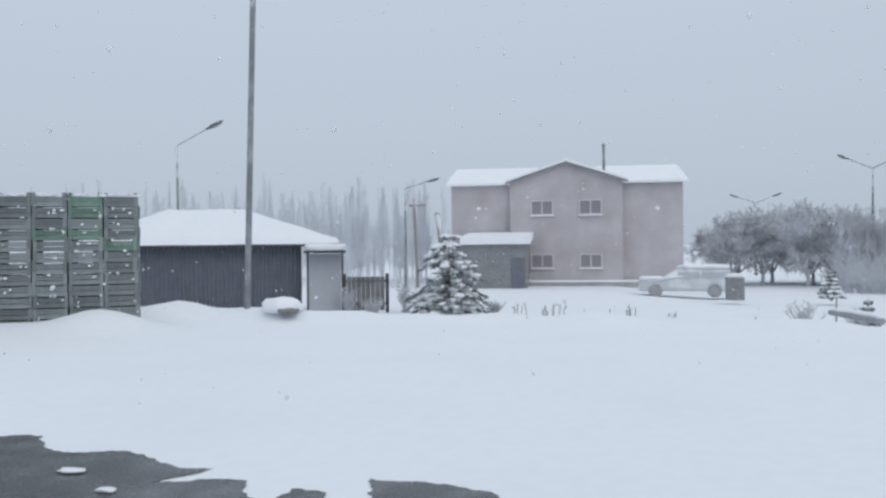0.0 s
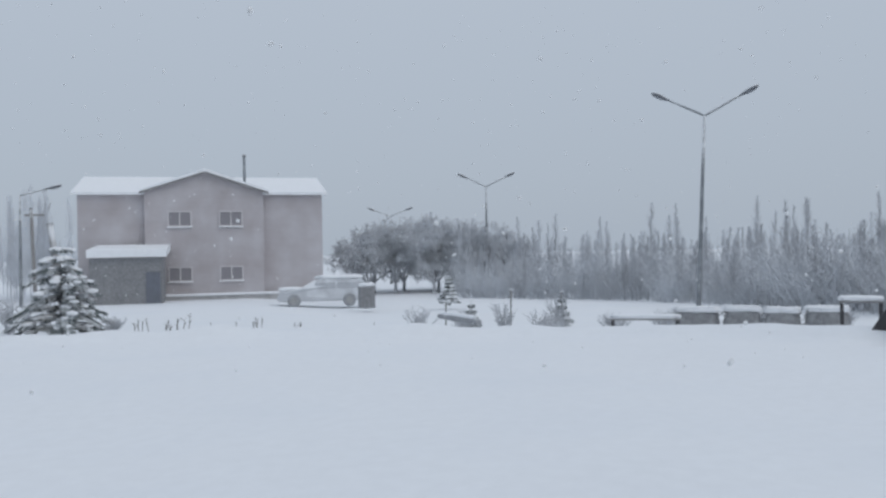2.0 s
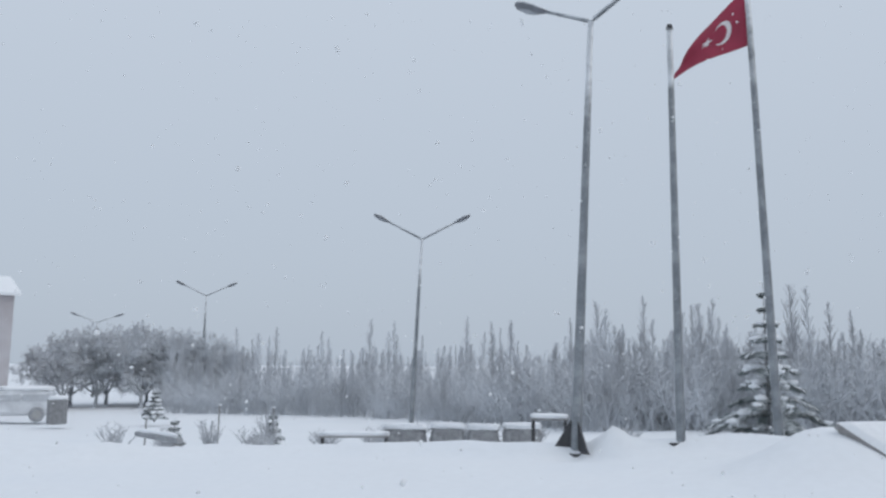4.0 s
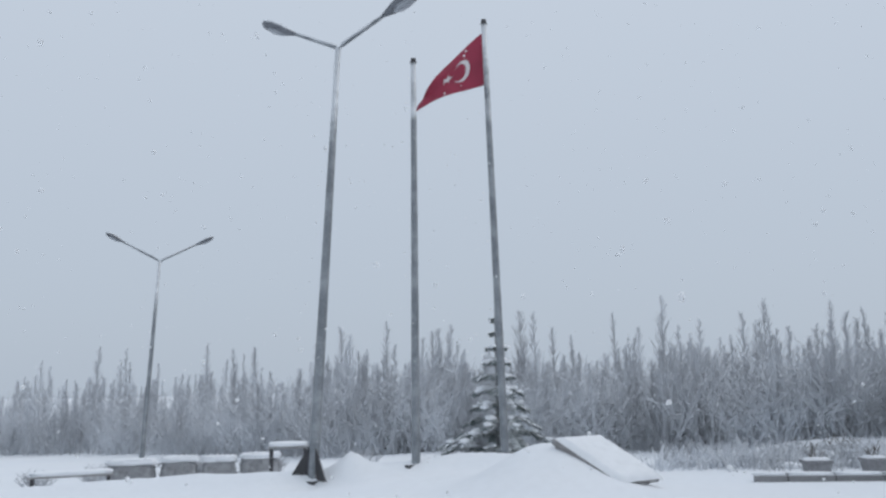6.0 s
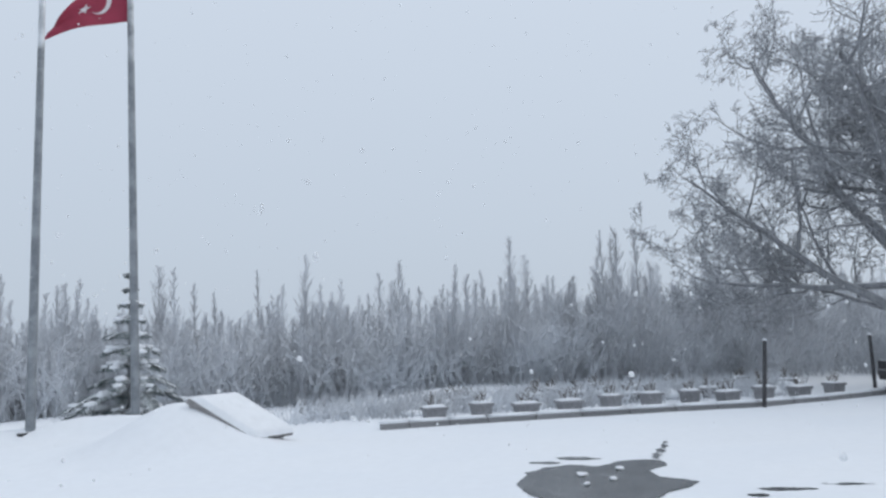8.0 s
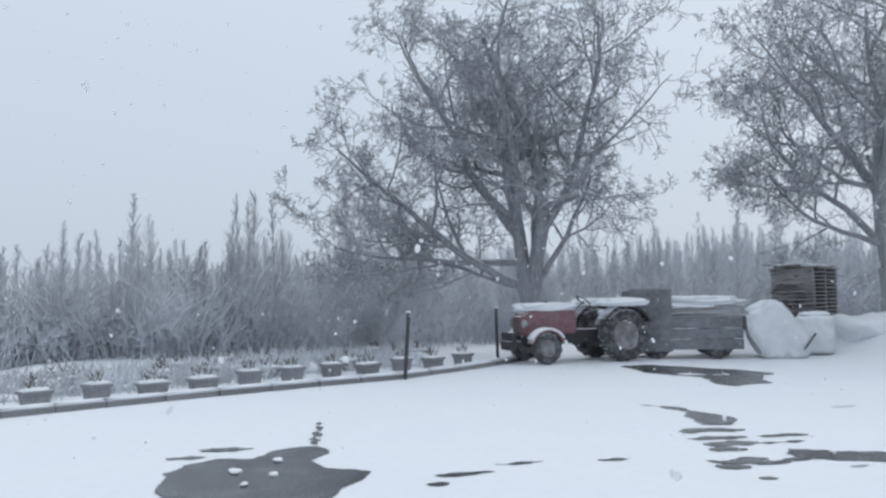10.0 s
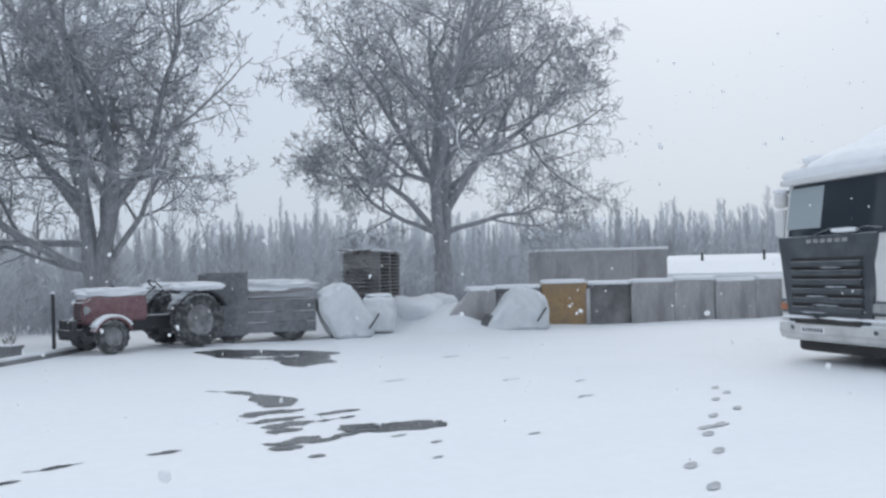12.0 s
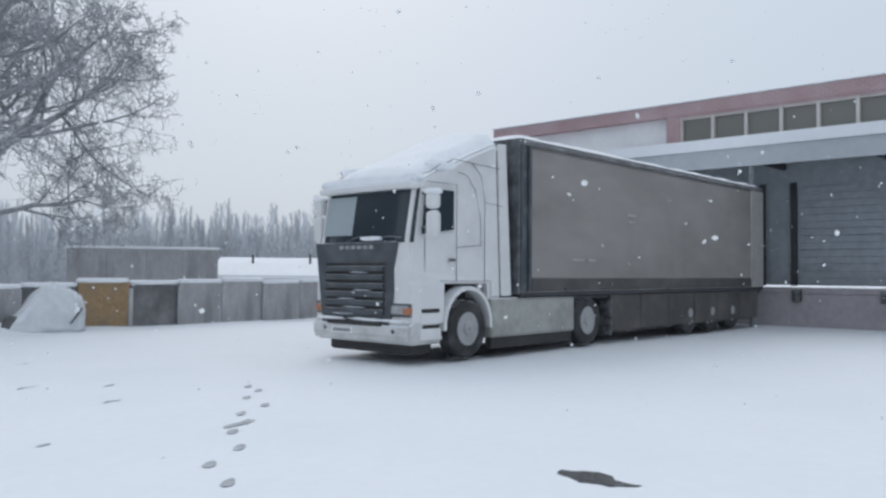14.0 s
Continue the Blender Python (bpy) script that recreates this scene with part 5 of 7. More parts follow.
def pots():
    rnd = random.Random(4)
    made = []

    def pot(w, h, d):
        e = thing("planter", Matrix.Identity(4), "weathered square planter heaped with snow beyond the kerb", "planter", "planters beyond the kerb")
        bm = bmesh.new()
        box(bm, -w / 2, w / 2, -d / 2, d / 2, 0, h, 0.015)
        for v in bm.verts:
            if v.co.z < h * 0.5:
                v.co.x *= 0.86
                v.co.y *= 0.86
        part("tub", bm, POT, e)
        bm = bmesh.new()
        box(bm, -w / 2 - 0.02, w / 2 + 0.02, -d / 2 - 0.02, d / 2 + 0.02, h - 0.05, h + 0.01, 0.01)
        part("rim", bm, POT, e)
        part("snow_cap", lump(w / 2, d / 2, 0.07, len(made), 0.12, 2, 0.6), SNOW_LUMP, e, "", True).location = (0, 0, h - 0.02)
        tw = Twigs()
        for k in range(9):
            a = rnd.uniform(0, 6.28)
            p = Vector((rnd.uniform(-w, w) * 0.3, rnd.uniform(-d, d) * 0.3, h))
            q = p + Vector((math.cos(a) * 0.4, math.sin(a) * 0.4, 1)) * rnd.uniform(0.1, 0.32)
            tw.seg(p, q, 0.009, 0.006, 3)
            tw.seg(p.lerp(q, 0.5), p.lerp(q, 0.5) + Vector((math.cos(a + 2) * 0.1, math.sin(a + 2) * 0.1, 0.1)), 0.007, 0.005, 3)
        raw("dead_plant", tw.v, tw.f, STRAW, e, "dry frosted plant")
        made.append(e)
        return e
    kinds = [pot(0.42, 0.24, 0.32), pot(0.36, 0.27, 0.32), pot(0.48, 0.21, 0.32)]
    spots = []
    for k in range(11):
        s = k / 10
        spots.append((16.3 + 4.9 * s + 0.35 * s * (1 - s), 3.7 - 8.0 * s, 0))
    for k in range(15):
        s = rnd.random()
        spots.append((17.2 + 4.8 * s + rnd.uniform(0, 2.6), 4.6 - 8.6 * s + rnd.uniform(-0.4, 0.4), 1))
    for k, (x, y, row) in enumerate(spots):
        m = Matrix.Translation((x, y, ground_z(x, y) - 0.01)) @ Matrix.Rotation(radians(-62 + rnd.uniform(-14, 14)), 4, "Z")
        if k < 3:
            kinds[k].matrix_world = m
        else:
            copy_thing(kinds[rnd.randrange(3)], m)
    tw = Twigs()
    for k in range(620):
        s = rnd.uniform(-0.15, 1)
        x, y = 16.2 + 5.2 * s + rnd.uniform(0, 3.2), 4.6 - 8.4 * s + rnd.uniform(0, 1.0)
        z = ground_z(x, y)
        for j in range(5):
            a = rnd.uniform(0, 6.28)
            p = Vector((x + rnd.gauss(0, 0.12), y + rnd.gauss(0, 0.12), z - 0.03))
            q = p + Vector((math.cos(a) * 0.6, math.sin(a) * 0.6, 1)) * rnd.uniform(0.12, 0.5)
            tw.seg(p, q, 0.013, 0.008, 3)
            f = p.lerp(q, 0.6)
            tw.seg(f, f + Vector((math.cos(a + 2) * 0.12, math.sin(a + 2) * 0.12, 0.06)), 0.01, 0.006, 3)
    o = raw("dead_garden_plants", tw.v, tw.f, BRUSH, None, "dead garden plants between the planters, paled for haze")
    tagged(o, category="plants", kind="stuff")
    for k in range(26):
        s = rnd.random()
        x, y = 16.6 + 4.9 * s + rnd.uniform(0, 3), 4.4 - 8.2 * s + rnd.uniform(-0.2, 0.8)
        bm = lump(rnd.uniform(0.16, 0.34), rnd.uniform(0.16, 0.3), rnd.uniform(0.12, 0.3), k, 0.25, 2, 0.2)
        o = part("snow_hummock", bm, SNOW_LUMP, None, "small rounded snow hummock among the planters", True)
        o.location = (x, y, ground_z(x, y) - 0.03)
        tagged(o, category="snow heap", group="snow hummocks")


pots()


# ---- tractor ----
def wheel(parent, x, y, r, w, lugs, rim=0.55, name="wheel"):
    bm = bmesh.new()
    m = Matrix.Translation((x, y, r))
    lathe(bm, [(r * rim, -w / 2), (r * 0.9, -w / 2), (r * 0.97, -w * 0.36), (r * 0.97, w * 0.36), (r * 0.9, w / 2), (r * rim, w / 2)], 28, m, True)
    t = part(name, bm, RUBBER, parent, "worn tyre caked with snow")
    for s in (-1, 1):
        bm = bmesh.new()
        y0, y1 = sorted((s * w * 0.02, s * w * 0.46))
        box(bm, -0.022, 0.022, y0, y1, r * 0.94, r * 1.0)
        first = part("tread_lug", bm, RUBBER, t)
        first.matrix_local = m @ Matrix.Rotation(s * 0.06, 4, "Y")
        for k in range(1, lugs):
            mesh_part("tread_lug", first.data, RUBBER, t).matrix_local = m @ Matrix.Rotation(2 * math.pi * k / lugs + s * 0.06, 4, "Y")
    bm = bmesh.new()
    lathe(bm, [(r * rim, -w * 0.42), (r * rim * 0.9, -w * 0.3), (r * 0.2, -w * 0.2), (r * 0.18, -w * 0.36), (r * 0.18, w * 0.36), (r * 0.2, w * 0.2), (r * rim * 0.9, w * 0.3), (r * rim, w * 0.42)], 24, m)
    part("rim", bm, FARM_RIM, t)
    bm = bmesh.new()
    for k in range(8):
        a = 2 * math.pi * k / 8
        for s in (-1, 1):
            lathe(bm, [(0.018, -0.01), (0.018, 0.01)], 6, m @ Matrix.Translation((math.cos(a) * r * 0.3, s * w * 0.24, math.sin(a) * r * 0.3)))
    part("bolts", bm, IRON, t)
    return t


def tractor():
    e = thing("tractor", pose(20.84, -5.96, 0.02, 0, 0, 96), "old red farm tractor parked in snow beside the fence", "tractor")
    wheel(e, 0, 0.62, 0.36, 0.2, 14)
    wheel(e, 0, -0.62, 0.36, 0.2, 14)
    wheel(e, -1.95, 0.68, 0.62, 0.32, 18)
    wheel(e, -1.95, -0.68, 0.62, 0.32, 18)
    bm = bmesh.new()
    prism(bm, [(0.42, 0.62), (0.46, 0.78), (0.44, 1.12), (0.3, 1.2), (-0.95, 1.24), (-1.0, 0.66)], -0.27, 0.27)
    bmesh.ops.bevel(bm, geom=bm.edges[:], offset=0.05, segments=2, affect="EDGES")
    hood = part("bonnet", bm, RED, e, "faded red bonnet with snow on it")
    bm = bmesh.new()
    for k in range(6):
        box(bm, 0.45, 0.475, -0.2, 0.2, 0.7 + k * 0.065, 0.73 + k * 0.065)
    part("grille", bm, IRON, hood)
    for s in (-1, 1):
        bm = bmesh.new()
        lathe(bm, [(0.03, -0.08), (0.085, -0.02), (0.09, 0.03)], 14, Matrix.Translation((0.42, s * 0.36, 0.92)) @ Matrix.Rotation(radians(-90), 4, "Z"))
        part("headlight", bm, CLEAR_LENS, e)
        bm = bmesh.new()
        pts = [(0.62 * math.cos(a) * 1.12 - 1.95, 0.62 + 0.62 * math.sin(a) * 1.12) for a in np.linspace(0.35, 2.7, 12)]
        inn = [(0.62 * math.cos(a) * 1.05 - 1.95, 0.62 + 0.62 * math.sin(a) * 1.05) for a in np.linspace(2.7, 0.35, 12)]
        prism(bm, pts + inn, s * 0.5 if s > 0 else -0.92, 0.92 if s > 0 else -0.5)
        part("rear_mudguard", bm, IRON, e, "dark mudguard under snow")
        bm = bmesh.new()
        pts = [(0.42 * math.cos(a), 0.36 + 0.42 * math.sin(a)) for a in np.linspace(0.3, 2.8, 10)]
        inn = [(0.385 * math.cos(a), 0.36 + 0.385 * math.sin(a)) for a in np.linspace(2.8, 0.3, 10)]
        prism(bm, pts + inn, s * 0.62 - 0.14, s * 0.62 + 0.14)
        part("front_mudguard", bm, RED, e, "front mudguard white with snow")
        bm = bmesh.new()
        pts = [(0.47 * math.cos(a), 0.36 + 0.47 * math.sin(a)) for a in np.linspace(0.5, 2.6, 10)]
        inn = [(0.422 * math.cos(a), 0.36 + 0.422 * math.sin(a)) for a in np.linspace(2.6, 0.5, 10)]
        prism(bm, pts + inn, s * 0.62 - 0.15, s * 0.62 + 0.15)
        part("guard_snow", bm, SNOW_LUMP, e, "", True)
        bm = lump(0.6, 0.28, 0.2, 3 + s, 0.2, 4, 0.45)
        part("mudguard_snow", bm, SNOW_LUMP, e, "", True).location = (-1.95, s * 0.71, 1.27)
    bm = bmesh.new()
    box(bm, -2.3, 0.3, -0.2, 0.2, 0.42, 0.75, 0.03)
    part("chassis", bm, IRON, e)
    bm = bmesh.new()
    tube(bm, [(0, -0.6, 0.36), (0, 0, 0.42), (0, 0.6, 0.36)], [0.05, 0.07, 0.05], 8)
    part("front_axle", bm, IRON, e)
    bm = bmesh.new()
    tube(bm, [(-1.95, -0.65, 0.62), (-1.95, 0.65, 0.62)], [0.11, 0.11], 10)
    part("rear_axle", bm, IRON, e)
    bm = bmesh.new()
    box(bm, -2.2, -1.75, -0.25, 0.25, 1.0, 1.1, 0.03)
    box(bm, -2.28, -2.18, -0.25, 0.25, 1.05, 1.4, 0.03)
    part("seat", bm, IRON, e)
    part("seat_snow", lump(0.26, 0.26, 0.12, 9, 0.1, 2, 0.4), SNOW_LUMP, e, "", True).location = (-1.97, 0, 1.08)
    bm = bmesh.new()
    tube(bm, [(-1.0, 0, 1.15), (-1.3, 0, 1.4)], [0.02, 0.02], 6)
    column = part("steering_column", bm, IRON, e)
    bm = bmesh.new()
    ring = [Vector((0.19 * math.cos(a), 0.19 * math.sin(a), 0)) for a in np.linspace(0, 2 * math.pi, 19)]
    mm = Matrix.Translation((-1.3, 0, 1.4)) @ Matrix.Rotation(radians(-40), 4, "Y")
    tube(bm, [mm @ p for p in ring], [0.016] * 19, 6)
    part("steering_wheel", bm, IRON, column)
    bm = bmesh.new()
    tube(bm, [(-0.25, 0.12, 1.2), (-0.25, 0.12, 1.42)], [0.03, 0.035], 8)
    part("exhaust", bm, IRON, e)
    bm = lump(0.72, 0.31, 0.2, 6, 0.22, 4, 0.6, 2.0)
    part("bonnet_snow", bm, SNOW_LUMP, e, "thick snow on the bonnet", True).location = (-0.3, 0, 1.19)
    bm = bmesh.new()
    box(bm, 0.46, 0.75, -0.32, 0.32, 0.38, 0.52, 0.02)
    for y in (-0.28, -0.1, 0.1, 0.28):
        box(bm, 0.6, 0.72, y - 0.06, y + 0.06, 0.3, 0.72, 0.015)
    part("front_weights", bm, IRON, e, "dark front weights")


tractor()


# The last value mixes some haze into the dark plywood colour
TRAILER_DARK = paint("dark_stained_plywood", (0.075, 0.078, 0.085), 0.85, vary=0.35, grain=9, bump=0.3, dirt=(0.16, 0.16, 0.17), dirt_amount=0.6, dirt_scale=1.8, haze=0.16)


def farm_trailer():
    e = thing("farm_trailer", pose(21.3, -9.95, 0.0, 0, 0, 70), "dark flatbed farm trailer with a tall headboard", "trailer")
    for k in range(7):
        bm = bmesh.new()
        box(bm, -1.35, 1.35, -0.8 + k * 0.23, -0.8 + k * 0.23 + 0.22, 0.98, 1.03, 0.006)
        part("deck_plank", bm, OLD_WOOD, e)
    for k in range(4):
        bm = bmesh.new()
        box(bm, 1.3, 1.36, -0.82, 0.8, 1.04 + k * 0.155, 1.185 + k * 0.155, 0.006)
        part("headboard_plank", bm, DARK_BOARD, e)
    bm = bmesh.new()
    box(bm, 0.32, 1.32, 0.79, 0.85, 0.18, 1.69, 0.01)
    part("side_panel", bm, TRAILER_DARK, e, "dark plywood panel")
    for s in (-0.5, 0.5):
        bm = bmesh.new()
        box(bm, -1.35, 1.6, s - 0.05, s + 0.05, 0.8, 0.975, 0.01)
        part("beam", bm, IRON, e)
    for y in (-0.7, 0.7):
        for x in (-0.75, 0.7):
            wheel(e, x, y, 0.38, 0.2, 12)
    for x in (-0.75, 0.7):
        bm = bmesh.new()
        tube(bm, [(x, -0.7, 0.38), (x, 0.7, 0.38)], [0.05, 0.05], 8)
        part("axle", bm, IRON, e)
        bm = bmesh.new()
        box(bm, x - 0.06, x + 0.06, -0.6, 0.6, 0.4, 0.82, 0.01)
        part("bolster", bm, IRON, e)
    for k in range(3):
        bm = bmesh.new()
        box(bm, -1.33, 0.53, 0.79, 0.83, 0.22 + k * 0.255, 0.465 + k * 0.255, 0.008)
        part("side_board", bm, TRAILER_DARK, e, "dark hanging side board")
    bm = bmesh.new()
    tube(bm, [(1.6, 0.5, 0.86), (2.3, 0, 0.62), (1.6, -0.5, 0.86)], [0.04, 0.05, 0.04], 8)
    part("drawbar", bm, IRON, e)
    # a load of boards under snow
    rnd = random.Random(8)
    for k in range(12):
        le = rnd.uniform(1.0, 1.25)
        bm = bmesh.new()
        box(bm, -le, le, -0.75 + (k % 6) * 0.25, -0.75 + (k % 6) * 0.25 + 0.22, 1.035 + (k // 6) * 0.06, 1.09 + (k // 6) * 0.06, 0.005)
        o = part("loaded_board", bm, OLD_WOOD, e)
        o.rotation_euler, o.location = (0, 0.07, rnd.uniform(-0.03, 0.03)), (-0.2, 0, 0.09)
    part("snow_load", lump(1.15, 0.78, 0.3, 4, 0.3, 4, 0.5, 2.2), SNOW_LUMP, e, "", True).location = (-0.3, -0.05, 1.2)


farm_trailer()


def wrapped(name, m, sx, sy, sz, seed, label, mat=SHEET, ties=True, crease=0.09, square=0.65):
    e = thing(name, m, label, "bale")
    bm = lump(sx, sy, sz, seed, crease, 4, square, 1.8)
    for v in bm.verts:
        v.co += v.co.normalized() * 0.03 * noise.noise(v.co * 5)
    part("wrapping", bm, mat, e, "", True)
    if ties:
        for k in (-0.35, 0.35):
            bm = bmesh.new()
            box(bm, sx * k - 0.015, sx * k + 0.015, -sy * 1.02, -sy * 0.97, sz * 0.2, sz * 0.8, 0.004)
            part("strap", bm, IRON, e)
    part("snow_cap", lump(sx * 0.8, sy * 0.8, 0.14, seed + 2, 0.2, 3, 0.4), SNOW_LUMP, e, "", True).location = (0, 0, sz * 0.93)
    return e


def sheeted(name, m, outline, depth, seed, label, category, flap=None):
    """A thing under a taut plastic sheet: its outline, softened and creased."""
    e = thing(name, m, label, category)
    bm = bmesh.new()
    prism(bm, outline, -depth / 2, depth / 2)
    bmesh.ops.bevel(bm, geom=bm.edges[:], offset=0.05, segments=2, affect="EDGES")
    bmesh.ops.triangulate(bm, faces=bm.faces)
    for k in range(3):
        long = [g for g in bm.edges if g.calc_length() > 0.22]
        if long:
            bmesh.ops.subdivide_edges(bm, edges=long, cuts=1)
            bmesh.ops.triangulate(bm, faces=[f for f in bm.faces if len(f.verts) > 3])
    mid = Vector((0, 0, 0.6))
    for v in bm.verts:
        w = 0.07 * noise.noise(v.co * 2.2 + Vector((seed, 0, 0))) + 0.035 * noise.noise(v.co * 7)
        v.co += (v.co - mid).normalized() * w
    part("sheet", bm, SHEET, e, "creased white plastic sheet under snow", True)
    bm = bmesh.new()
    box(bm, 0.1, 0.14, -depth / 2 - 0.1, -depth / 2 - 0.02, 0.25, 0.7, 0.008, Matrix.Translation((0.25, 0, 0.1)) @ Matrix.Rotation(radians(35), 4, "Y"))
    part("strap", bm, IRON, e)
    if flap:
        bm = bmesh.new()
        prism(bm, flap, -depth / 2 + 0.05, depth / 2)
        part("loose_flap", bm, DARK_BOARD, e, "dark loose flap of the sheet")
    return e


sheeted("wrapped_bale", pose(20.0, -11.75, 0.0, 0, 0, 244), [(-0.73, 1.08), (-0.22, 1.38), (0.02, 1.36), (0.72, 0.4), (0.66, 0.0), (-0.32, 0.0), (-0.7, 0.62)], 1.1, 3, "white wrapped bale tipped over and capped with snow", "bale")
sheeted("sheeted_heap", pose(18.5, -16.3, 0.0, 0, 0, 234), [(-1.0, 0.0), (-0.8, 0.3), (-0.22, 0.98), (0.05, 1.22), (0.72, 0.98), (0.88, 0.5), (0.86, 0.0)], 1.3, 12, "heap sheeted in white plastic and half buried in snow", "sheeted heap", [(-1.45, 0.0), (-0.9, 0.02), (-0.66, 0.42), (-0.78, 0.45), (-1.0, 0.18)])
wrapped("wrapped_bale", pose(20.3, -13.0, 0.0, 0, 4, -40), 0.46, 0.45, 1.0, 7, "smaller pale wrapped bale under snow", ties=False)


def pallet_stack():
    e = thing("board_stack", pose(22.43, -14.34, ground_z(22.43, -14.34) - 0.1, 0, 0, -54) @ Matrix.Diagonal((1.2, 1.1, 0.8, 1)), "tall stack of dark boards and pallets topped with snow", "board stack")
    rnd = random.Random(3)
    z = 0.0
    while z < 1.72:
        slide, twist = rnd.uniform(-0.12, 0.12), rnd.uniform(-0.09, 0.09) * (1 + (z > 1.1) * 1.6)
        for s in (-0.8, 0, 0.8):
            bm = bmesh.new()
            box(bm, s - 0.05, s + 0.05, -0.5, 0.5, z, z + 0.09, 0.006)
            part("bearer", bm, OLD_WOOD, e)
        for k in range(5):
            bm = bmesh.new()
            le = 0.9 + rnd.uniform(-0.04, 0.12)
            box(bm, -le, le, -0.52 + k * 0.21, -0.52 + k * 0.21 + 0.18, z + 0.092, z + 0.125, 0.005)
            o = part("board", bm, OLD_WOOD, e)
            o.location, o.rotation_euler = (slide + rnd.uniform(-0.09, 0.09), 0, 0), (0, 0, twist + rnd.uniform(-0.03, 0.03))
        z += 0.13
    for k in range(9):
        le = rnd.uniform(0.7, 1.15)
        bm = bmesh.new()
        box(bm, -le, le, -0.09, 0.09, 0, 0.035, 0.005)
        o = part("loose_board", bm, OLD_WOOD, e)
        o.location, o.rotation_euler = (rnd.uniform(-0.2, 0.15), -0.45 + 0.11 * k, z + 0.01 + 0.03 * (k % 3)), (rnd.uniform(-0.04, 0.04), rnd.uniform(-0.07, 0.07), rnd.uniform(-0.18, 0.18))
        part("board_snow", lump(le * 0.9, 0.08, 0.05, k, 0.4, 3, 0.5), SNOW_LUMP, o, "", True).location = (0, 0, 0.03)
    part("snow_cap", lump(0.7, 0.4, 0.14, 4, 0.3, 4, 0.4), SNOW_LUMP, e, "", True).location = (0.1, 0, z - 0.02)


pallet_stack()


# ---- block wall ----
def block_wall():
    e = thing("block_wall", Matrix.Identity(4), "low wall of concrete and painted slabs capped with snow", "wall", kind="structure")
    a, b = Vector((18.5, -16.9, 0)), Vector((12.6, -32.6, 0))
    d = (b - a).normalized()
    ang = math.degrees(math.atan2(d.y, d.x))
    s = -2.5
    spans = [(1.45, CONCRETE, "grey slab running down into the snow"), (1.4, DARK_BOARD, "dark grey slab"), (1.45, YELLOW, "weathered yellow painted slab"), (1.5, DARK_BOARD, "dark grey slab")] + [(1.5, CONCRETE, "")] * 8
    for k, (w, mat, label) in enumerate(spans):
        bm = bmesh.new()
        h = 1.16 + 0.03 * ((k * 7) % 3) - (0.08 if k < 2 else 0)
        if k:
            box(bm, 0.01, w - 0.01, -0.09, 0.09, -0.1, h, 0.015)
        else:
            prism(bm, [(0, -0.1), (w - 0.01, -0.1), (w - 0.01, h), (0.7, h - 0.02), (0, 0.35)], -0.09, 0.09)
        o = part("slab", bm, mat, e, label)
        p = a + d * s
        o.matrix_local = pose(p.x, p.y, 0, 0, 0, ang + (1.5 if k % 2 else -1))
        bm = lump(w / 2 - (0.3 if k == 0 else 0), 0.14, 0.13, k + 5, 0.12, 3, 0.8)
        q = a + d * (s + w / 2 + (0.3 if k == 0 else 0))
        o = part("snow_cap", bm, SNOW_LUMP, e, "", True)
        o.matrix_local = pose(q.x, q.y, h - 0.01, 0, 0, ang)
        s += w
    for k in range(9):
        bm = bmesh.new()
        box(bm, -0.06, 0.06, -0.16, -0.095, -0.1, 1.05, 0.01)
        p = a + d * (1.8 + k * 1.5)
        part("pilaster", bm, CONCRETE, e).matrix_local = pose(p.x, p.y, 0, 0, 0, ang)
    # second wall and snowy rise behind
    f = thing("back_wall", pose(22.6, -25.0, -0.1, 0, 0, 39), "grey rendered wall with a snowy coping behind the slabs", "wall", kind="structure")
    for k in range(4):
        bm = bmesh.new()
        box(bm, -2.6 + k * 1.3, -1.31 + k * 1.3, -0.1, 0.1, 0, 2.42, 0.01)
        part("panel", bm, CONCRETE, f)
    bm = bmesh.new()
    box(bm, -2.65, 2.65, -0.16, 0.16, 2.424, 2.52, 0.03)
    part("coping", bm, SNOW_LUMP, f, "snowy coping")
    g = thing("snowy_shed", pose(18.9, -28.0, -0.35, 0, 0, 211), "low shed with a broad snow-covered roof", "shed")
    bm = bmesh.new()
    box(bm, -2.4, 3.4, 0, 4, 0, 1.55)
    part("wall", bm, CONCRETE, g)
    bm = bmesh.new()
    prism(bm, [(-0.3, 1.56), (4.3, 2.3), (4.3, 2.5), (2.0, 2.25), (-0.3, 1.72)], -3.6, 2.4, Matrix.Rotation(radians(90), 4, "Z"))
    bmesh.ops.bevel(bm, geom=bm.edges[:], offset=0.09, segments=3, affect="EDGES")
    part("roof", bm, SNOW_LUMP, g, "roof deep in snow")
    for x, h in ((-0.9, 0.55), (1.4, 0.6)):
        bm = bmesh.new()
        tube(bm, [(x, 1.9, 1.9), (x, 1.9, 2.0 + h)], [0.05, 0.045], 8)
        part("vent_pipe", bm, IRON, g)


block_wall()


# ---- articulated lorry ----
SKIRT = paint("grimy_skirt", (0.085, 0.08, 0.076), 0.8, vary=0.3, grain=6, bump=0.2, dirt=(0.15, 0.14, 0.13), dirt_amount=0.7, dirt_scale=1.2)


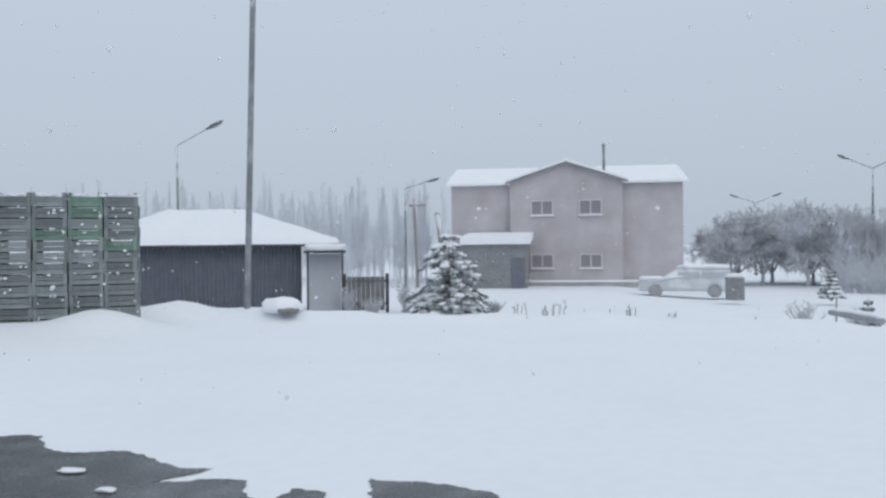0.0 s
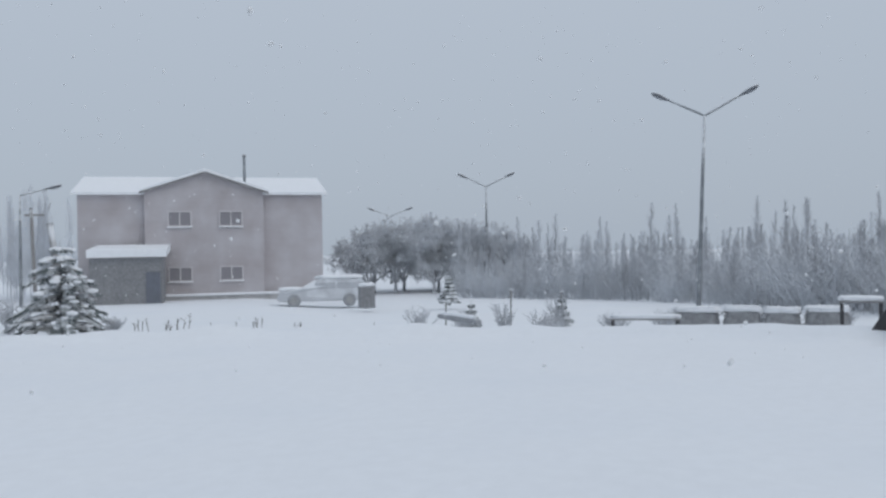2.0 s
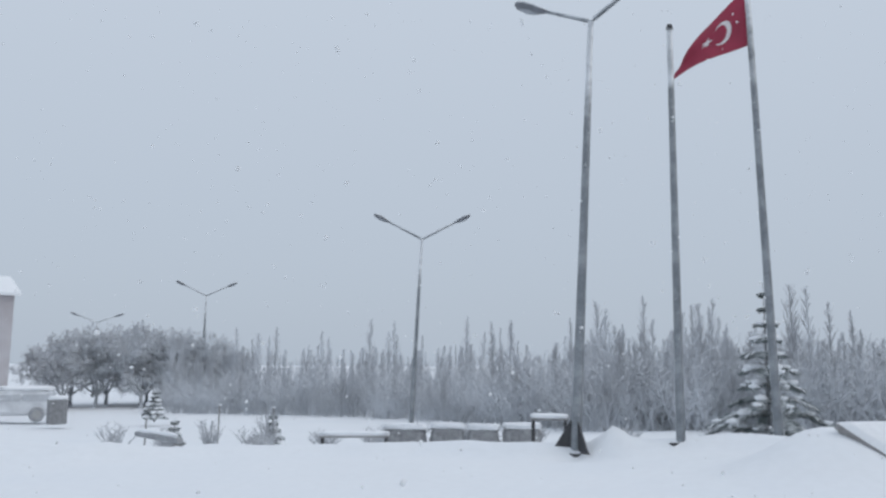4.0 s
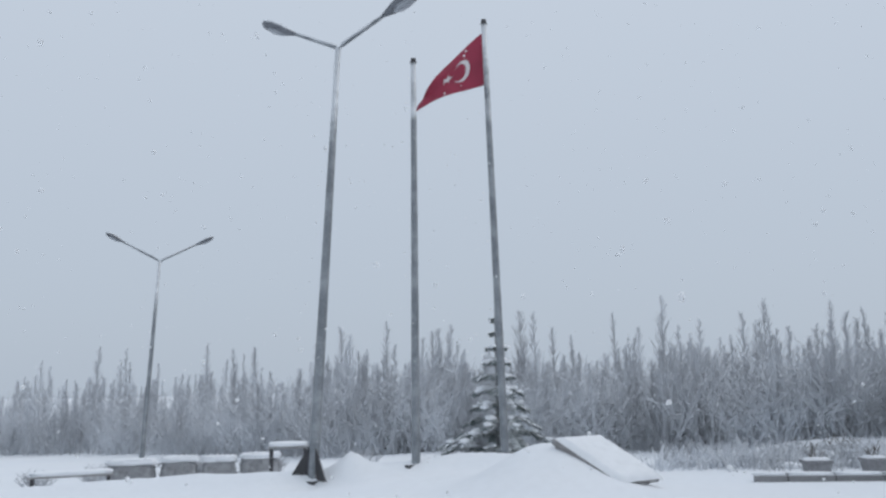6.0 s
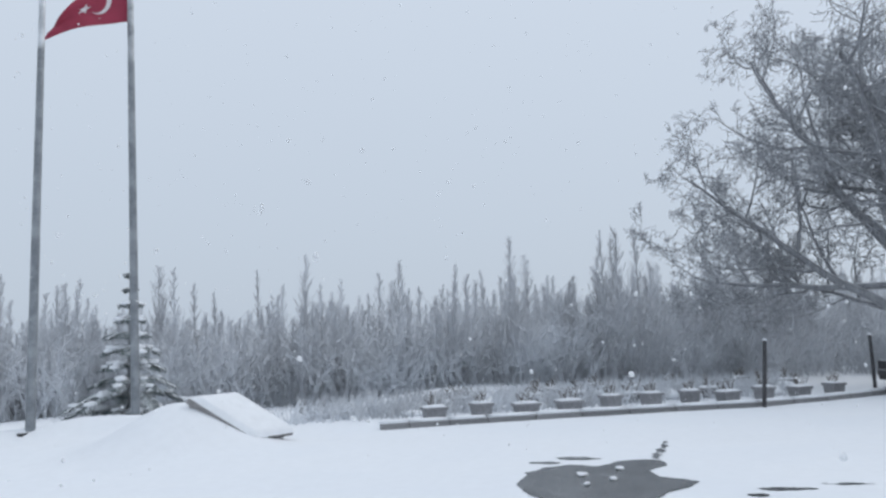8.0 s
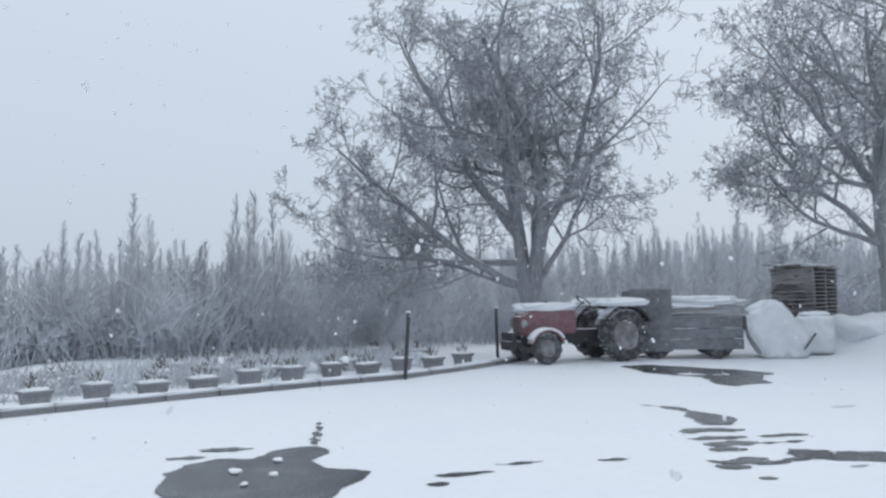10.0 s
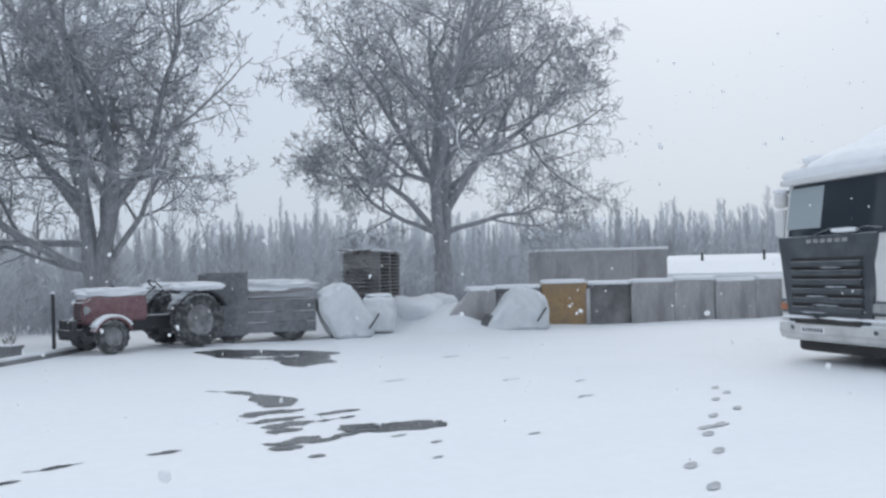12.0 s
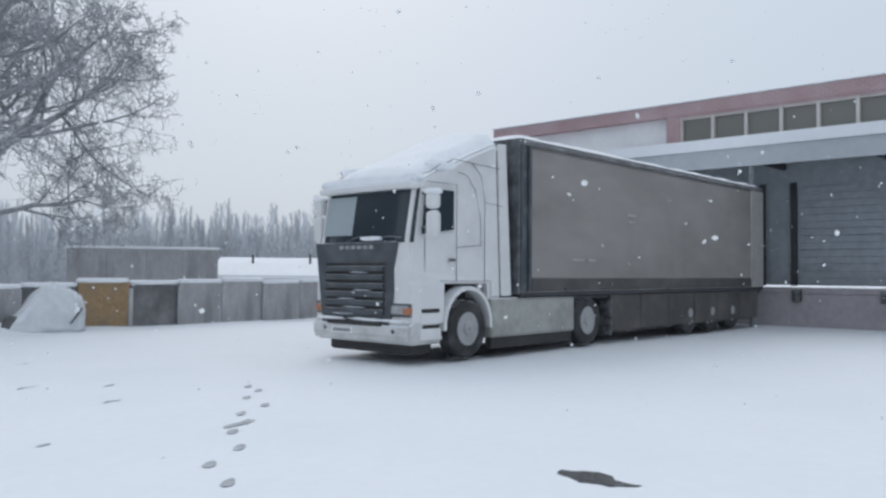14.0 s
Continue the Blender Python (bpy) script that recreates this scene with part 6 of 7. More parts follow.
def lorry():
    e = thing("articulated_lorry", pose(7.75, -14.3, 0.07, 0, 0, 67.2), "white lorry with a dirty grey curtain-side trailer, snow on top", "lorry")
    # cab shell by side outline, rounded
    side = [(1.36, 1.02), (1.42, 1.5), (1.37, 2.0), (1.21, 2.9), (0.98, 3.08), (0.3, 3.36), (-0.1, 3.54), (-0.95, 3.86), (-0.95, 1.0), (-0.62, 1.0), (-0.6, 1.28), (0.66, 1.28), (0.7, 1.02)]
    bm = bmesh.new()
    prism(bm, side, -1.2, 1.2)
    for v in bm.verts:
        if v.co.z > 3.0:
            v.co.y *= 1 - 0.1 * (v.co.z - 3.0)
        if v.co.x > 1.0:
            v.co.y *= 0.965
    bmesh.ops.bevel(bm, geom=[g for g in bm.edges if abs(g.verts[0].co.y) > 1.0 and abs(g.verts[1].co.y) > 1.0 and g.verts[0].co.y * g.verts[1].co.y > 0], offset=0.06, segments=3, affect="EDGES")
    cab = part("cab", bm, CAB_WHITE, e, "white high-roofed cab")
    # windscreen with sun visor
    bm = bmesh.new()

    def on_front(z):
        return 1.37 + (1.2 - 1.37) * (z - 2.0)
    n = 14
    rows = []
    for j in range(7):
        z = 1.96 + 0.9 * j / 6
        rows.append([bm.verts.new((on_front(z) + 0.014 - 0.085 * (2 * i / n - 1) ** 6 + 0.02, (2 * i / n - 1) * (1.175 - 0.02 * j / 6), z)) for i in range(n + 1)])
    for a, b in zip(rows, rows[1:]):
        for i in range(n):
            bm.faces.new((a[i], a[i + 1], b[i + 1], b[i]))
    part("windscreen", bm, GLASS, cab, "dark windscreen with snow along its foot", True)
    bm = bmesh.new()
    box(bm, 0, 0.012, -1.0, -0.25, 2.1, 2.78, 0.004)
    for v in bm.verts:
        v.co.x += on_front(v.co.z) + 0.038
    part("sun_screen", bm, SHADE, cab, "pale folding screen behind the glass")
    bm = bmesh.new()
    box(bm, 1.12, 1.4, -1.15, 1.15, 2.84, 2.94, 0.03)
    part("sun_visor", bm, CAB_WHITE, cab, "snow-topped sun visor")
    part("visor_snow", lump(0.2, 1.15, 0.2, 5, 0.08, 4, 0.75), SNOW_LUMP, cab, "", True).location = (1.19, 0, 2.91)
    for y in (-0.35, 0.35):
        bm = bmesh.new()
        tube(bm, [(1.43, y, 1.99), (1.415, y + 0.3, 2.07), (1.41, y + 0.62, 2.03)], [0.014, 0.012, 0.01], 6)
        part("wiper", bm, CAB_GREY, cab)
    part("wiper_snow", lump(0.05, 0.3, 0.07, 2, 0.3, 3, 0.2), SNOW_LUMP, cab, "", True).location = (1.41, 0.25, 2.0)
    # grille
    bm = bmesh.new()
    box(bm, 1.36, 1.43, -0.98, 0.72, 0.5, 1.98, 0.03)
    for v in bm.verts:
        if v.co.z > 1.6:
            v.co.y *= 1.22
    grille = part("grille_panel", bm, GRILLE, cab, "dark grey front panel")
    for k in range(6):
        bm = bmesh.new()
        z = 0.76 + k * 0.145
        box(bm, 1.40, 1.485, -0.86, 0.6, z, z + 0.085, 0.018)
        part("grille_bar", bm, GRILLE, grille)
        bm = bmesh.new()
        box(bm, 1.425, 1.435, -0.88, 0.62, z + 0.087, z + 0.142)
        part("grille_gap", bm, UNDER, grille)
    bm = bmesh.new()
    for k in range(6):
        box(bm, 1.43, 1.442, -0.52 + k * 0.15, -0.42 + k * 0.15, 1.86, 1.92, 0.003)
    part("badge_bar", bm, RIM, grille, "plain metal bars")
    for k, (y, z, w) in enumerate(((-0.12, 0.86, 0.3), (-0.3, 1.0, 0.22), (0.1, 1.15, 0.25), (-0.4, 0.74, 0.28), (0.0, 1.45, 0.2))):
        part("snow_crust", lump(0.02, w, 0.03, k, 0.4, 2, 0.2), SLUSH, grille, "crust of snow on the grille", True).location = (1.478, y, z)
    # bumper
    bm = bmesh.new()
    prism(bm, [(0.62, 0.3), (1.38, 0.28), (1.47, 0.38), (1.46, 0.62), (1.36, 0.7), (0.7, 0.7)], -1.22, 1.22)
    bmesh.ops.bevel(bm, geom=bm.edges[:], offset=0.05, segments=2, affect="EDGES")
    bumper = part("bumper", bm, CAB_DIRTY, e, "white bumper with grime")
    bm = bmesh.new()
    box(bm, 1.44, 1.466, -0.8, 0.56, 0.565, 0.645, 0.008)
    part("lower_intake", bm, UNDER, bumper, "dark slot along the bumper")
    for k, (y, w) in enumerate(((-0.75, 0.35), (0.2, 0.4), (0.85, 0.28))):
        part("bumper_snow", lump(0.03, w, 0.05, k + 3, 0.5, 3, 0.2), SNOW_LUMP, bumper, "", True).location = (1.44, y, 0.645)
    bm = bmesh.new()
    box(bm, 1.468, 1.476, -0.66, -0.14, 0.42, 0.53, 0.003)
    plate = part("number_plate", bm, WHITE_WALL, bumper)
    bm = bmesh.new()
    for k in range(7):
        box(bm, 1.477, 1.48, -0.62 + k * 0.065, -0.58 + k * 0.065, 0.445, 0.505)
    part("plate_bars", bm, CAB_GREY, plate, "plain dark bars")
    for s in (-1, 1):
        y0, y1 = sorted((s * 0.68, s * 1.13))
        bm = bmesh.new()
        box(bm, 1.3, 1.415, y0, y1, 0.775, 0.93, 0.03)
        lamp = part("headlamp", bm, CLEAR_LENS, e, "clear headlamp unit")
        bm = bmesh.new()
        y2, y3 = sorted((s * 0.64, s * 1.185))
        box(bm, 1.2, 1.39, y2, y3, 0.735, 0.965, 0.02)
        part("bezel", bm, CAB_GREY, lamp, "dark lamp surround")
        bm = bmesh.new()
        y2, y3 = sorted((s * 0.66, s * 1.205))
        box(bm, 0.6, 1.37, y2, y3, 0.62, 1.3, 0.02)
        part("corner_panel", bm, CAB_WHITE, e, "white corner panel behind the headlamp")
        bm = bmesh.new()
        lathe(bm, [(0.055, -0.02), (0.055, 0.02)], 14, Matrix.Translation((1.4, s * 0.84, 0.855)) @ Matrix.Rotation(radians(90), 4, "Z"))
        part("reflector", bm, RIM, lamp)
        bm = bmesh.new()
        y0, y1 = sorted((s * 1.0, s * 1.195))
        box(bm, 1.25, 1.42, y0, y1, 0.775, 0.9, 0.03)
        part("indicator", bm, ORANGE, lamp, "orange indicator lens")
        bm = bmesh.new()
        lathe(bm, [(0.035, -0.02), (0.035, 0.02)], 14, Matrix.Translation((1.462, s * 0.85, 0.5)) @ Matrix.Rotation(radians(90), 4, "Z"))
        part("fog_lamp", bm, CAB_GREY, bumper)
        # steps
        for z in (0.36, 0.62):
            bm = bmesh.new()
            y0, y1 = sorted((s * 1.0, s * 1.235))
            box(bm, 0.72, 1.2, y0, y1, z, z + 0.18, 0.02)
            part("step", bm, CAB_WHITE, bumper)
        # Solid dark blocks in place of the shaded step recesses
        for z in (0.548, 0.808):
            bm = bmesh.new()
            y0, y1 = sorted((s * 1.1, s * 1.222))
            box(bm, 0.74, 1.16, y0, y1, z, z + 0.062, 0.006)
            part("step_well", bm, UNDER, bumper, "dark block for the shaded recess over a cab step")
        # side glass and door
        bm = bmesh.new()
        prism(bm, [(1.13, 2.1), (0.38, 2.2), (0.38, 2.86), (1.05, 2.86)], s * 1.17, s * 1.206)
        part("side_window", bm, GLASS, cab)
        # pressed seams of door, sleeper and wind deflector

        def on_side(x, z):
            return (x, s * (1.2 * (1 - 0.1 * max(0, z - 3.0)) * (1 - 0.035 * (x > 1.0)) + 0.001), z)
        for line in ([(0.3, 1.32), (0.3, 2.98), (1.02, 2.98)], [(1.04, 1.15), (1.05, 2.04)], [(0.25, 3.2), (0.0, 3.16), (-0.2, 2.9), (-0.33, 2.45), (-0.36, 1.95), (0.3, 1.9)],
                     [(0.3, 3.42), (-0.06, 3.4), (-0.95, 3.37)], [(-0.16, 3.4), (-0.38, 3.2), (-0.46, 2.75), (-0.46, 1.3)], [(-0.46, 2.72), (-0.95, 2.68)], [(1.06, 3.1), (0.96, 3.14), (0.72, 3.28), (0.3, 3.42)]):
            bm = bmesh.new()
            tube(bm, [on_side(x, z) for x, z in line], [0.007] * len(line), 5)
            part("panel_seam", bm, SEAM, cab)
        part("roof_corner_snow", lump(0.4, 0.09, 0.2, 3 + s, 0.2, 3, 0.2), SNOW_LUMP, cab, "", True).location = (0.55, s * 1.08, 3.2)
        bm = bmesh.new()
        y0, y1 = sorted((s * 1.2, s * 1.235))
        box(bm, 0.36, 0.5, y0, y1, 1.66, 1.71, 0.01)
        part("door_handle", bm, CAB_GREY, cab)
        # mirrors
        bm = bmesh.new()
        y0, y1 = sorted((s * 1.3, s * 1.54))
        box(bm, 1.04, 1.22, y0, y1, 2.0, 2.48, 0.075)
        box(bm, 1.05, 1.23, y0, y1, 2.5, 2.77, 0.07)
        mir = part("mirror", bm, CAB_WHITE, cab, "white mirror housing with snow")
        bm = bmesh.new()
        tube(bm, [(1.12, s * 1.15, 2.78), (1.12, s * 1.42, 2.76)], [0.025, 0.025], 8)
        tube(bm, [(1.12, s * 1.15, 2.2), (1.12, s * 1.42, 2.24)], [0.025, 0.025], 8)
        part("bracket", bm, CAB_GREY, mir)
        part("mirror_snow", lump(0.12, 0.15, 0.1, 4, 0.15, 3), SNOW_LUMP, mir, "", True).location = (1.13, s * 1.41, 2.74)
        # panel that closes the gap behind the cab
        bm = bmesh.new()
        prism(bm, [(-0.955, 1.05), (-0.955, 3.84), (-1.2, 3.86), (-1.24, 1.05)], s * 1.165, s * 1.2)
        for v in bm.verts:
            if v.co.z > 3.0:
                v.co.y *= 1 - 0.1 * (v.co.z - 3.0)
        part("side_extender", bm, CAB_WHITE, cab, "white panel behind the cab")
        # wheel arch
        bm = bmesh.new()
        out = [(0.645 * math.cos(a), 0.56 + 0.68 * math.sin(a)) for a in np.linspace(-0.1, math.pi + 0.1, 14)]
        inn = [(0.58 * math.cos(a), 0.56 + 0.61 * math.sin(a)) for a in np.linspace(math.pi + 0.1, -0.1, 14)]
        prism(bm, out + inn, s * 1.0 if s > 0 else -1.24, 1.24 if s > 0 else -1.0)
        part("wheel_arch", bm, CAB_WHITE, e)
        # fuel tank fairing
        bm = bmesh.new()
        y0, y1 = sorted((s * 0.85, s * 1.22))
        box(bm, -3.35, -0.66, y0, y1, 0.3, 1.02, 0.06)
        part("side_fairing", bm, GRIME, e, "dirty pale side fairing")
    # roof spoiler and snow
    bm = bmesh.new()
    prism(bm, [(0.55, 3.22), (-0.2, 3.6), (-0.95, 3.92), (-0.95, 3.5), (0.5, 3.12)], -1.0, 1.0)
    bmesh.ops.bevel(bm, geom=bm.edges[:], offset=0.08, segments=3, affect="EDGES")
    part("roof_spoiler", bm, CAB_WHITE, cab)
    bm = bmesh.new()
    bmesh.ops.create_grid(bm, x_segments=24, y_segments=16, size=1)
    for v in bm.verts:
        x, y = 0.1 + v.co.x * 1.1, v.co.y * 1.06
        s = (x + 1.0) / 2.2
        z = 3.99 - 0.98 * s ** 0.86
        edge = min(1 - abs(v.co.x), 1 - abs(v.co.y)) / 0.16
        v.co = Vector((x, y, z + 0.02 + 0.1 * min(1, max(edge, 0)) ** 0.5 - 0.26 * max(0, abs(v.co.y) - 0.8) / 0.2 + 0.1 * (1 - (v.co.y) ** 2) + 0.03 * noise.noise(Vector((x * 2, y * 2, 0)))))
    part("roof_snow", bm, SNOW_LUMP, cab, "thick wind-packed snow on the roof", True)
    bm = bmesh.new()
    box(bm, -1.3, -0.97, -1.06, 1.06, 1.05, 3.6, 0.03)
    part("cab_collar", bm, CAB_GREY, e, "dark gap collar behind the cab")
    # low parts under the cab and the tractor unit, some standing in for shade
    # Dark block in place of the shadow below the bumper
    bm = bmesh.new()
    box(bm, 0.7, 1.22, -1.02, 1.02, 0.1, 0.31, 0.06)
    part("bumper_shade", bm, UNDER, e, "dark block for the shade under the bumper")
    bm = bmesh.new()
    box(bm, -0.55, 0.95, -0.7, 0.7, 0.22, 1.2, 0.05)
    part("engine_block", bm, UNDER, e)
    # Dark box in place of the shade under the tractor unit
    bm = bmesh.new()
    box(bm, -4.5, -0.6, -0.8, 0.8, 0.26, 0.7, 0.05)
    part("underbody", bm, UNDER, e)
    for s in (-1, 1):
        bm = bmesh.new()
        y0, y1 = sorted((s * 1.02, s * 1.17))
        box(bm, -3.3, -0.7, y0, y1, 0.1, 0.32, 0.02)
        part("fairing_flap", bm, UNDER, e, "dark rubber lip under the fairing")
        bm = bmesh.new()
        box(bm, -4.75, -4.7, s * 1.06 - 0.2, s * 1.06 + 0.2, 0.14, 1.05, 0.005)
        part("mudflap", bm, RUBBER, e)
    # chassis and wheels
    for y in (-0.42, 0.42):
        bm = bmesh.new()
        box(bm, -5.3, 1.1, y - 0.05, y + 0.05, 0.72, 0.96, 0.01)
        part("chassis_rail", bm, IRON, e)

    def big_wheel(x, s, w=0.32):
        bm = bmesh.new()
        m = Matrix.Translation((x, s * 1.06, 0.5))
        lathe(bm, [(0.29, -w / 2), (0.46, -w / 2), (0.5, -w * 0.38), (0.5, w * 0.38), (0.46, w / 2), (0.29, w / 2)], 30, m, True)
        t = part("wheel", bm, TYRE, e, "dark tyre with snow in its tread")
        bm = bmesh.new()
        lathe(bm, [(0.29, -w * 0.46), (0.255, -w * 0.45), (0.235, -w * 0.4), (0.14, -w * 0.36), (0.11, -w * 0.58), (0.02, -w * 0.6), (0.02, w * 0.6), (0.11, w * 0.58), (0.14, w * 0.36), (0.235, w * 0.4), (0.255, w * 0.45), (0.29, w * 0.46)], 26, m)
        part("rim", bm, RIM, t)
        bm = bmesh.new()
        for k in range(10):
            a = 2 * math.pi * k / 10
            lathe(bm, [(0.018, -w * 0.44), (0.018, w * 0.44)], 6, m @ Matrix.Translation((0.145 * math.cos(a), 0, 0.145 * math.sin(a))))
        part("wheel_nuts", bm, IRON, t)
        for k in range(8):
            a = 2 * math.pi * (k + 0.5) / 8
            bm = bmesh.new()
            lathe(bm, [(0.03, -w * 0.415), (0.03, w * 0.415)], 8, m @ Matrix.Translation((0.198 * math.cos(a), 0, 0.198 * math.sin(a))))
            part("hand_hole", bm, UNDER, t, "dark hole in the rim")
    for x in (0.0, -3.85, -8.6, -9.9, -11.2):
        for s in (-1, 1):
            big_wheel(x, s)
        bm = bmesh.new()
        tube(bm, [(x, -1.0, 0.5), (x, 1.0, 0.5)], [0.09, 0.09], 8)
        part("axle", bm, IRON, e)
    for s in (-1, 1):
        bm = bmesh.new()
        y0, y1 = sorted((s * 0.9, s * 1.2))
        box(bm, -4.55, -3.2, y0, y1, 1.03, 1.08, 0.02)
        part("mudguard", bm, CAB_GREY, e)
    # trailer
    f, r, top, bot = -1.45, -13.3, 4.0, 1.17
    bm = bmesh.new()
    box(bm, r + 0.02, f - 0.3, -1.22, 1.22, bot + 0.02, top - 0.1)
    part("trailer_core", bm, TARP, e)
    for s in (-1, 1):
        # curtain with soft vertical ripples, straps and rail
        bm = bmesh.new()
        n, mrow = 110, 8
        grid = []
        for i in range(n + 1):
            x = f - 0.34 + (r + 0.85 - f + 0.34) * i / n
            col = []
            for j in range(mrow + 1):
                z = bot - 0.05 + (top - 0.13 - bot) * j / mrow
                wob = 0.012 * noise.noise(Vector((x * 2.2, z * 0.4, s))) + 0.008 * math.sin(i * 0.9) * (1 - j / mrow)
                col.append(bm.verts.new((x, s * (1.25 + wob), z)))
            grid.append(col)
        for a, b in zip(grid, grid[1:]):
            for j in range(mrow):
                bm.faces.new((a[j], a[j + 1], b[j + 1], b[j]) if s > 0 else (a[j], b[j], b[j + 1], a[j + 1]))
        part("curtain", bm, TARP, e, "dirty grey-brown side curtain", True)
        bm = bmesh.new()
        y0, y1 = sorted((s * 1.22, s * 1.272))
        box(bm, r + 0.86, f - 0.35, y0, y1, bot - 0.05, bot + 0.2, 0.006)
        part("curtain_hem", bm, SKIRT, e, "grimy dark hem of the curtain")
        for k, (x, z, w) in enumerate(((-3.4, 1.72, 0.45), (-3.9, 1.72, 0.3), (-5.6, 2.75, 0.35), (-5.6, 2.6, 0.3), (-7.4, 3.2, 0.25))):
            bm = bmesh.new()
            y0, y1 = sorted((s * 1.24, s * 1.276))
            box(bm, x - w / 2, x + w / 2, y0, y1, z, z + 0.05)
            part("print_bar", bm, REAR_FRAME, e, "plain pale printed bar")
        bm = bmesh.new()
        y0, y1 = sorted((s * 1.2, s * 1.275))
        box(bm, r, f, y0, y1, top - 0.12, top, 0.015)
        part("cant_rail", bm, DARK_BOARD, e)
        bm = bmesh.new()
        box(bm, r, f, y0, y1, bot - 0.14, bot - 0.055, 0.01)
        part("side_rail", bm, IRON, e)
        bm = bmesh.new()
        box(bm, f - 0.34, f - 0.26, y0, y1, bot - 0.05, top - 0.12, 0.01)
        box(bm, f - 0.06, f, y0, y1, bot - 0.05, top - 0.12, 0.01)
        part("front_post", bm, GRILLE, e)
        bm = bmesh.new()
        box(bm, f - 0.26, f - 0.06, s * 1.2 - 0.01, s * 1.2 + 0.01, bot - 0.05, top - 0.12)
        part("front_infill", bm, CAB_GREY, e, "dark front corner panel")
        bm = bmesh.new()
        box(bm, r - 0.04, r + 0.85, y0, y1, bot - 0.05, top - 0.12, 0.012)
        part("rear_post", bm, REAR_FRAME, e, "grey rear frame")
        # Dark panels added to keep the space under the trailer dark
        for k in range(6):
            bm = bmesh.new()
            y2, y3 = sorted((s * 1.2, s * 1.235))
            box(bm, -12.95 + k * 1.38, -12.95 + k * 1.38 + 1.35, y2, y3, 0.24, 1.02, 0.012)
            part("side_skirt", bm, SKIRT, e, "dark skirt closing the space under the trailer")
        bm = bmesh.new()
        for z in (0.55, 0.8):
            y2, y3 = sorted((s * 1.17, s * 1.2))
            box(bm, -7.8, -4.9, y2, y3, z, z + 0.13, 0.01)
        part("side_guard", bm, GRIME, e)
        for x in (-7.7, -6.3, -5.0):
            bm = bmesh.new()
            y2, y3 = sorted((s * 1.1, s * 1.165))
            box(bm, x, x + 0.06, y2, y3, 0.5, 1.05, 0.005)
            part("guard_bracket", bm, IRON, e)
        bm = bmesh.new()
        y2, y3 = sorted((s * 0.62, s * 0.75))
        box(bm, -5.0, -4.86, y2, y3, 0.12, 1.02, 0.01)
        part("landing_leg", bm, IRON, e)
        # Inset dark block standing in for the shade beneath the trailer
        bm = bmesh.new()
        y2, y3 = sorted((s * 0.6, s * 1.15))
        box(bm, -12.8, -4.8, y2, y3, 0.2, 1.0, 0.03)
        part("under_trailer_shade", bm, UNDER, e)
    bm = bmesh.new()
    box(bm, f, f + 0.05, -1.25, 1.25, bot - 0.1, top, 0.015)
    part("headboard", bm, CAB_GREY, e, "dark trailer headboard")
    bm = bmesh.new()
    box(bm, r - 0.06, r + 0.0, -1.25, 1.25, bot - 0.1, top, 0.015)
    part("rear_doors", bm, REAR_FRAME, e)
    bm = bmesh.new()
    box(bm, r, f, -1.2, 1.2, 0.95, bot - 0.15, 0.01)
    part("trailer_frame", bm, IRON, e)
    bm = bmesh.new()
    bmesh.ops.create_grid(bm, x_segments=90, y_segments=14, size=1)
    for v in bm.verts:
        x, y = (r + f) / 2 + v.co.x * ((f - r) / 2 + 0.03), v.co.y * 1.28
        edge = min((1 - abs(v.co.x)) * 40, (1 - abs(v.co.y)) * 8)
        v.co = Vector((x, y, top - 0.03 - 0.03 * (abs(v.co.y) > 0.99) + 0.12 * min(1, max(edge, 0)) ** 0.5 + 0.035 * noise.noise(Vector((x * 1.5, y * 2, 4)))))
    part("trailer_snow", bm, SNOW_LUMP, e, "even layer of snow on the trailer roof", True)
    for x in np.linspace(r + 1.5, f - 1.5, 7):
        bm = bmesh.new()
        tube(bm, [(x, 1.275, bot - 0.08), (x + 0.05, 1.282, bot + 0.02)], [0.012, 0.012], 6)
        part("curtain_buckle", bm, IRON, e)


lorry()


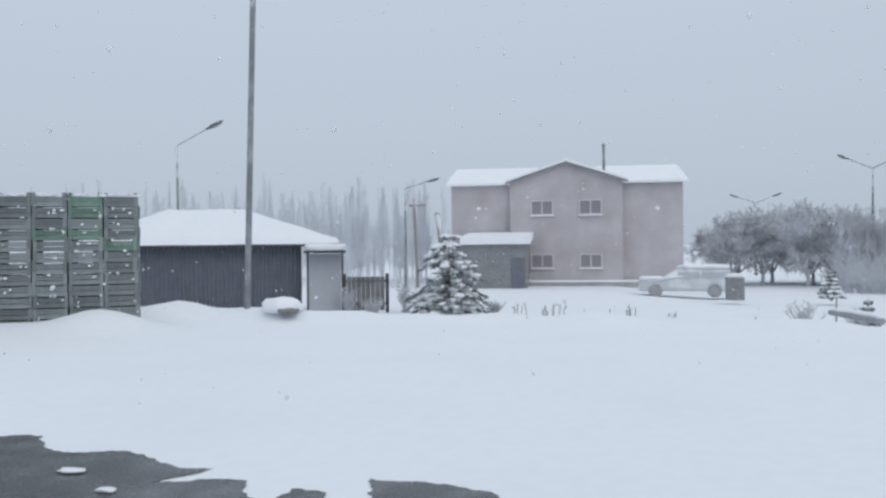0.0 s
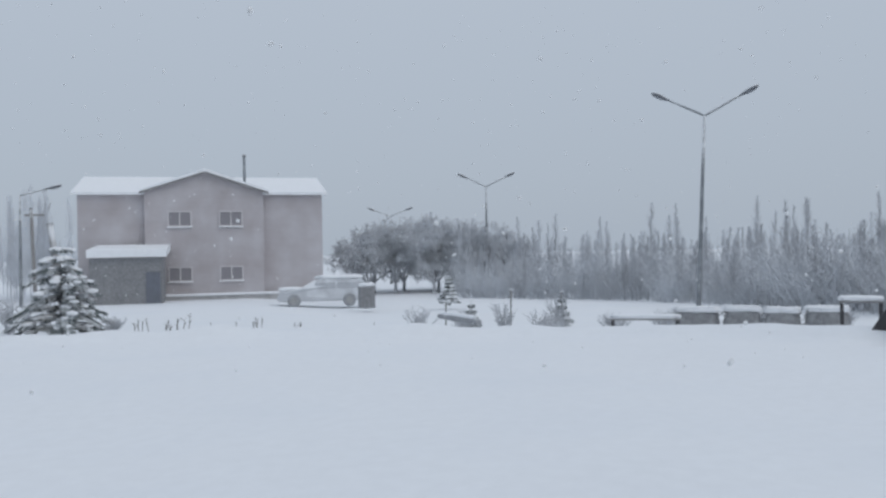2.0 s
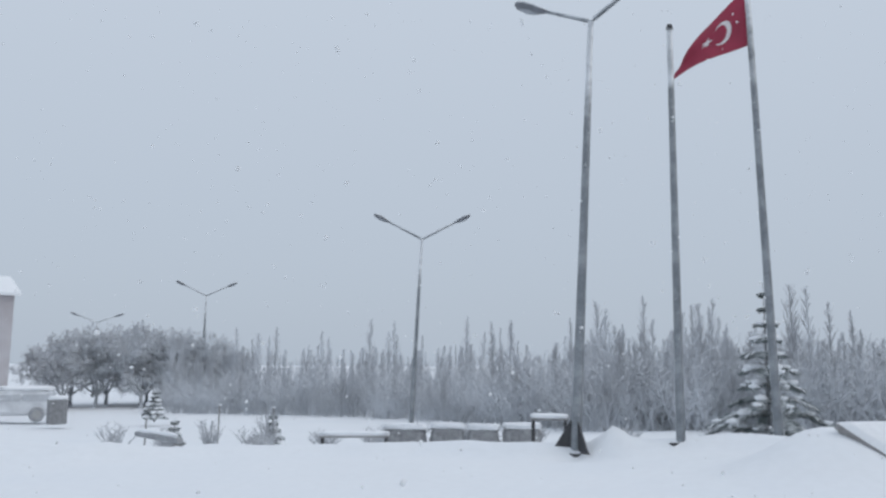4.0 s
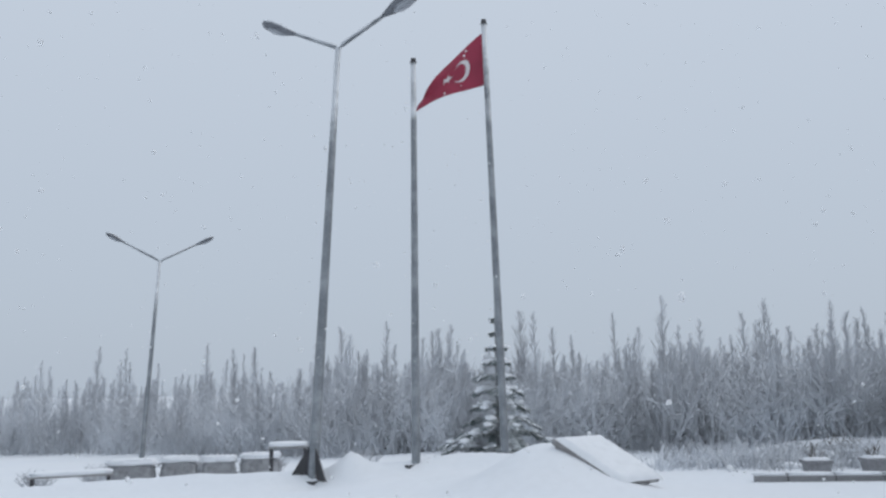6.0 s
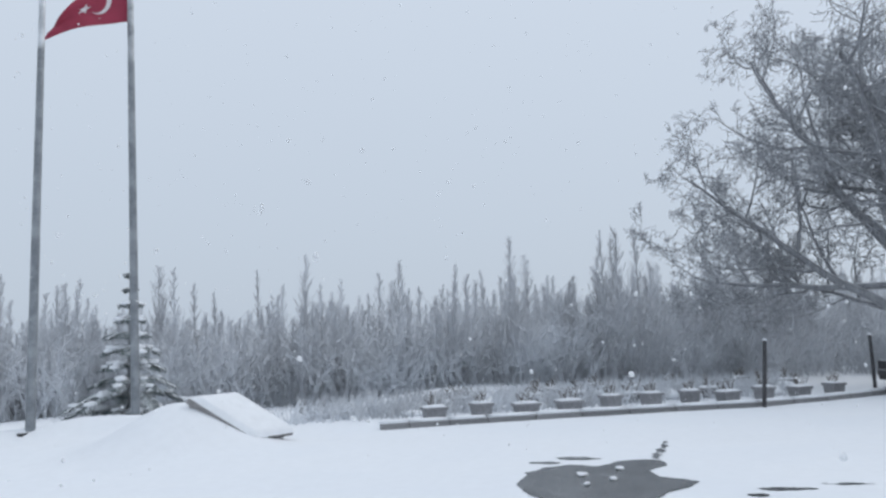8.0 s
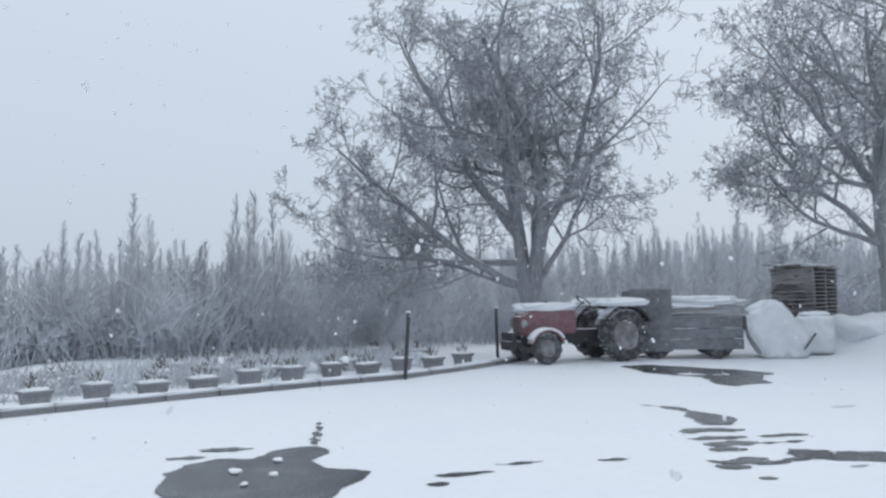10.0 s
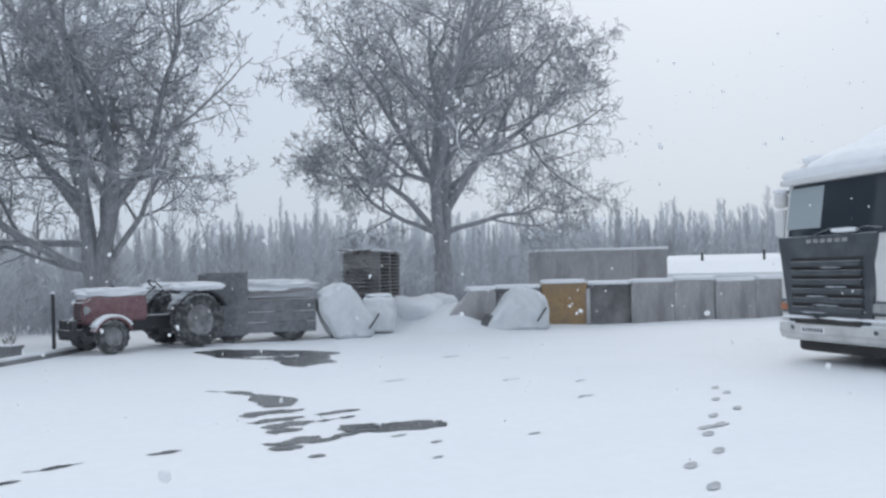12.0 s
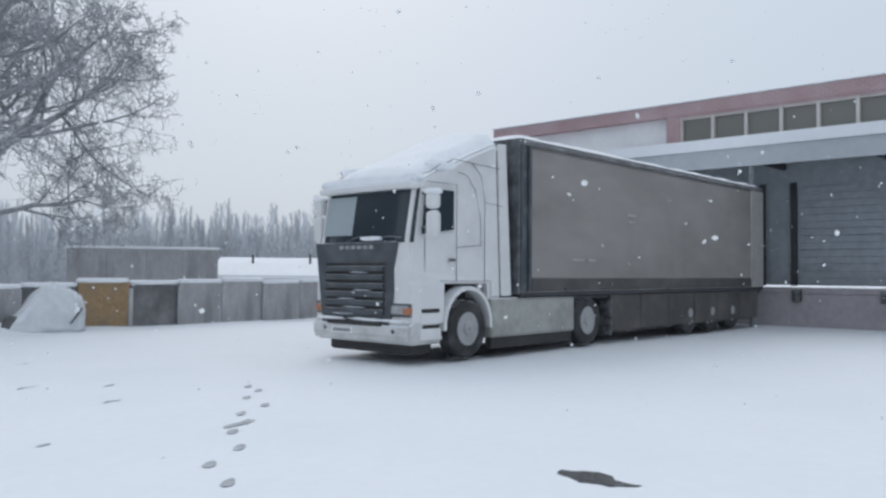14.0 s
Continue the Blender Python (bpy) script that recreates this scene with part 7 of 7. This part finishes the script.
# ---- warehouse with loading canopy ----
def warehouse():
    ang = math.degrees(math.atan2(-0.39, 0.92))
    e = thing("warehouse", pose(-1.95, -26.75, 0, 0, 0, ang), "long warehouse with red brick parapet, ribbon windows and loading canopy", "warehouse")
    # local x runs along the front, -y is out of the yard, +y faces the yard
    x0, x1 = -26.0, 14.5
    bm = bmesh.new()
    box(bm, x0, x1, -14, -0.3, 4.9, 6.95)
    part("wall", bm, WHITE_WALL, e, "white rendered upper wall")
    bm = bmesh.new()
    box(bm, x0 - 0.05, x1 + 0.05, -14, 0.0, 6.952, 7.38, 0.01)
    part("parapet", bm, BRICK_RED, e, "red brick parapet")
    bm = bmesh.new()
    box(bm, x0 - 0.1, x1 + 0.1, -14, 0.06, 7.382, 7.42, 0.015)
    part("coping_snow", bm, SNOW_LUMP, e)
    # brick surround of the ribbon window, on the part away from the lorry
    bm = bmesh.new()
    wx1, wz0, wz1 = 6.9, 5.95, 6.88
    box(bm, x0, wx1, -0.3, -0.02, wz1, 6.95)
    box(bm, x0, wx1, -0.3, -0.02, 5.14, wz0)
    box(bm, wx1 - 0.5, wx1, -0.3, -0.018, wz0, wz1)
    part("brick_band", bm, BRICK_RED, e, "red brick round the ribbon windows")
    n = 20
    for k in range(n):
        xa = wx1 - 0.55 - 1.12 * k
        bm = bmesh.new()
        box(bm, xa - 1.06, xa, -0.22, -0.19, wz0 + 0.04, wz1 - 0.04)
        w = part("ribbon_window", bm, DUSTY_GLASS, e, "dark pane in a cream frame")
        bm = bmesh.new()
        box(bm, xa - 0.02, xa + 0.08, -0.24, -0.06, wz0, wz1)
        box(bm, xa - 1.06, xa - 0.021, -0.24, -0.08, wz0, wz0 + 0.09)
        box(bm, xa - 1.06, xa - 0.021, -0.24, -0.08, wz1 - 0.08, wz1)
        part("frame", bm, FRAME, w, "cream frame")
        if xa < -18:
            break
    # canopy
    bm = bmesh.new()
    box(bm, x0, 9.0, 0.0, 2.3, 5.0, 5.12)
    part("canopy_soffit", bm, FASCIA, e, "dark underside of the canopy")
    bm = bmesh.new()
    box(bm, x0, 9.0, 2.3, 2.38, 4.72, 5.28, 0.01)
    part("fascia", bm, FASCIA, e, "blue-grey metal fascia")
    bm = bmesh.new()
    vs = [(x0, 0.0, 5.93), (9.0, 0.0, 5.93), (9.05, 2.45, 5.62), (x0, 2.45, 5.62), (x0, 0.0, 5.13), (9.0, 0.0, 5.13), (9.05, 2.45, 5.285), (x0, 2.45, 5.285)]
    vs = [bm.verts.new(v) for v in vs]
    for q in ((0, 3, 2, 1), (4, 5, 6, 7), (2, 3, 7, 6), (1, 2, 6, 5), (0, 1, 5, 4), (3, 0, 4, 7)):
        bm.faces.new([vs[i] for i in q])
    bmesh.ops.recalc_face_normals(bm, faces=bm.faces)
    part("canopy_snow", bm, SNOW, e, "snow bank on the canopy")
    # loading bays
    bm = bmesh.new()
    box(bm, x0, x1, -0.35, -0.05, 1.22, 5.0)
    part("bay_wall", bm, SHUTTER, e, "dark wall of the loading bays")
    bm = bmesh.new()
    box(bm, x0, x1, -0.35, 0.9, -0.1, 1.15, 0.02)
    part("loading_dock", bm, DOCK, e, "grey-violet concrete loading dock")
    bm = bmesh.new()
    box(bm, x0, x1, 0.9, 0.94, 1.0, 1.16, 0.008)
    part("dock_edge", bm, DOCK, e)
    for k, xa in enumerate((5.2, 1.0, -3.2, -7.4, -11.6, -15.8)):
        for j in range(14):
            bm = bmesh.new()
            box(bm, xa - 1.5, xa + 1.5, -0.05, -0.01, 1.24 + j * 0.215, 1.24 + j * 0.215 + 0.2, 0.006)
            part("shutter_slat", bm, SHUTTER, e)
        for s in (-1, 1):
            bm = bmesh.new()
            box(bm, xa + s * 1.62 - 0.09, xa + s * 1.62 + 0.09, -0.05, 0.06, 1.2, 4.4, 0.01)
            part("door_frame", bm, IRON, e)
            bm = bmesh.new()
            box(bm, xa + s * 1.2 - 0.13, xa + s * 1.2 + 0.13, 0.945, 1.06, 0.75, 1.12, 0.02)
            part("dock_buffer", bm, RUBBER, e)
        bm = bmesh.new()
        tube(bm, [(xa + 2.1, 2.1, -0.1), (xa + 2.1, 2.1, 5.0)], [0.09, 0.09], 12)
        if k:
            part("canopy_column", bm, STEEL, e)
        else:
            bm.free()
    for k in range(8):
        bm = bmesh.new()
        xa = 6.0 - k * 3.1
        box(bm, xa - 0.06, xa + 0.06, 0.0, 2.28, 4.8, 4.998)
        part("canopy_beam", bm, IRON, e)


warehouse()

# ---- thawed patches, tracks ----
bare_patch("puddle", [(10.0, 1.1), (9.3, 1.0), (8.6, 0.7), (8.6, 0.1), (9.2, -0.35), (9.95, -0.72), (10.35, -0.1), (10.6, -0.2), (10.95, -0.42), (11.4, -0.28), (11.25, 0.15), (10.9, 0.35), (11.0, 0.7), (10.75, 1.0)], 1, "dark wet patch of bare asphalt in the snow", rough=0.13)
for k, (x, y, a, b) in enumerate(((11.75, -0.32, 0.3, 0.07), (12.2, -0.37, 0.2, 0.06), (12.6, -0.42, 0.22, 0.045), (13.0, -0.45, 0.14, 0.035), (11.5, 0.62, 0.12, 0.3), (11.15, 1.0, 0.1, 0.2), (9.6, -1.5, 0.06, 0.28), (9.9, -2.1, 0.05, 0.25), (9.3, -1.2, 0.07, 0.1), (9.8, -3.0, 0.06, 0.16))):
    bare_patch("thaw_hole", [(x - a, y - b * 0.3), (x, y - b), (x + a, y - b * 0.2), (x + a * 0.4, y + b), (x - a * 0.5, y + b * 0.8)], 20 + k, "small dark thawed hole in the snow", category="thaw hole")
bare_patch("puddle", [(19.3, -7.43), (19.2, -8.0), (18.4, -8.5), (17.7, -9.1), (16.7, -9.4), (16.1, -8.75), (15.1, -8.3), (14.9, -7.5), (15.4, -7.35), (16.4, -7.7), (17.1, -7.25), (17.9, -7.2)], 3, "dark meltwater puddle in front of the trailer", rough=0.12)
bare_patch("puddle", [(9.8, -4.85), (9.55, -5.2), (9.2, -5.75), (8.95, -5.6), (9.1, -5.1), (9.3, -4.75), (9.6, -4.7)], 5, "narrow dark puddle of meltwater", rough=0.16)
bare_patch("thaw_crack", [(13.3, -4.95), (12.75, -5.15), (12.0, -5.0), (11.45, -4.85), (11.3, -5.15), (12.1, -5.45), (12.8, -5.35)], 6, "ragged dark thawed crack along old tracks", category="thaw crack", rough=0.2)
for k, (x, y, a, b) in enumerate(((11.0, -4.75, 0.13, 0.4), (10.55, -4.55, 0.09, 0.35), (10.2, -4.5, 0.12, 0.3), (9.95, -4.3, 0.1, 0.2), (9.45, -4.1, 0.12, 0.3), (9.2, -3.9, 0.1, 0.16), (9.3, -4.5, 0.05, 0.45), (10.5, -5.3, 0.07, 0.3), (10.15, -5.05, 0.06, 0.25), (8.7, -3.9, 0.05, 0.08), (8.9, -4.95, 0.05, 0.16), (8.4, -5.0, 0.05, 0.12), (7.9, -4.6, 0.05, 0.1), (8.0, -5.9, 0.04, 0.14), (12.2, -7.4, 0.05, 0.35), (11.0, -8.6, 0.05, 0.3), (10.2, -9.2, 0.05, 0.2), (9.2, -8.1, 0.05, 0.25), (14.2, -10.2, 0.06, 0.4), (13.2, -10.6, 0.05, 0.3), (7.0, -7.42, 0.06, 0.45))):
    a, b = (a, b) if k < 10 else (a * 0.6, b * 0.6)
    bare_patch("thaw_hole", [(x - a, y - b * 0.4), (x - a * 0.2, y - b), (x + a, y - b * 0.5), (x + a * 0.6, y + b), (x - a * 0.7, y + b * 0.8)], 40 + k, "small dark thawed hole in the snow", WET if k < 10 else SLUSH, "thaw hole", 0.2)
bare_patch("puddle", [(3.6, -6.66), (3.32, -6.68), (3.15, -6.47), (2.95, -6.4), (3.18, -6.28), (3.4, -6.32), (3.58, -6.5)], 8, "small dark wet hollow in the snow", rough=0.16)
bare_patch("puddle", [(-5.4, 6.0), (-4.3, 6.2), (-3.9, 5.75), (-3.45, 5.8), (-2.9, 5.5), (-2.45, 5.4), (-2.7, 5.0), (-2.1, 5.15), (-1.9, 4.75), (-2.0, 4.0), (-3.2, 3.2), (-5.2, 3.6), (-6.2, 4.9)], 9, "broad dark wet patch of bare asphalt", rough=0.14)
bare_patch("puddle", [(-1.75, 5.02), (-1.5, 4.95), (-1.4, 4.4), (-1.8, 4.4)], 10, "small wet patch of bare asphalt", rough=0.2)
bare_patch("puddle", [(-1.3, 5.3), (-0.85, 5.22), (-0.45, 5.05), (-0.35, 4.5), (-1.1, 4.6), (-1.25, 5.0)], 12, "small wet patch of bare asphalt", rough=0.2)

for k, (x, y, w) in enumerate(((10.3, 0.5, 0.16), (10.05, 0.15, 0.1), (10.7, 0.1, 0.12), (9.7, 0.4, 0.08), (-3.4, 5.2, 0.14), (-2.9, 4.8, 0.1), (-4.2, 5.3, 0.12), (16.4, -8.2, 0.14), (9.45, -5.1, 0.06))):
    o = part("slush_lump", lump(w * 0.7, w * 0.4, 0.03, k + 30, 0.6, 2, 0.1), SNOW_LUMP, None, "small lump of melting snow in a puddle", True)
    o.location = (x, y, ground_z(x, y) + 0.004)
    tagged(o, category="snow lump", group="melting snow lumps")

for k, (x, y) in enumerate(((5.8, -5.41), (6.26, -5.84), (6.39, -6.46), (6.85, -7.05), (7.02, -7.55), (7.33, -7.93), (7.39, -8.51), (7.89, -8.9), (8.09, -9.49), (8.41, -9.75), (5.55, -4.8), (5.2, -4.9), (5.1, -4.2))):
    c, s = 0.36, 0.93
    pts = []
    for j in range(9):
        a = 2 * math.pi * j / 9
        u, v = 0.13 * math.cos(a), (0.048 - 0.012 * math.cos(a)) * math.sin(a)
        pts.append((x + c * u + s * v, y - s * u + c * v))
    bare_patch("footprint", pts, 80 + k, "shallow grey footprint in the snow", SLUSH, "footprint", 0.08)


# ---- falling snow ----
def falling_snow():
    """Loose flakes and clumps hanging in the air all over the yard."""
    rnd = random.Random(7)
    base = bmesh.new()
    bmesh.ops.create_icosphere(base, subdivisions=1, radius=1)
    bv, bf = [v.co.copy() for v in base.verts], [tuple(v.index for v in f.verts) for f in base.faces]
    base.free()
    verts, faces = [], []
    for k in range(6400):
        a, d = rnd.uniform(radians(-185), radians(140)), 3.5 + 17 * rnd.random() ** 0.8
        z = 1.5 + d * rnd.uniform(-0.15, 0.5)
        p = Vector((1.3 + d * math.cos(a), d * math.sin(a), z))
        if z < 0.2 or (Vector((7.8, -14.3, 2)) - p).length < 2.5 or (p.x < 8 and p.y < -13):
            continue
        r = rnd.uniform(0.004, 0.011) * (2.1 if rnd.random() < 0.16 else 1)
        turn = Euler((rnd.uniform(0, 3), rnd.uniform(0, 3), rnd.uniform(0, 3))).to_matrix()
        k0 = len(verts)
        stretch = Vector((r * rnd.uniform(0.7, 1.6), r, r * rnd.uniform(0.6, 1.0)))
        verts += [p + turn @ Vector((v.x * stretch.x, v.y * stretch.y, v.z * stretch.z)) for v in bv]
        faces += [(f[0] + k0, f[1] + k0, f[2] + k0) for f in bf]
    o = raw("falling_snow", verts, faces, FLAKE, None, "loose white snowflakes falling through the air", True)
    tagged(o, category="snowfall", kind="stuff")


def flake_paint():
    m = bpy.data.materials.new("snowflake")
    m.use_nodes = True
    n, l = m.node_tree.nodes, m.node_tree.links
    n.clear()
    out, mix, d, t = n.new("ShaderNodeOutputMaterial"), n.new("ShaderNodeMixShader"), n.new("ShaderNodeBsdfDiffuse"), n.new("ShaderNodeBsdfTranslucent")
    for b in (d, t):
        b.inputs["Color"].default_value = (0.93, 0.94, 0.95, 1)
    mix.inputs[0].default_value = 0.5
    l.new(d.outputs[0], mix.inputs[1])
    l.new(t.outputs[0], mix.inputs[2])
    l.new(mix.outputs[0], out.inputs[0])
    return m


FLAKE = flake_paint()
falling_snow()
